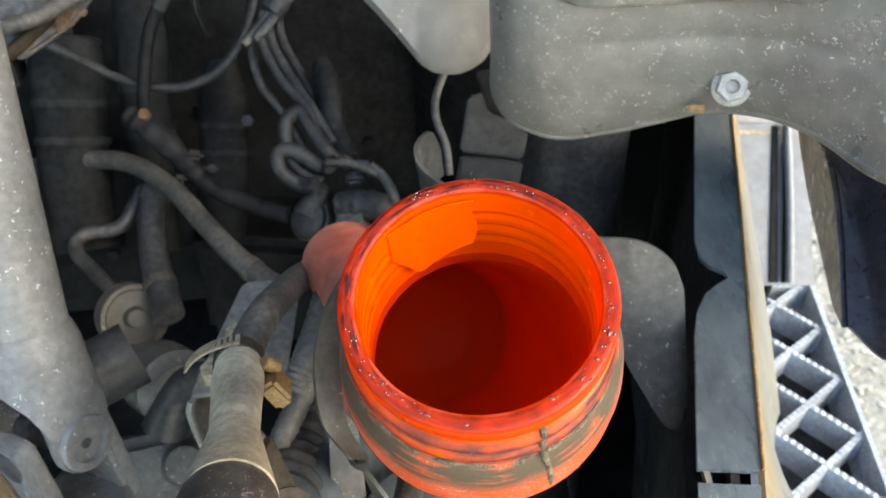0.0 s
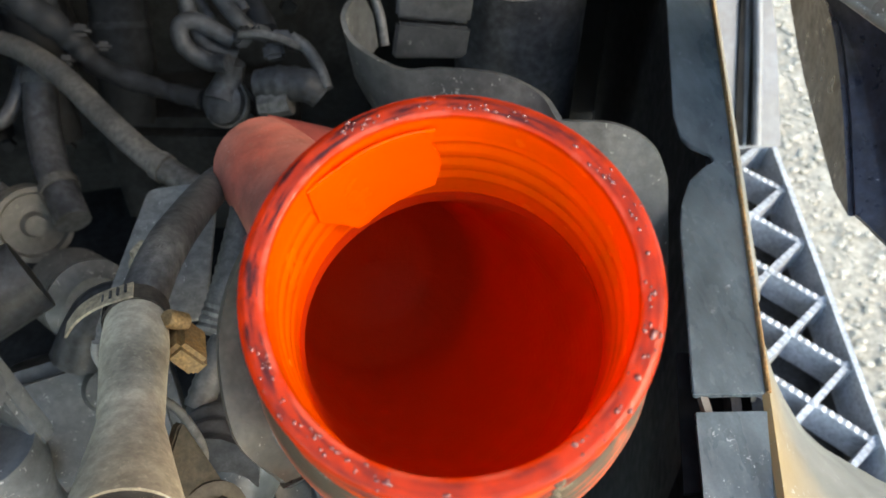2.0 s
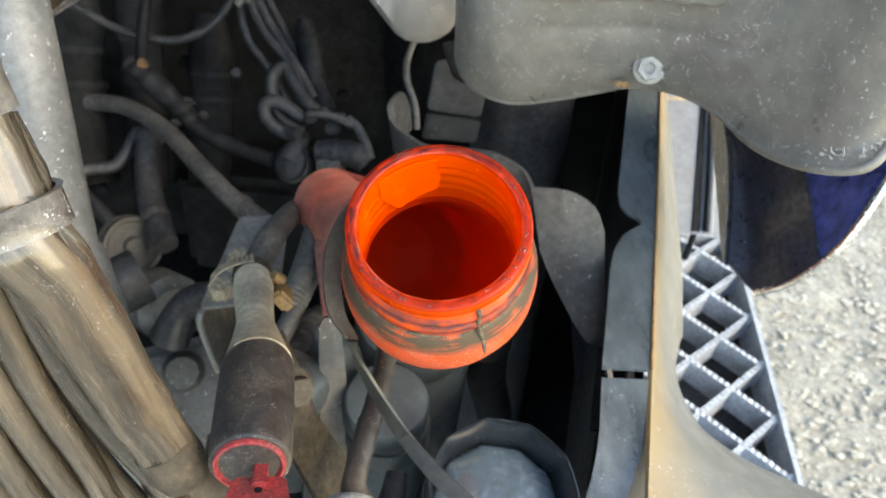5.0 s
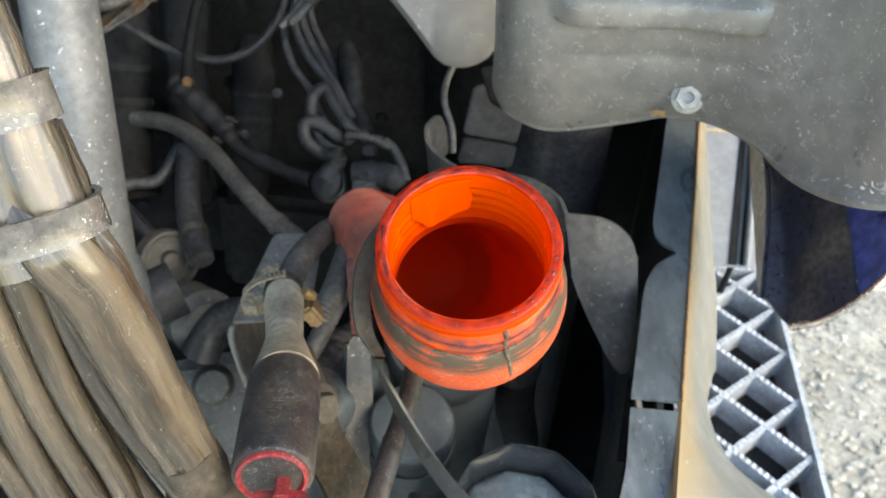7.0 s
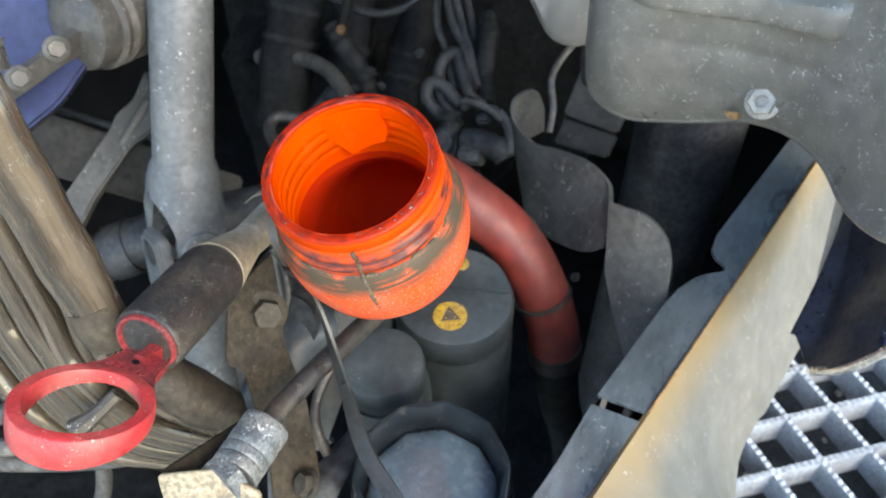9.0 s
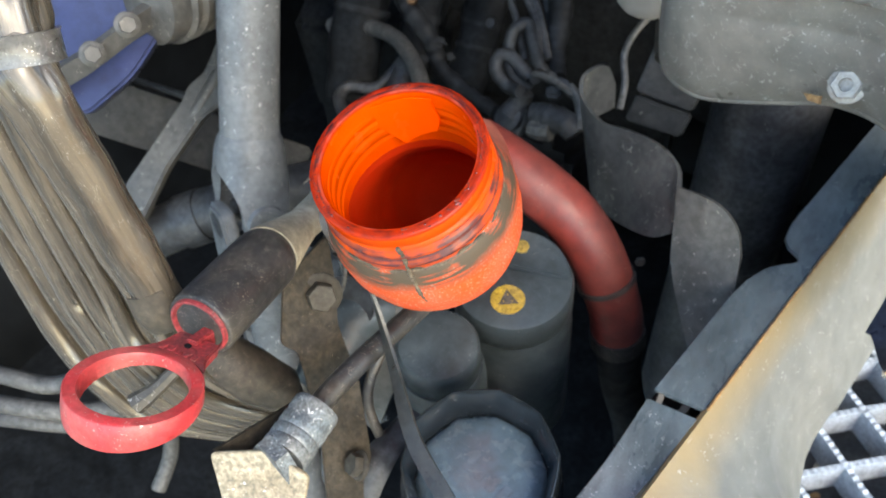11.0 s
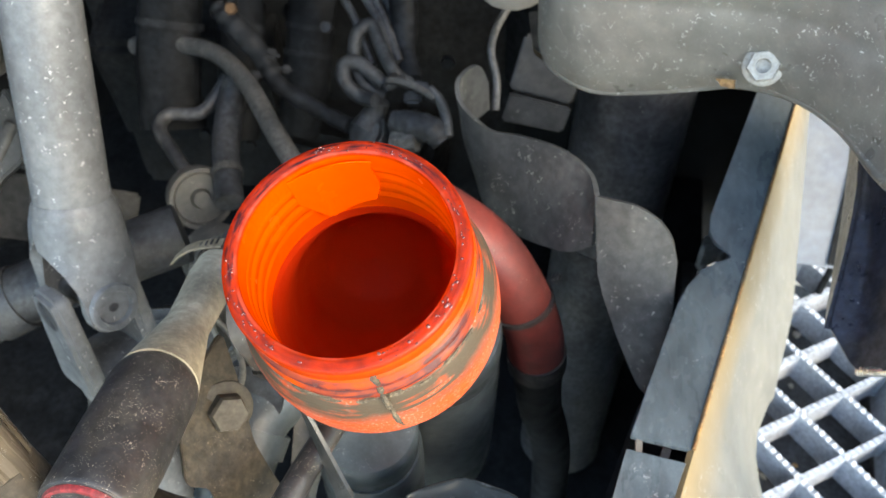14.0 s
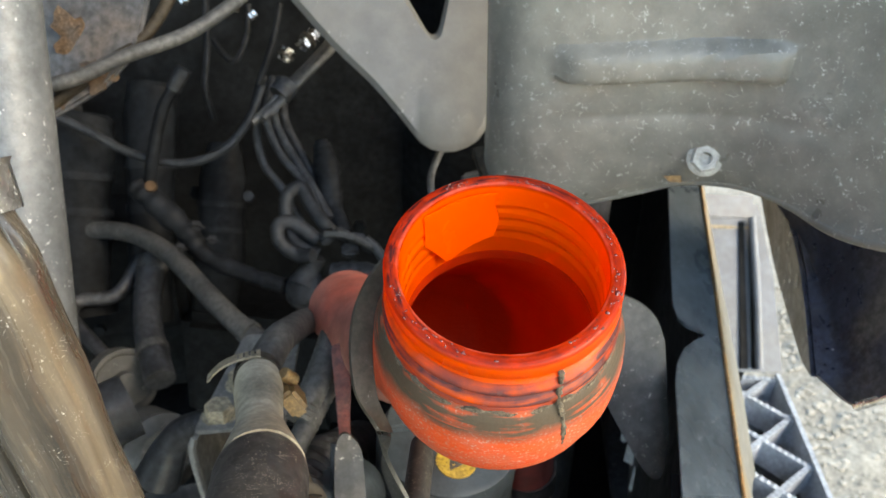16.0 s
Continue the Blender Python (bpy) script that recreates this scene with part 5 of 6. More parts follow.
def fender_tip():
    t = thing("blue_bumper_corner", "glossy dark blue bumper corner with a bright trim edge", "bumper")
    edge = [(0.2111, 0.2824, 1.0702), (0.2215, 0.2578, 1.0721), (0.2331, 0.2474, 1.0935), (0.2466, 0.2434, 1.1256), (0.2569, 0.2499, 1.1535), (0.2688, 0.2647, 1.1827), (0.2924, 0.2978, 1.2164)]
    up = [(0.2151, 0.4020, 1.1308), (0.2183, 0.3904, 1.1198), (0.2157, 0.3767, 1.1481), (0.2281, 0.3641, 1.1786), (0.2426, 0.3589, 1.2025), (0.2574, 0.3618, 1.2204), (0.2901, 0.3905, 1.2505)]
    a, b = spline(edge, 6), spline(up, 6)
    rows = [[p.lerp(q, j / 8) + Vector((0.012, 0.02, 0)) * math.sin(math.pi * j / 8) for p, q in zip(a, b)] for j in range(9)]
    cut = 16
    part("inner_skin", slab([r[:cut + 1] for r in rows], 0.003), M_BLUE_DIRTY, t, "dirty dark inner skin")
    part("skin", slab([r[cut:] for r in rows], 0.003), M_BLUE, t, "glossy blue skin")
    tip = spline([(0.2185, 0.3071, 1.0600), (0.2330, 0.3700, 1.0560), (0.2400, 0.4150, 1.0610), (0.2440, 0.4700, 1.0840), (0.2440, 0.5300, 1.1300)], 2)
    root = [r[0] for r in rows]
    fold = [[p.lerp(q, k / 3) for p, q in zip(root, tip)] for k in range(4)]
    part("inner_fold", slab(fold, 0.003), M_BLUE_DIRTY, t, "dirty black folded inner edge")
    part("trim", tube([edge[1], edge[2], edge[3], edge[4], edge[5], edge[6]], 0.0028, 10), M_CHROME, t, "bright worn trim edge")
    # an unseen panel added upwards and forwards, which blocks low sun
    o3 = [Vector((0.335, 0.20, 1.22)), Vector((0.60, 0.02, 1.20)), Vector((0.60, 0.02, 1.75)), Vector((0.335, 0.20, 1.75))]
    m, o = flat_on(o3)
    part("sun_block_panel", plate(o, 0.02, m), M_BLUE, t, "unseen blue panel added above to block low sun")


fender_tip()


# ---- steering shaft and universal joint ----
def steering_shaft():
    t = thing("steering_shaft", "grey dusty steel steering shaft with a universal joint", "shaft")
    lo, hi = Vector((-0.226, 0.262, 0.985)), Vector((-0.262, 0.455, 1.40))
    d = (hi - lo).normalized()
    s0 = Vector((-0.2295, 0.2965, 1.050))
    m = basis(s0, d)
    part("tube", lathe([(0, 0.0), (0.0225, 0.0), (0.0225, 0.60), (0, 0.60)], m, 48), M_STEEL, t)
    part("collar", lathe([(0, 0.004), (0.0230, 0.004), (0.0246, 0.001), (0.0256, -0.003), (0.0250, -0.010), (0, -0.012)], m, 40), M_STEEL, t)
    turn = Matrix.Rotation(radians(-28), 4, "Z")
    lay = Matrix.Rotation(radians(90), 4, "Y") @ Matrix.Rotation(radians(90), 4, "Z")
    f = m @ turn
    out = f.to_3x3() @ Vector((1, 0, 0))
    yoke = [(0.000, 90, 0.0245), (-0.007, 90, 0.0268), (-0.015, 90, 0.0278), (-0.022, 84, 0.0284), (-0.028, 64, 0.0292), (-0.035, 51, 0.0300), (-0.044, 42, 0.0306), (-0.052, 36, 0.0311), (-0.062, 33, 0.0312), (-0.069, 29, 0.0312), (-0.074, 22, 0.0312), (-0.077, 12, 0.0312)]
    for sx in (-1, 1):
        rows = []
        for z, half, r in yoke:
            row = []
            for j in range(15):
                ang = radians(half * (2 * j / 14 - 1))
                flat = min(1.0, max(0.0, (-z - 0.03) / 0.03))
                x = r * math.cos(ang) * (1 - flat) + r * 0.97 * flat
                row.append(f @ Vector((sx * x, sx * r * math.sin(ang), z)))
            rows.append(row)
        arm = part("yoke_arm", slab(rows, 0.0075), M_STEEL, t, sharp=50)
        face = basis(f @ Vector((sx * 0.0290, 0, -0.061)), out * sx)
        part("bearing_eye", lathe([(0.0104, -0.0060), (0.0150, -0.0060), (0.0160, -0.0040), (0.0160, 0.0030), (0.0150, 0.0042), (0.0112, 0.0044), (0.0104, 0.0026), (0.0104, -0.0060)], face, 32), M_STEEL, arm)
        part("bearing_cap", lathe([(0, 0.0014), (0.0104, 0.0010), (0.0104, -0.0030), (0, -0.0030)], face, 24), M_DARK, arm)
    c = m @ Vector((0, 0, -0.062))
    part("cross", lathe([(0, -0.028), (0.0085, -0.028), (0.0085, 0.028), (0, 0.028)], basis(c, m.to_3x3() @ Matrix.Rotation(radians(-28), 3, "Z") @ Vector((1, 0, 0))), 16), M_DARK, t)
    d2 = Vector((0.10, -0.20, -0.97)).normalized()
    m2 = basis(c, -d2)
    turn = Matrix.Rotation(radians(62), 4, "Z")
    for sx in (-1, 1):
        o = [(-0.015, 0.016), (0.015, 0.016), (0.019, -0.020), (0.023, -0.065), (-0.023, -0.065), (-0.019, -0.020)]
        q = m2 @ turn @ Matrix.Translation((0.0285 if sx > 0 else -0.0165, 0, 0)) @ lay
        arm = part("lower_yoke_arm", plate(rounded(o, 0.010), 0.012, q, 0.003), M_STEEL, t)
        face = q @ Matrix.Translation((0, 0.0, 0.0 if sx > 0 else -0.012))
        if sx < 0:
            face = face @ Matrix.Rotation(math.pi, 4, "X")
        part("bearing_cap", lathe([(0, 0.0006), (0.0092, 0.0006), (0.0110, 0.0), (0, -0.002)], face, 24), M_DARK, arm)
    part("lower_shaft", lathe([(0, -0.050), (0.027, -0.052), (0.026, -0.075), (0.020, -0.10), (0.018, -0.40), (0, -0.40)], m2, 32), M_STEEL, t)


steering_shaft()


# ---- blue bracket and bellows at the left ----
def blue_side():
    b = thing("blue_body_panel", "blue painted body panel edge, dusty", "panel")
    o3 = [(-0.4457, 0.3047, 1.1861), (-0.3514, 0.3528, 1.1830), (-0.3297, 0.3168, 1.1410), (-0.2918, 0.3109, 1.1177), (-0.2978, 0.2698, 1.0987), (-0.3150, 0.2305, 1.0867), (-0.3424, 0.2312, 1.1004), (-0.3924, 0.2220, 1.1163)]
    m, o = flat_on(o3)
    part("skin", plate(rounded(o, 0.01), 0.006, m, 0.002), M_BLUE_DUSTY, b)
    part("backing", plate(rounded([(x * 0.96 + 0.002, y * 0.96 + 0.002) for x, y in o], 0.01), 0.010, m @ Matrix.Translation((0, 0, 0.0112))), M_BLUE_DIRTY, b, "dark inner side")
    t = thing("bellows_arm", "grey dusty arm with two bolts ending in a rubber bellows", "arm")
    pts = [(-0.3334, 0.2314, 1.1174), (-0.3136, 0.2548, 1.1284), (-0.2952, 0.2810, 1.1425), (-0.2884, 0.2990, 1.1480)]
    part("arm", ribbon(pts, [(0.25, 0.35, 0.9)] * 4, 0.020, 0.008), M_SHIELD, t)
    z = Vector((0.148, -0.057, 1.432)) - Vector((-0.3095, 0.2520, 1.1311))
    for q in ((-0.3038, 0.2482, 1.1349), (-0.2878, 0.2718, 1.1479)):
        hex_bolt("bolt", basis(q, z), 0.011, 0.006, t, flange=0.009, mat=M_SHIELD)
    way = spline([(-0.2972, 0.2917, 1.1501), (-0.2946, 0.3095, 1.1460), (-0.2950, 0.3385, 1.1395), (-0.3003, 0.3744, 1.1292)], 12)
    k = len(way) - 1
    rad = [0.031 * min(1.0, 0.45 + 3.2 * i / k) + (0.0035 if i > 13 and i % 6 < 3 else 0.0) for i in range(k + 1)]
    part("bellows", sweep(bmesh.new(), way, rad, 36), M_SHIELD, t, "grey ribbed rubber bellows")
    l = thing("link_rod", "grey pressed steel link with a raised rib", "link")
    o3 = [(-0.3465, 0.4061, 1.0398), (-0.3325, 0.3959, 1.0273), (-0.3221, 0.3709, 1.0043), (-0.3383, 0.3563, 0.9914), (-0.3591, 0.3224, 0.9517), (-0.3733, 0.2780, 0.9016), (-0.4004, 0.2681, 0.9024), (-0.3924, 0.2964, 0.9419), (-0.3724, 0.3354, 0.9793), (-0.3609, 0.3608, 1.0022), (-0.3591, 0.3670, 1.0130), (-0.3484, 0.3824, 1.0217)]
    m, o = flat_on(o3)
    part("web", plate(rounded(o, 0.006), 0.014, m, 0.002), M_SHIELD, l)
    part("rib", tube([(-0.3801, 0.2748, 0.9104), (-0.3701, 0.3002, 0.9456), (-0.3557, 0.3291, 0.9768), (-0.3410, 0.3553, 1.0059), (-0.3318, 0.3799, 1.0276)], 0.0065, 10), M_SHIELD, l)
    part("rib", tube([(-0.3942, 0.2702, 0.9086), (-0.3848, 0.2982, 0.9461), (-0.3663, 0.3337, 0.9813), (-0.3527, 0.3581, 1.0066)], 0.0035, 8), M_SHIELD, l)
    c = thing("cross_tube", "dark steel cross tube low in the bay", "tube")
    part("tube", tube([(-0.3980, 0.2703, 0.8787), (-0.3436, 0.3018, 0.9084), (-0.2804, 0.3325, 0.9332), (-0.2200, 0.3757, 0.9421)], 0.024, 20), M_DARK, c)
    part("sleeve", tube([(-0.3475, 0.2976, 0.9066), (-0.3276, 0.3097, 0.9147)], 0.0265, 20, 4), M_DARK, c)
    f = thing("flat_bar", "dark flat steel bar across the bay", "bar")
    part("bar", box(basis((-0.4228, 0.3674, 0.9474), Vector((0.148, -0.057, 1.432)) - Vector((-0.4228, 0.3674, 0.9474)), (1, 0, 0)), 0.30, 0.055, 0.02, 0.003), M_SPACER, f)
    part("weld_bead", tube([(-0.4900, 0.3920, 0.9740), (-0.4228, 0.3910, 0.9740), (-0.3500, 0.3900, 0.9740)], 0.0035, 8, rings=lambda i: 1 + 0.12 * math.sin(i * 2.0)), M_SPACER, f)


blue_side()


# ---- cable loom ----
def loom():
    t = thing("sheathed_loom", "thick cable loom in a dusty clear plastic sheath", "cable loom")
    pts = [(-0.1290, 0.1060, 1.3010), (-0.1235, 0.1010, 1.2880), (-0.1167, 0.0916, 1.2773), (-0.1095, 0.0880, 1.2625), (-0.1050, 0.0878, 1.2330), (-0.0993, 0.0873, 1.1934), (-0.0919, 0.0853, 1.1565)]
    r = [0.0150, 0.0150, 0.0135, 0.0118, 0.0118, 0.0118, 0.0112]
    bm = tube(pts, [1.06 * q for q in r], 84, 14, flat=0.74, up=(0.55, -0.60, 0.55), lobes=(6, 0.10))
    for v in bm.verts:
        v.co += 0.0010 * noise.noise_vector(v.co * 50) + 0.0003 * noise.noise_vector(v.co * 150)
    part("sheath", bm, M_SHEATH, t, "wrinkled clear sheath brown with dust")
    part("end_cuff", tube([(-0.0948, 0.0864, 1.1686), (-0.0919, 0.0853, 1.1565), (-0.0895, 0.0846, 1.1464)], [0.0118, 0.0122, 0.0100], 24, 5, flat=0.8, up=(0.55, -0.60, 0.55)), M_OLD_SHEATH, t, "dusty end of the sheath")
    b2 = thing("lower_sheath", "brown dusty flat sheath end below the dipstick", "cable loom")
    bm = tube([(-0.1078, 0.0964, 1.1241), (-0.0978, 0.1025, 1.0993), (-0.0813, 0.1103, 1.0742), (-0.0680, 0.1186, 1.0566), (-0.0616, 0.1219, 1.0508)], [0.010, 0.0150, 0.0165, 0.0130, 0.0030], 22, 8, flat=0.8)
    part("sheath", bm, M_OLD_SHEATH, b2)
    part("lip", tube([(-0.0684, 0.1206, 1.0614), (-0.0624, 0.1217, 1.0538), (-0.0655, 0.1168, 1.0482)], 0.0020, 8), M_OLD_SHEATH, b2, "worn edge of the sheath")
    def strand(r, pts):
        solo("cable", tube(pts, r, 14, 8), M_CABLE, "thick dusty brown-black cable in the loom", "cable", "cables of the loom")
    strand(0.0048, [(-0.1278, 0.1077, 1.3039), (-0.1257, 0.0954, 1.2728), (-0.1231, 0.0912, 1.2555), (-0.1210, 0.0901, 1.2119), (-0.1146, 0.0889, 1.1750), (-0.1033, 0.0865, 1.1402), (-0.0986, 0.0864, 1.1181), (-0.0878, 0.0937, 1.0839), (-0.0693, 0.1111, 1.0479)])
    strand(0.0056, [(-0.1332, 0.1057, 1.3047), (-0.1335, 0.0927, 1.2721), (-0.1324, 0.0891, 1.2488), (-0.1322, 0.0878, 1.2007), (-0.1261, 0.0852, 1.1546), (-0.1223, 0.0819, 1.1264), (-0.1119, 0.0801, 1.1048), (-0.0989, 0.0904, 1.0651), (-0.0716, 0.1140, 1.0303)])
    strand(0.006, [(-0.1382, 0.1007, 1.2977), (-0.1414, 0.0892, 1.2696), (-0.1432, 0.0868, 1.2418), (-0.1432, 0.0856, 1.1968), (-0.1382, 0.0827, 1.1502), (-0.1322, 0.0801, 1.1278), (-0.1215, 0.0785, 1.1010), (-0.1035, 0.0856, 1.0632), (-0.0725, 0.1127, 1.0225)])
    strand(0.0062, [(-0.1465, 0.0954, 1.2906), (-0.1479, 0.0851, 1.2630), (-0.1521, 0.0841, 1.2285), (-0.1539, 0.0829, 1.1832), (-0.1512, 0.0799, 1.1431), (-0.1472, 0.0780, 1.1289), (-0.1377, 0.0766, 1.1000), (-0.1240, 0.0788, 1.0670), (-0.1067, 0.0895, 1.0399), (-0.0827, 0.1121, 1.0128)])
    strand(0.0058, [(-0.1556, 0.0845, 1.2652), (-0.1656, 0.0830, 1.2219), (-0.1682, 0.0821, 1.1876), (-0.1648, 0.0807, 1.1615), (-0.1610, 0.0785, 1.1370), (-0.1521, 0.0763, 1.1066), (-0.1414, 0.0760, 1.0730), (-0.1245, 0.0822, 1.0420), (-0.0942, 0.1049, 1.0120)])
    strand(0.0062, [(-0.1751, 0.0842, 1.2340), (-0.1831, 0.0826, 1.1938), (-0.1850, 0.0803, 1.1592), (-0.1824, 0.0774, 1.1296), (-0.1727, 0.0727, 1.0992), (-0.1568, 0.0706, 1.0686), (-0.1386, 0.0768, 1.0370), (-0.0998, 0.1007, 1.0110)])
    strand(0.0055, [(-0.1254, 0.1080, 1.2829), (-0.1221, 0.0993, 1.2624), (-0.1213, 0.0969, 1.2440), (-0.1177, 0.0953, 1.2038), (-0.1118, 0.0932, 1.1634), (-0.1027, 0.0904, 1.1303), (-0.0960, 0.0922, 1.1007), (-0.0806, 0.1053, 1.0624)])
    strand(0.0055, [(-0.1412, 0.1062, 1.2758), (-0.1389, 0.0979, 1.2566), (-0.1368, 0.0963, 1.2254), (-0.1340, 0.0946, 1.1848), (-0.1266, 0.0919, 1.1462), (-0.1170, 0.0883, 1.1157), (-0.1149, 0.0886, 1.0924), (-0.1018, 0.0983, 1.0523), (-0.0822, 0.1191, 1.0187)])
    wires = [
        [(-0.2601, 0.0616, 1.0254), (-0.2263, 0.0726, 1.0189), (-0.1996, 0.0859, 1.0318), (-0.1687, 0.0991, 1.0569)],
        [(-0.2542, 0.0492, 1.0117), (-0.2149, 0.0650, 1.0067), (-0.1777, 0.0854, 1.0067), (-0.1235, 0.1028, 1.0101)],
        [(-0.2675, 0.0475, 0.9884), (-0.2201, 0.0673, 0.9830), (-0.1612, 0.0900, 0.9887), (-0.1007, 0.1205, 1.0005)],
        [(-0.2041, 0.0831, 0.8761), (-0.2037, 0.1052, 0.8952), (-0.2013, 0.1146, 0.9305), (-0.2006, 0.1153, 0.9733)],
    ]
    for p in wires:
        solo("thin_cable", tube(p, 0.0058, 10, 8), M_HOSE, "grey dusty cable looping below the loom", "cable", "loose cables")
    # above the strap everything runs in one wide wrinkled sheath
    along = Vector((-0.25, 0.35, 0.90)).normalized()
    wide = Vector((0.83, 0.17, 0.53))
    wide = (wide - along * wide.dot(along)).normalized()
    deep = along.cross(wide)
    mid = Vector((-0.1040, 0.0970, 1.2830)) - wide * 0.043

    def hoop(at, half, thin, k, n=72):
        return [mid + along * at + wide * (half * math.cos(2 * math.pi * j / n)) + deep * (thin * math.sin(2 * math.pi * j / n) * (1 - k * (1 - abs(math.cos(11 * math.pi * j / n + 18 * at))))) for j in range(n)]
    u = thing("upper_loom", "wide cable loom in a clear wrinkled dusty sheath", "cable loom")
    bm = bmesh.new()
    loops = []
    for j in range(40):
        at = -0.012 + 0.112 * j / 39
        loops.append([bm.verts.new(p) for p in hoop(at, 0.0405 - 0.035 * max(0.0, at), 0.0190, 0.20)])
    skin(bm, loops)
    for v in bm.verts:
        v.co += 0.0010 * noise.noise_vector(v.co * 40) + 0.0004 * noise.noise_vector(v.co * 140)
    part("sheath", bm, M_SHEATH, u)

    def strap(name, at, half, thin, width, label):
        bm = bmesh.new()
        rows = [[bm.verts.new(p) for p in hoop(at + dz, half + dr, thin + dr, 0.0)] for dz, dr in ((-width, 0), (-width, 0.0014), (width * 0.8, 0.0014), (width, 0.0022), (width, 0))]
        for p, q in zip(rows, rows[1:] + rows[:1]):
            for j in range(72):
                bm.faces.new((p[j], p[(j + 1) % 72], q[(j + 1) % 72], q[j]))
        solo(name, bm, M_STRAP, label, "cable tie", "straps of the loom")
    strap("cable_strap", 0.0, 0.0425, 0.0205, 0.0055, "pale worn plastic strap round the loom")
    strap("cable_strap", 0.036, 0.0405, 0.0200, 0.0065, "pale worn plastic strap round the loom")
    f = [(-0.1113, 0.0609, 1.0948), (-0.1046, 0.0699, 1.0995), (-0.0983, 0.0810, 1.1061)]
    solo("fork_clip", tube(f, [0.006, 0.004, 0.0035], 8), M_TIE, "grey plastic clip lying on the cables", "clip")


loom()


# ---- the dark engine bay behind ----
def bay():
    def hose(name, pts, r, mat, label, cat, group="", rings=None, n=8, clip=None):
        if clip is None:
            return solo(name, tube(pts, r, 12, n, rings=rings), mat, label, cat, group)
        t = thing(name, label, cat, group)
        part("tube", tube(pts, r, 14, n, rings=rings), mat, t)
        path = spline(pts, 12)
        for k in clip:
            i = int(k * (len(path) - 2))
            rr = (r if isinstance(r, float) else max(r)) * 1.02
            part("clip", lathe([(rr, -0.004), (rr + 0.0012, -0.004), (rr + 0.0012, 0.004), (rr, 0.004), (rr, -0.004)], basis(path[i], path[i + 1] - path[i]), 24), M_HOSE, t)
        return t
    hose("coolant_hose", [(-0.4087, 0.6478, 0.9038), (-0.3572, 0.6371, 0.9219), (-0.2958, 0.6115, 0.9383), (-0.2425, 0.5648, 0.9462), (-0.1957, 0.5093, 0.9443), (-0.1599, 0.4684, 0.9437), (-0.1242, 0.4391, 0.9411)], 0.0090, M_HOSE, "grey dusty rubber hose curving through the bay", "hose", clip=(0.04, 0.9))
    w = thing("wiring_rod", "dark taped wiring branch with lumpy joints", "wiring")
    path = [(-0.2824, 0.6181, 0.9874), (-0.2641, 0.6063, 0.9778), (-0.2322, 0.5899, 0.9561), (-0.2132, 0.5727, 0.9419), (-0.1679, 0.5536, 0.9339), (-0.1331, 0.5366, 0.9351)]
    part("branch", tube(path, [0.0105, 0.0115, 0.0110, 0.0085, 0.0075, 0.0070], 16, 10, rings=lambda i: 1.0 + 0.07 * math.sin(i * 1.3) + 0.06 * math.sin(i * 0.57)), M_DIMMER, w)
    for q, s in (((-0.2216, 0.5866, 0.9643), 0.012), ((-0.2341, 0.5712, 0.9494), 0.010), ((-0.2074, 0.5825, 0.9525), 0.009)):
        part("joint", box(basis(q, (0.3, -0.6, 0.7), (0.8, 0.3, -0.4)), s * 1.3, s * 0.8, s * 0.8, s * 0.3), M_DIMMER, w)
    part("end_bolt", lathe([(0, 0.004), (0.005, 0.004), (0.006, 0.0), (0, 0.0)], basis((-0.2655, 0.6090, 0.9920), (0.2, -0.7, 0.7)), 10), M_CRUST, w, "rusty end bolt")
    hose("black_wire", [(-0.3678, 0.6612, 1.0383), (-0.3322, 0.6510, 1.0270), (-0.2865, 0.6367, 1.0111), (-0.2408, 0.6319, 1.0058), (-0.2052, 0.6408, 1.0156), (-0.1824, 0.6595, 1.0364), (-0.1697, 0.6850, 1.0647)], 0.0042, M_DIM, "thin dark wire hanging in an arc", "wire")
    for k in range(4):
        pts = [[(-0.1639, 0.7110, 1.0637), (-0.1636, 0.6646, 1.0421), (-0.1473, 0.6319, 1.0207), (-0.1205, 0.6032, 1.0037), (-0.1042, 0.5750, 0.9874)],
               [(-0.1577, 0.7110, 1.0637), (-0.1555, 0.6646, 1.0421), (-0.1363, 0.6319, 1.0207), (-0.1146, 0.6032, 1.0037), (-0.0944, 0.5734, 0.9856)],
               [(-0.1535, 0.7206, 1.0594), (-0.1483, 0.6738, 1.0374), (-0.1280, 0.6408, 1.0156), (-0.1092, 0.6118, 0.9984), (-0.0884, 0.5794, 0.9773)],
               [(-0.1741, 0.7206, 1.0594), (-0.1746, 0.6669, 1.0297), (-0.1636, 0.6340, 1.0081), (-0.1423, 0.6084, 0.9946), (-0.1205, 0.5767, 0.9744)]][k]
        hose("bundled_wire", pts, 0.0040, M_DARK, "grey dusty wire in a hanging bundle", "wire", "hanging wire bundle")
    hose("ribbed_boot", [(-0.1092, 0.6381, 1.0310), (-0.1051, 0.6279, 1.0225), (-0.0996, 0.6113, 1.0039), (-0.0945, 0.5940, 0.9857), (-0.0804, 0.5633, 0.9745)], [0.0060, 0.0110, 0.0130, 0.0095, 0.0085], M_DIMMER, "dark ribbed rubber boot on the wiring", "wiring", rings=lambda i: 1.0 + (0.025 if i % 4 < 2 else -0.025) + 0.06 * math.sin(i * 0.45), n=12)
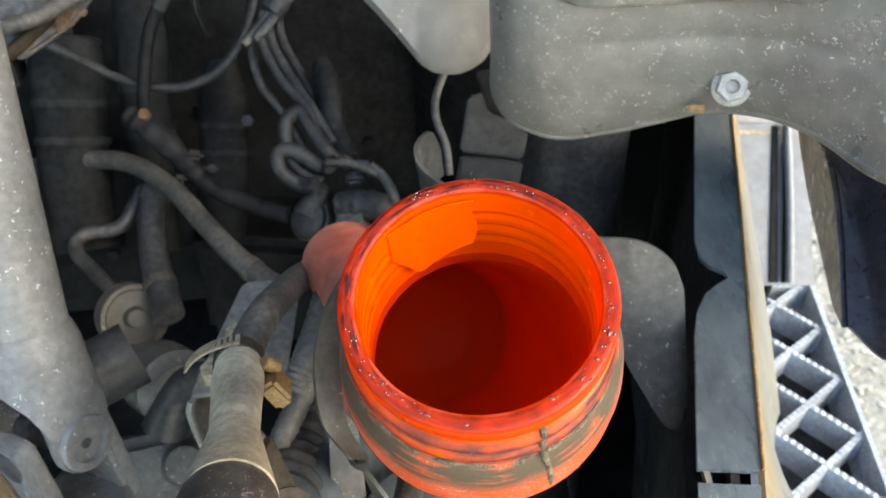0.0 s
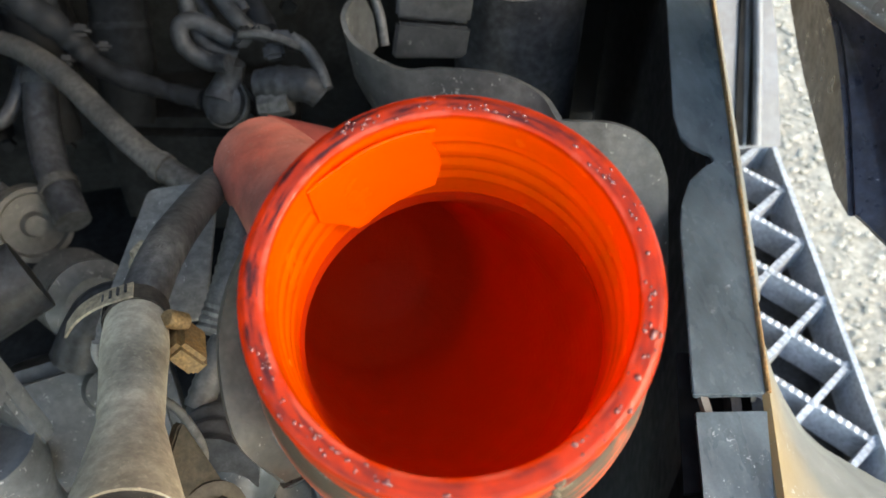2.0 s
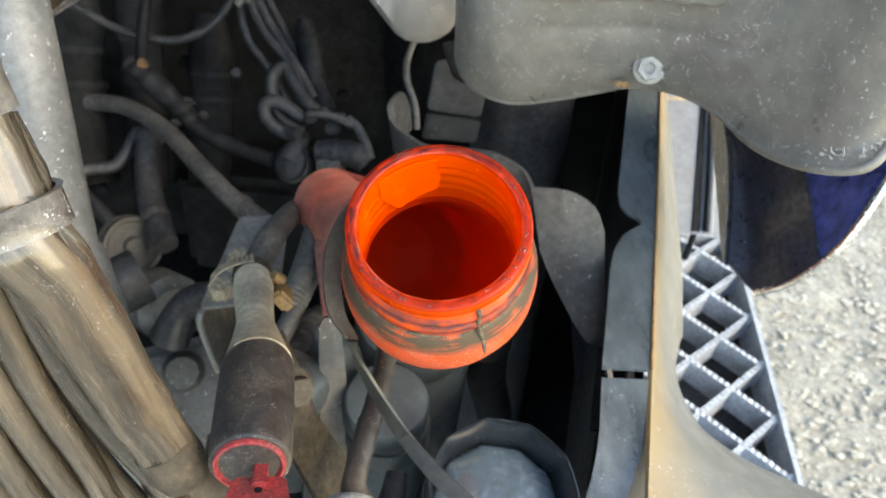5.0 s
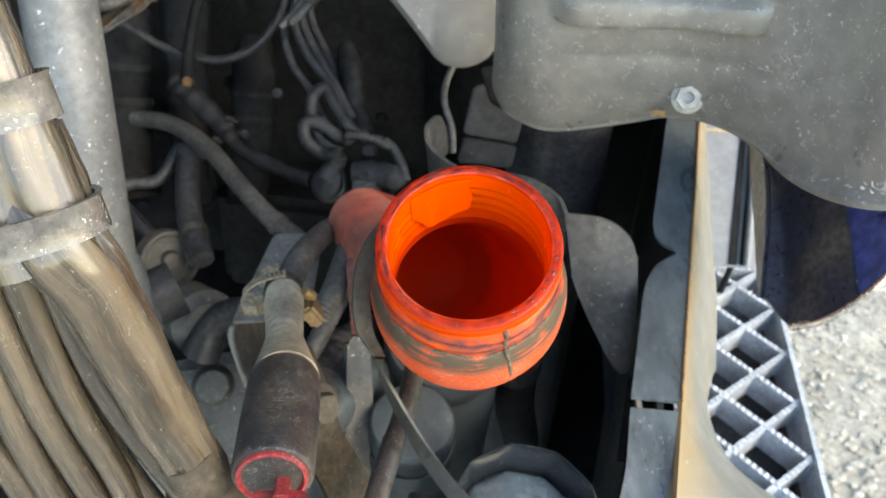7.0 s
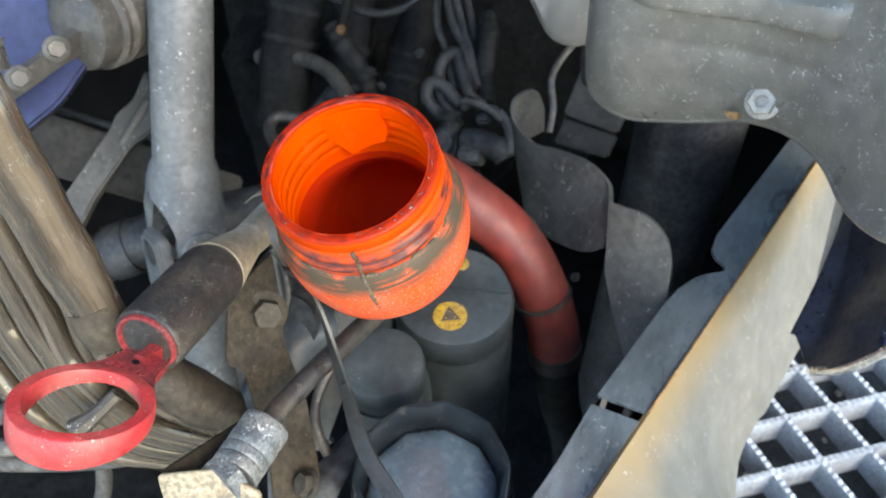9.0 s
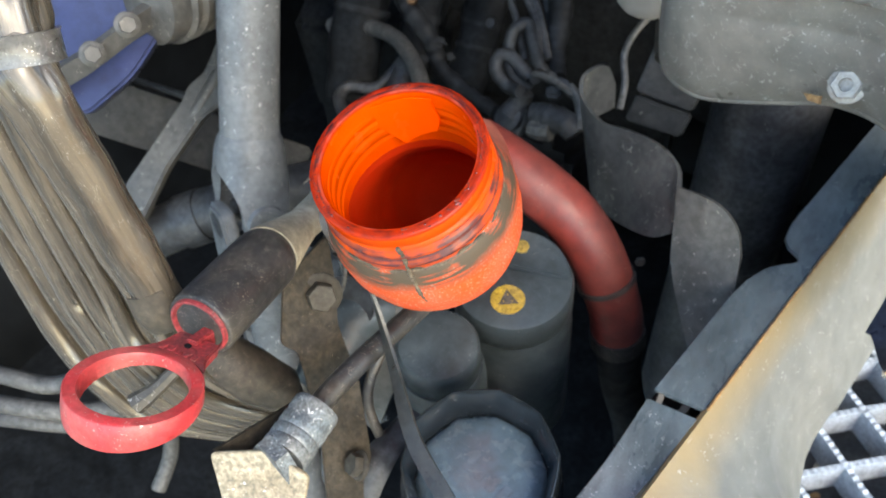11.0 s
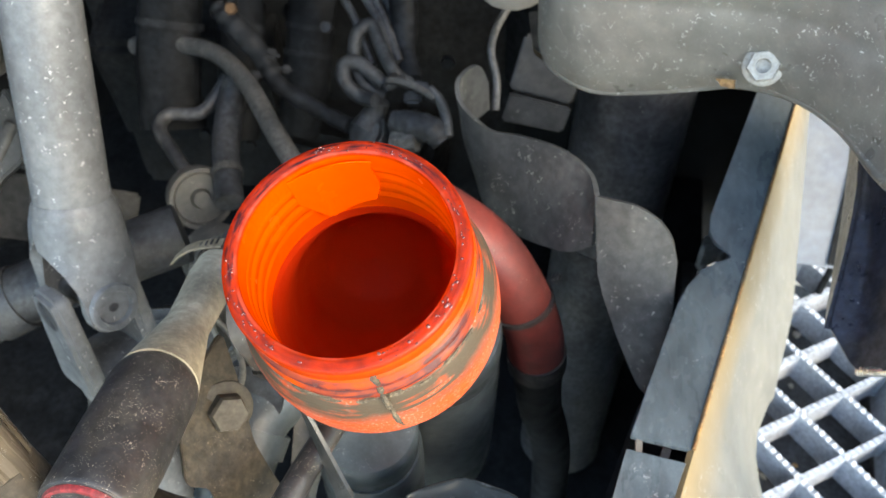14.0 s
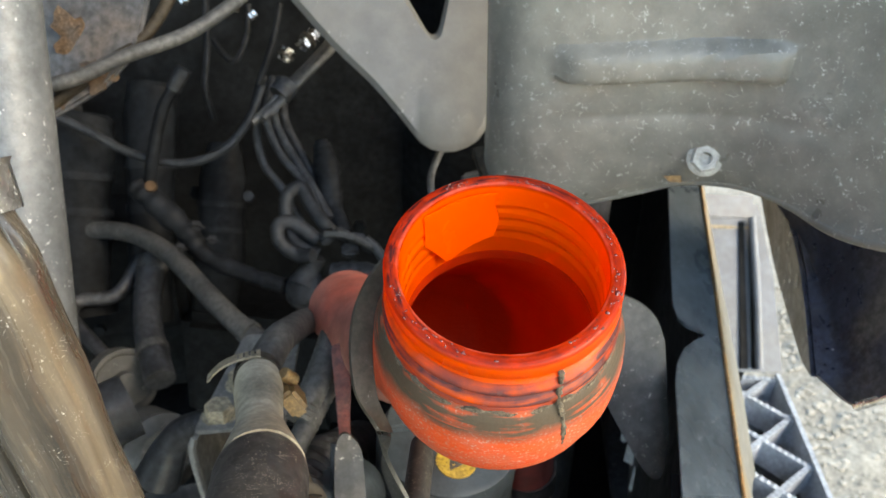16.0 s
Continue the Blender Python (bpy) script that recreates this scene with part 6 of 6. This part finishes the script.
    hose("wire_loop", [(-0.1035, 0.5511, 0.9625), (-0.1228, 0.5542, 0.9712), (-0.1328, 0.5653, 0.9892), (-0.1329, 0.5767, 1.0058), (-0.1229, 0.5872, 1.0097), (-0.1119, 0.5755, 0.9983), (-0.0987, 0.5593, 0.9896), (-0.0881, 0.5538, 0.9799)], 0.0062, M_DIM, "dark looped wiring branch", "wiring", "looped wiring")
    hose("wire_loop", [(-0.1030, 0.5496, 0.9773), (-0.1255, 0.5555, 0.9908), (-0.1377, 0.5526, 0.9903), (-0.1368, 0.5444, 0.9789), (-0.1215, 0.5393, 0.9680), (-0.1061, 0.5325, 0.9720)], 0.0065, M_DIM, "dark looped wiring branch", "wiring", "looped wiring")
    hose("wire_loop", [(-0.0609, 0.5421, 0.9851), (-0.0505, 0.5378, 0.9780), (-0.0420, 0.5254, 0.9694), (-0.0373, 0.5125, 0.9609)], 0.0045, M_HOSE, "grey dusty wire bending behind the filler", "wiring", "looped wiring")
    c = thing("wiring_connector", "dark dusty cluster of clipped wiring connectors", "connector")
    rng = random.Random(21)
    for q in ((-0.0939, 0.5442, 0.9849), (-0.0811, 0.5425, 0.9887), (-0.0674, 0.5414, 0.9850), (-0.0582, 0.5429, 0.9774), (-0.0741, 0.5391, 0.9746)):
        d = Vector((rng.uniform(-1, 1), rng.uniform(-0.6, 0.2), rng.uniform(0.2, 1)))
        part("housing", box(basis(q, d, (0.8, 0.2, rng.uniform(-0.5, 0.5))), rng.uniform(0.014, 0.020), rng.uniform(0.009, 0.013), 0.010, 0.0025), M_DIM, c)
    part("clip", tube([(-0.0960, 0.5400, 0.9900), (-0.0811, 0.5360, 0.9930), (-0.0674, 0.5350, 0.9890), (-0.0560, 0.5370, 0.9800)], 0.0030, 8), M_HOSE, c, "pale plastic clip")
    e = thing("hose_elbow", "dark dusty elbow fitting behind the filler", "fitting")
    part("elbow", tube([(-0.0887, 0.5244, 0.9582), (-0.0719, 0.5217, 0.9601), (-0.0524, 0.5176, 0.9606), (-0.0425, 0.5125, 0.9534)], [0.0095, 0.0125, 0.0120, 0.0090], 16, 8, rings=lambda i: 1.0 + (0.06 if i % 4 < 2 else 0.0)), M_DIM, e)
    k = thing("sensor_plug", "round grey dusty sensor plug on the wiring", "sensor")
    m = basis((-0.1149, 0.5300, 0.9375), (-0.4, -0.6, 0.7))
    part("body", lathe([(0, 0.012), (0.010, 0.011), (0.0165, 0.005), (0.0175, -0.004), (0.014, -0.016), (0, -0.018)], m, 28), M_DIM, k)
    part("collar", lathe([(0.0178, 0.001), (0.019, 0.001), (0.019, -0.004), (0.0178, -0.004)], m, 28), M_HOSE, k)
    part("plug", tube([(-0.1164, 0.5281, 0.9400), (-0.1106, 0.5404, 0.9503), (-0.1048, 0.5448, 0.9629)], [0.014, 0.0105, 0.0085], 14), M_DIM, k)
    j = thing("pipe_union", "pale dusty metal pipe union behind the filler", "fitting")
    part("union", tube([(-0.0870, 0.5130, 0.9480), (-0.0760, 0.5120, 0.9500), (-0.0640, 0.5110, 0.9530)], [0.008, 0.0105, 0.010], 8, 4), M_HOSE, j)
    hose("upright_hose", [(-0.2729, 0.6046, 0.9157), (-0.2720, 0.5719, 0.8943), (-0.2622, 0.5325, 0.8804), (-0.2390, 0.4809, 0.8679)], 0.0135, M_DARK, "dark upright rubber hose", "hose", clip=(0.1, 0.85))
    hose("bent_pipe", [(-0.2911, 0.6205, 0.9035), (-0.3091, 0.5871, 0.8813), (-0.3400, 0.5741, 0.8818), (-0.3434, 0.5559, 0.8766), (-0.3232, 0.5363, 0.8697), (-0.3008, 0.5170, 0.8632)], 0.0070, M_DARK, "dark bent metal pipe", "pipe")
    hose("bent_pipe", [(-0.1945, 0.3340, 0.9103), (-0.1831, 0.3441, 0.9348), (-0.1672, 0.3455, 0.9513), (-0.1425, 0.3402, 0.9618)], [0.017, 0.012, 0.011, 0.010], M_DARK, "dark bent metal pipe", "pipe")
    p = thing("belt_pulley", "dark grooved belt pulley low in the bay", "pulley")
    m = basis((-0.2789, 0.4946, 0.8533), (0.55, -0.6, 0.45))
    part("rim", lathe([(0.010, 0.006), (0.024, 0.006), (0.026, 0.010), (0.030, 0.010), (0.030, 0.004), (0.027, 0.0), (0.030, -0.004), (0.030, -0.012), (0, -0.012)], m, 40), M_SHIELD, p)
    part("hub", lathe([(0, 0.014), (0.008, 0.014), (0.010, 0.004), (0, 0.004)], m, 20), M_SHIELD, p)
    a = thing("alternator_body", "dark finned engine accessory", "engine part")
    m = basis((-0.2390, 0.4412, 0.8239), (0.55, -0.6, 0.45))
    part("body", lathe([(0, 0.03), (0.022, 0.03), (0.026, 0.026), (0.034, 0.022)] + [(0.034 - 0.004 * (i % 2), 0.018 - 0.006 * i) for i in range(10)] + [(0, -0.05)], m, 40), M_SHIELD, a)
    part("hub", lathe([(0, 0.042), (0.010, 0.042), (0.012, 0.030), (0, 0.030)], m, 20), M_SHIELD, a)
    # Block and drum carry the bay's shade in their near-black.
    e = thing("engine_block", "black engine block with bolted covers, shade put into the colour", "engine")
    part("block", box(pose(-0.30, 0.92, 0.85, 0, 0, 8), 0.55, 0.22, 0.60, 0.012), M_SHADE_BLACK, e)
    part("cover", box(pose(-0.42, 0.78, 0.78, 10, 0, 14), 0.22, 0.10, 0.18, 0.012), M_SHADE_BLACK, e)
    part("cover", box(pose(-0.20, 0.76, 0.66, -8, 0, -6), 0.20, 0.12, 0.16, 0.014), M_SHADE_BLACK, e)
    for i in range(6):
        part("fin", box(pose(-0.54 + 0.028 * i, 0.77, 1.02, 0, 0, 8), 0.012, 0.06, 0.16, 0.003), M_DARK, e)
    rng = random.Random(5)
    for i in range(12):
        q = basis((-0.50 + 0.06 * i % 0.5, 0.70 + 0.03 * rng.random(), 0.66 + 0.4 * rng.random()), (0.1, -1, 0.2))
        hex_bolt("bolt", q, 0.014, 0.008, e, mat=M_SHADE_BLACK)
    d = thing("black_drum", "big smooth black air drum, shade put into the colour", "drum")
    part("shell", lathe([(0, 0.0), (0.10, 0.0), (0.115, -0.012), (0.12, -0.03), (0.12, -0.5), (0, -0.5)], basis((0.10, 0.86, 1.28), (0.1, -0.15, 1)), 56), M_SHADE_BLACK, d)
    c = thing("dark_cylinder", "smooth dark grey upright cylinder behind the shield", "cylinder")
    m = basis((0.1130, 0.5980, 1.0391), (0.0, 0.12, 1.0))
    part("shell", lathe([(0, 0.10), (0.046, 0.10), (0.050, 0.09), (0.050, -0.58), (0, -0.58)], m, 56), M_DARK, c)
    for h in (0.05, -0.22):
        part("band", lathe([(0.0500, h), (0.0512, h), (0.0512, h - 0.008), (0.0500, h - 0.008), (0.0500, h)], m, 56), M_DARK, c)
    b = thing("spacer_block", "dusty brown folded bracket under the liner", "bracket")
    o3 = [(0.0195, 0.5227, 1.0638), (0.0356, 0.5255, 1.0669), (0.0639, 0.5042, 1.0433), (0.0607, 0.4997, 1.0233), (0.0133, 0.5040, 1.0281)]
    m, o = flat_on(o3)
    part("web", plate(o, 0.012, m, 0.002), M_SPACER, b)
    o3 = [(0.0135, 0.5061, 1.0230), (0.0612, 0.5023, 1.0188), (0.0573, 0.4932, 1.0012), (0.0092, 0.4947, 1.0028)]
    m, o = flat_on(o3)
    part("foot", plate(o, 0.012, m, 0.002), M_SPACER, b)
    hose("grey_rod", [(0.0026, 0.5547, 1.0695), (-0.0052, 0.5314, 1.0585), (-0.0051, 0.5113, 1.0512), (0.0025, 0.4972, 1.0355), (0.0047, 0.4830, 1.0197)], 0.0030, M_HOSE, "thin grey bent rod beside the shield", "rod")
    r = thing("rusty_corner", "rusty blue-grey steel corner piece with pipes", "bracket")
    o3 = [(-0.2849, 0.5177, 1.2149), (-0.1996, 0.5166, 1.2190), (-0.2093, 0.4847, 1.1698), (-0.2317, 0.4700, 1.1461), (-0.2678, 0.4587, 1.1265), (-0.2818, 0.4664, 1.1372)]
    m, o = flat_on(o3)
    part("plate", plate(rounded(o, 0.006), 0.006, m, 0.002), M_CORNER, r)
    for q, s in (((-0.2350, 0.4687, 1.1566), 0.010), ((-0.2532, 0.4848, 1.1798), 0.014), ((-0.2576, 0.4627, 1.1459), 0.008)):
        part("rust_patch", lathe([(0, 0.0012), (s * 0.7, 0.001), (s, 0)], basis(q, Vector((-0.018, -0.052, 1.368)) - Vector(q)), 22, lambda rr, h, a: (0.3 * rr * math.sin(3 * a + 90 * s) + 0.2 * rr * math.sin(7 * a + s * 900), 0.0)), M_CRUST, r, "orange rust patch")
    hose("brake_pipe", [(-0.2799, 0.4517, 1.1515), (-0.2466, 0.4554, 1.1593), (-0.2171, 0.4730, 1.1697), (-0.1787, 0.4907, 1.1810), (-0.1492, 0.5233, 1.1961), (-0.1358, 0.5673, 1.2092)], 0.0050, M_HOSE, "dusty grey pipe across the corner", "pipe", "pipes at the corner")
    hose("brake_pipe", [(-0.2766, 0.4507, 1.1319), (-0.2341, 0.4738, 1.1607), (-0.2058, 0.4911, 1.1797), (-0.1905, 0.5181, 1.2036)], 0.0042, M_RUSTY_ARM, "dusty grey pipe across the corner", "pipe", "pipes at the corner")


bay()


def bay_fittings():
    def line(name, pts, r, mat, label, cat, group="", rings=None, n=8):
        return solo(name, tube(pts, r, 10, n, rings=rings), mat, label, cat, group)
    line("fuel_pipe", [(-0.2328, 0.7506, 1.1270), (-0.2288, 0.7250, 1.0900), (-0.2295, 0.7009, 1.0551), (-0.2249, 0.7020, 1.0215)], 0.0032, M_DIMMER, "thin dark pipe hanging at the back of the bay", "pipe", "thin pipes at the back")
    line("fuel_pipe", [(-0.1592, 0.7505, 1.1259), (-0.1651, 0.7277, 1.0930), (-0.1767, 0.7047, 1.0599), (-0.1851, 0.6928, 1.0251)], 0.0032, M_DIMMER, "thin dark pipe hanging at the back of the bay", "pipe", "thin pipes at the back")
    line("fuel_pipe", [(-0.1946, 0.7692, 1.1183), (-0.1954, 0.7494, 1.0896), (-0.2083, 0.7357, 1.0700), (-0.2327, 0.7577, 1.0846)], 0.0030, M_DIMMER, "thin dark pipe hanging at the back of the bay", "pipe", "thin pipes at the back")
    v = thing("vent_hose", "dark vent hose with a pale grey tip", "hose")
    part("tube", tube([(-0.2475, 0.6620, 1.0694), (-0.2570, 0.6509, 1.0535), (-0.2637, 0.6292, 1.0222), (-0.2692, 0.6133, 0.9817), (-0.2608, 0.6099, 0.9591)], 0.0058, 12), M_SHADE_BLACK, v)
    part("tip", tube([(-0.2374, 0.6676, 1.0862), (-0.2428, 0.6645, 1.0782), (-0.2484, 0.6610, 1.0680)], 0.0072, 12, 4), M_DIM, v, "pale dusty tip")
    for a, b, r in (((-0.1437, 0.6607, 1.1012), (-0.1391, 0.6668, 1.1101), 0.0065), ((-0.1268, 0.6688, 1.1128), (-0.1174, 0.6851, 1.1186), 0.0070), ((-0.2016, 0.7298, 1.1241), (-0.1974, 0.7328, 1.1289), 0.0045), ((-0.1849, 0.7260, 1.1194), (-0.1796, 0.7283, 1.1233), 0.0040), ((-0.2585, 0.7549, 1.1220), (-0.2518, 0.7573, 1.1260), 0.0045)):
        j = thing("pipe_fitting", "small bright zinc pipe fitting", "fitting", "zinc fittings")
        a, b = Vector(a), Vector(b)
        part("body", tube([a, a.lerp(b, 0.5), b], r, 6, 3), M_CHROME, j)
        part("collar", tube([a.lerp(b, 0.3), a.lerp(b, 0.5)], r * 1.25, 16, 2), M_BOLT, j)
    for k in range(4):
        d = Vector((0.006 * k, 0.004 * (k % 2), 0.003 * k))
        pts = [Vector(q) + d * 0.8 for q in ((-0.0967, 0.6760, 1.1228), (-0.1146, 0.6522, 1.1061), (-0.1370, 0.6276, 1.0885), (-0.1502, 0.6131, 1.0765), (-0.1633, 0.5993, 1.0655))]
        line("bundled_wire", pts, 0.0036, M_HOSE, "grey dusty wire in a hanging bundle", "wire", "hanging wire bundle")
    # Ducts drawn near-black, with the shade behind the wiring in their colour.
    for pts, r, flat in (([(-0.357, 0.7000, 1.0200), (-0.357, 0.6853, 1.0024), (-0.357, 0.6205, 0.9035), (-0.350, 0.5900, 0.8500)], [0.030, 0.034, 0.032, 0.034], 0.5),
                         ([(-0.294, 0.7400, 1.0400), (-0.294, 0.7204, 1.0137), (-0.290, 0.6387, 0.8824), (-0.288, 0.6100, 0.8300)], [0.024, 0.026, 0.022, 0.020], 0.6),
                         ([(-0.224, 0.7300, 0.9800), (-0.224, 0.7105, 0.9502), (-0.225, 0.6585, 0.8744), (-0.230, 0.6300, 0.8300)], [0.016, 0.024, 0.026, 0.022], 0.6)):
        duct = thing("bay_duct", "dim plastic duct standing behind the wiring, shade put into the colour", "duct", "ducts behind the wiring")
        part("tube", tube(pts, r, 18, 8, flat=flat, up=(0.3, -0.8, 0.5), rings=lambda i: 1.0 + 0.04 * math.sin(i * 0.9)), M_SHADE_BLACK, duct)
        for k in (0.3, 0.6):
            a, b = Vector(pts[1]).lerp(Vector(pts[2]), k), Vector(pts[1]).lerp(Vector(pts[2]), k + 0.06)
            rr = 1.05 * (r[1] + (r[2] - r[1]) * k)
            part("band", tube([a, b], rr, 18, 3, flat=flat, up=(0.3, -0.8, 0.5)), M_DIMMER, duct)
    w = thing("wire_tape", "dark tape wrapped round the wire bundle", "tape")
    part("wrap", tube([(-0.1343, 0.6275, 1.0919), (-0.1421, 0.6177, 1.0847)], 0.0105, 14, 3), M_DARK, w)
    s = thing("cover_bolt", "small pale dusty bolt on the engine", "bolt")
    hex_bolt("head", basis((-0.1783, 0.6228, 0.9766), (0.1, -0.8, 0.6)), 0.010, 0.006, s, mat=M_DIM)
    g = thing("elbow_hose", "dark slate rubber elbow hose under the bracket", "hose")
    part("elbow", tube([(-0.0760, 0.1532, 1.0098), (-0.0729, 0.1733, 1.0274), (-0.0700, 0.1914, 1.0360), (-0.0589, 0.2147, 1.0322), (-0.0461, 0.2441, 1.0119)], 0.0185, 20), M_FILTER, g)
    part("cuff", tube([(-0.0728, 0.1728, 1.0269), (-0.0715, 0.1840, 1.0326)], 0.0205, 20, 3), M_FILTER, g)
    line("thin_lead", [(-0.0229, 0.1571, 1.0781), (-0.0256, 0.1441, 1.0671), (-0.0250, 0.1344, 1.0507), (-0.0162, 0.1278, 1.0340), (-0.0103, 0.1286, 1.0182)], 0.0030, M_BLACK, "thin black lead beside the tether", "wire")
    line("thin_lead", [(-0.0808, 0.1956, 1.1082), (-0.0744, 0.1946, 1.0977), (-0.0691, 0.1880, 1.0823), (-0.0729, 0.1834, 1.0652)], 0.0016, M_HOSE, "thin grey-green lead behind the bracket", "wire")
    a = thing("support_arm", "dark steel support arm with a pale bolt", "bracket")
    part("arm", tube([(-0.0046, 0.1484, 1.0344), (-0.0074, 0.1291, 1.0317), (-0.0100, 0.1104, 1.0296), (-0.0115, 0.0980, 1.0185)], [0.006, 0.008, 0.011, 0.011], 10, flat=0.5), M_DARK, a)
    hex_bolt("bolt", basis((-0.0110, 0.1023, 1.0437), (-0.5, -0.5, 0.6)), 0.011, 0.007, a, flange=0.008)
    u = thing("lower_arm_plate", "dark grey flat plate below the bracket arm", "bracket")
    o3 = [(-0.0569, 0.1332, 1.0478), (-0.0489, 0.1439, 1.0546), (-0.0223, 0.1089, 0.9974), (-0.0420, 0.1007, 0.9973)]
    m, o = flat_on(o3)
    part("plate", plate(rounded(o, 0.009), 0.004, m, 0.0006), M_DARK, u)


bay_fittings()


def steering_gear():
    t = thing("steering_gear", "dim oily cast steering gear housing below the joint", "steering gear")
    m = basis((-0.2551, 0.3314, 0.7625), (0.35, -0.55, 0.75))
    part("housing", lathe([(0.030, 0.004), (0.046, 0.006), (0.052, 0.012), (0.066, 0.012), (0.072, 0.004), (0.074, -0.02), (0.080, -0.06), (0, -0.06), (0, -0.004), (0.030, 0.004)], m, 56), M_SHIELD, t)
    for k in range(6):
        a = math.pi / 3 * k + 0.4
        hex_bolt("cover_screw", m @ Matrix.Translation((0.059 * math.cos(a), 0.059 * math.sin(a), 0.012)), 0.012, 0.007, t, mat=M_BOLT)
    n = thing("drop_arm_nut", "bright worn nut on the steering gear", "nut")
    hex_bolt("nut", basis((-0.2555, 0.3004, 0.8152), (0.2, -0.6, 0.75)), 0.026, 0.014, n, flange=0.018, hole=0.006, mat=M_NUT)
    c = thing("front_casting", "dim dusty cast bracket low in the bay", "casting")
    part("body", box(basis((-0.2254, 0.3599, 0.7934), (0.2, -0.6, 0.75), (1, 0.3, 0)), 0.12, 0.09, 0.06, 0.010), M_SHIELD, c)
    part("boss", lathe([(0, 0.014), (0.014, 0.013), (0.018, 0.008), (0.019, -0.01), (0, -0.01)], basis((-0.2002, 0.3526, 0.8376), (0.2, -0.6, 0.75)), 24), M_SHIELD, c)


steering_gear()
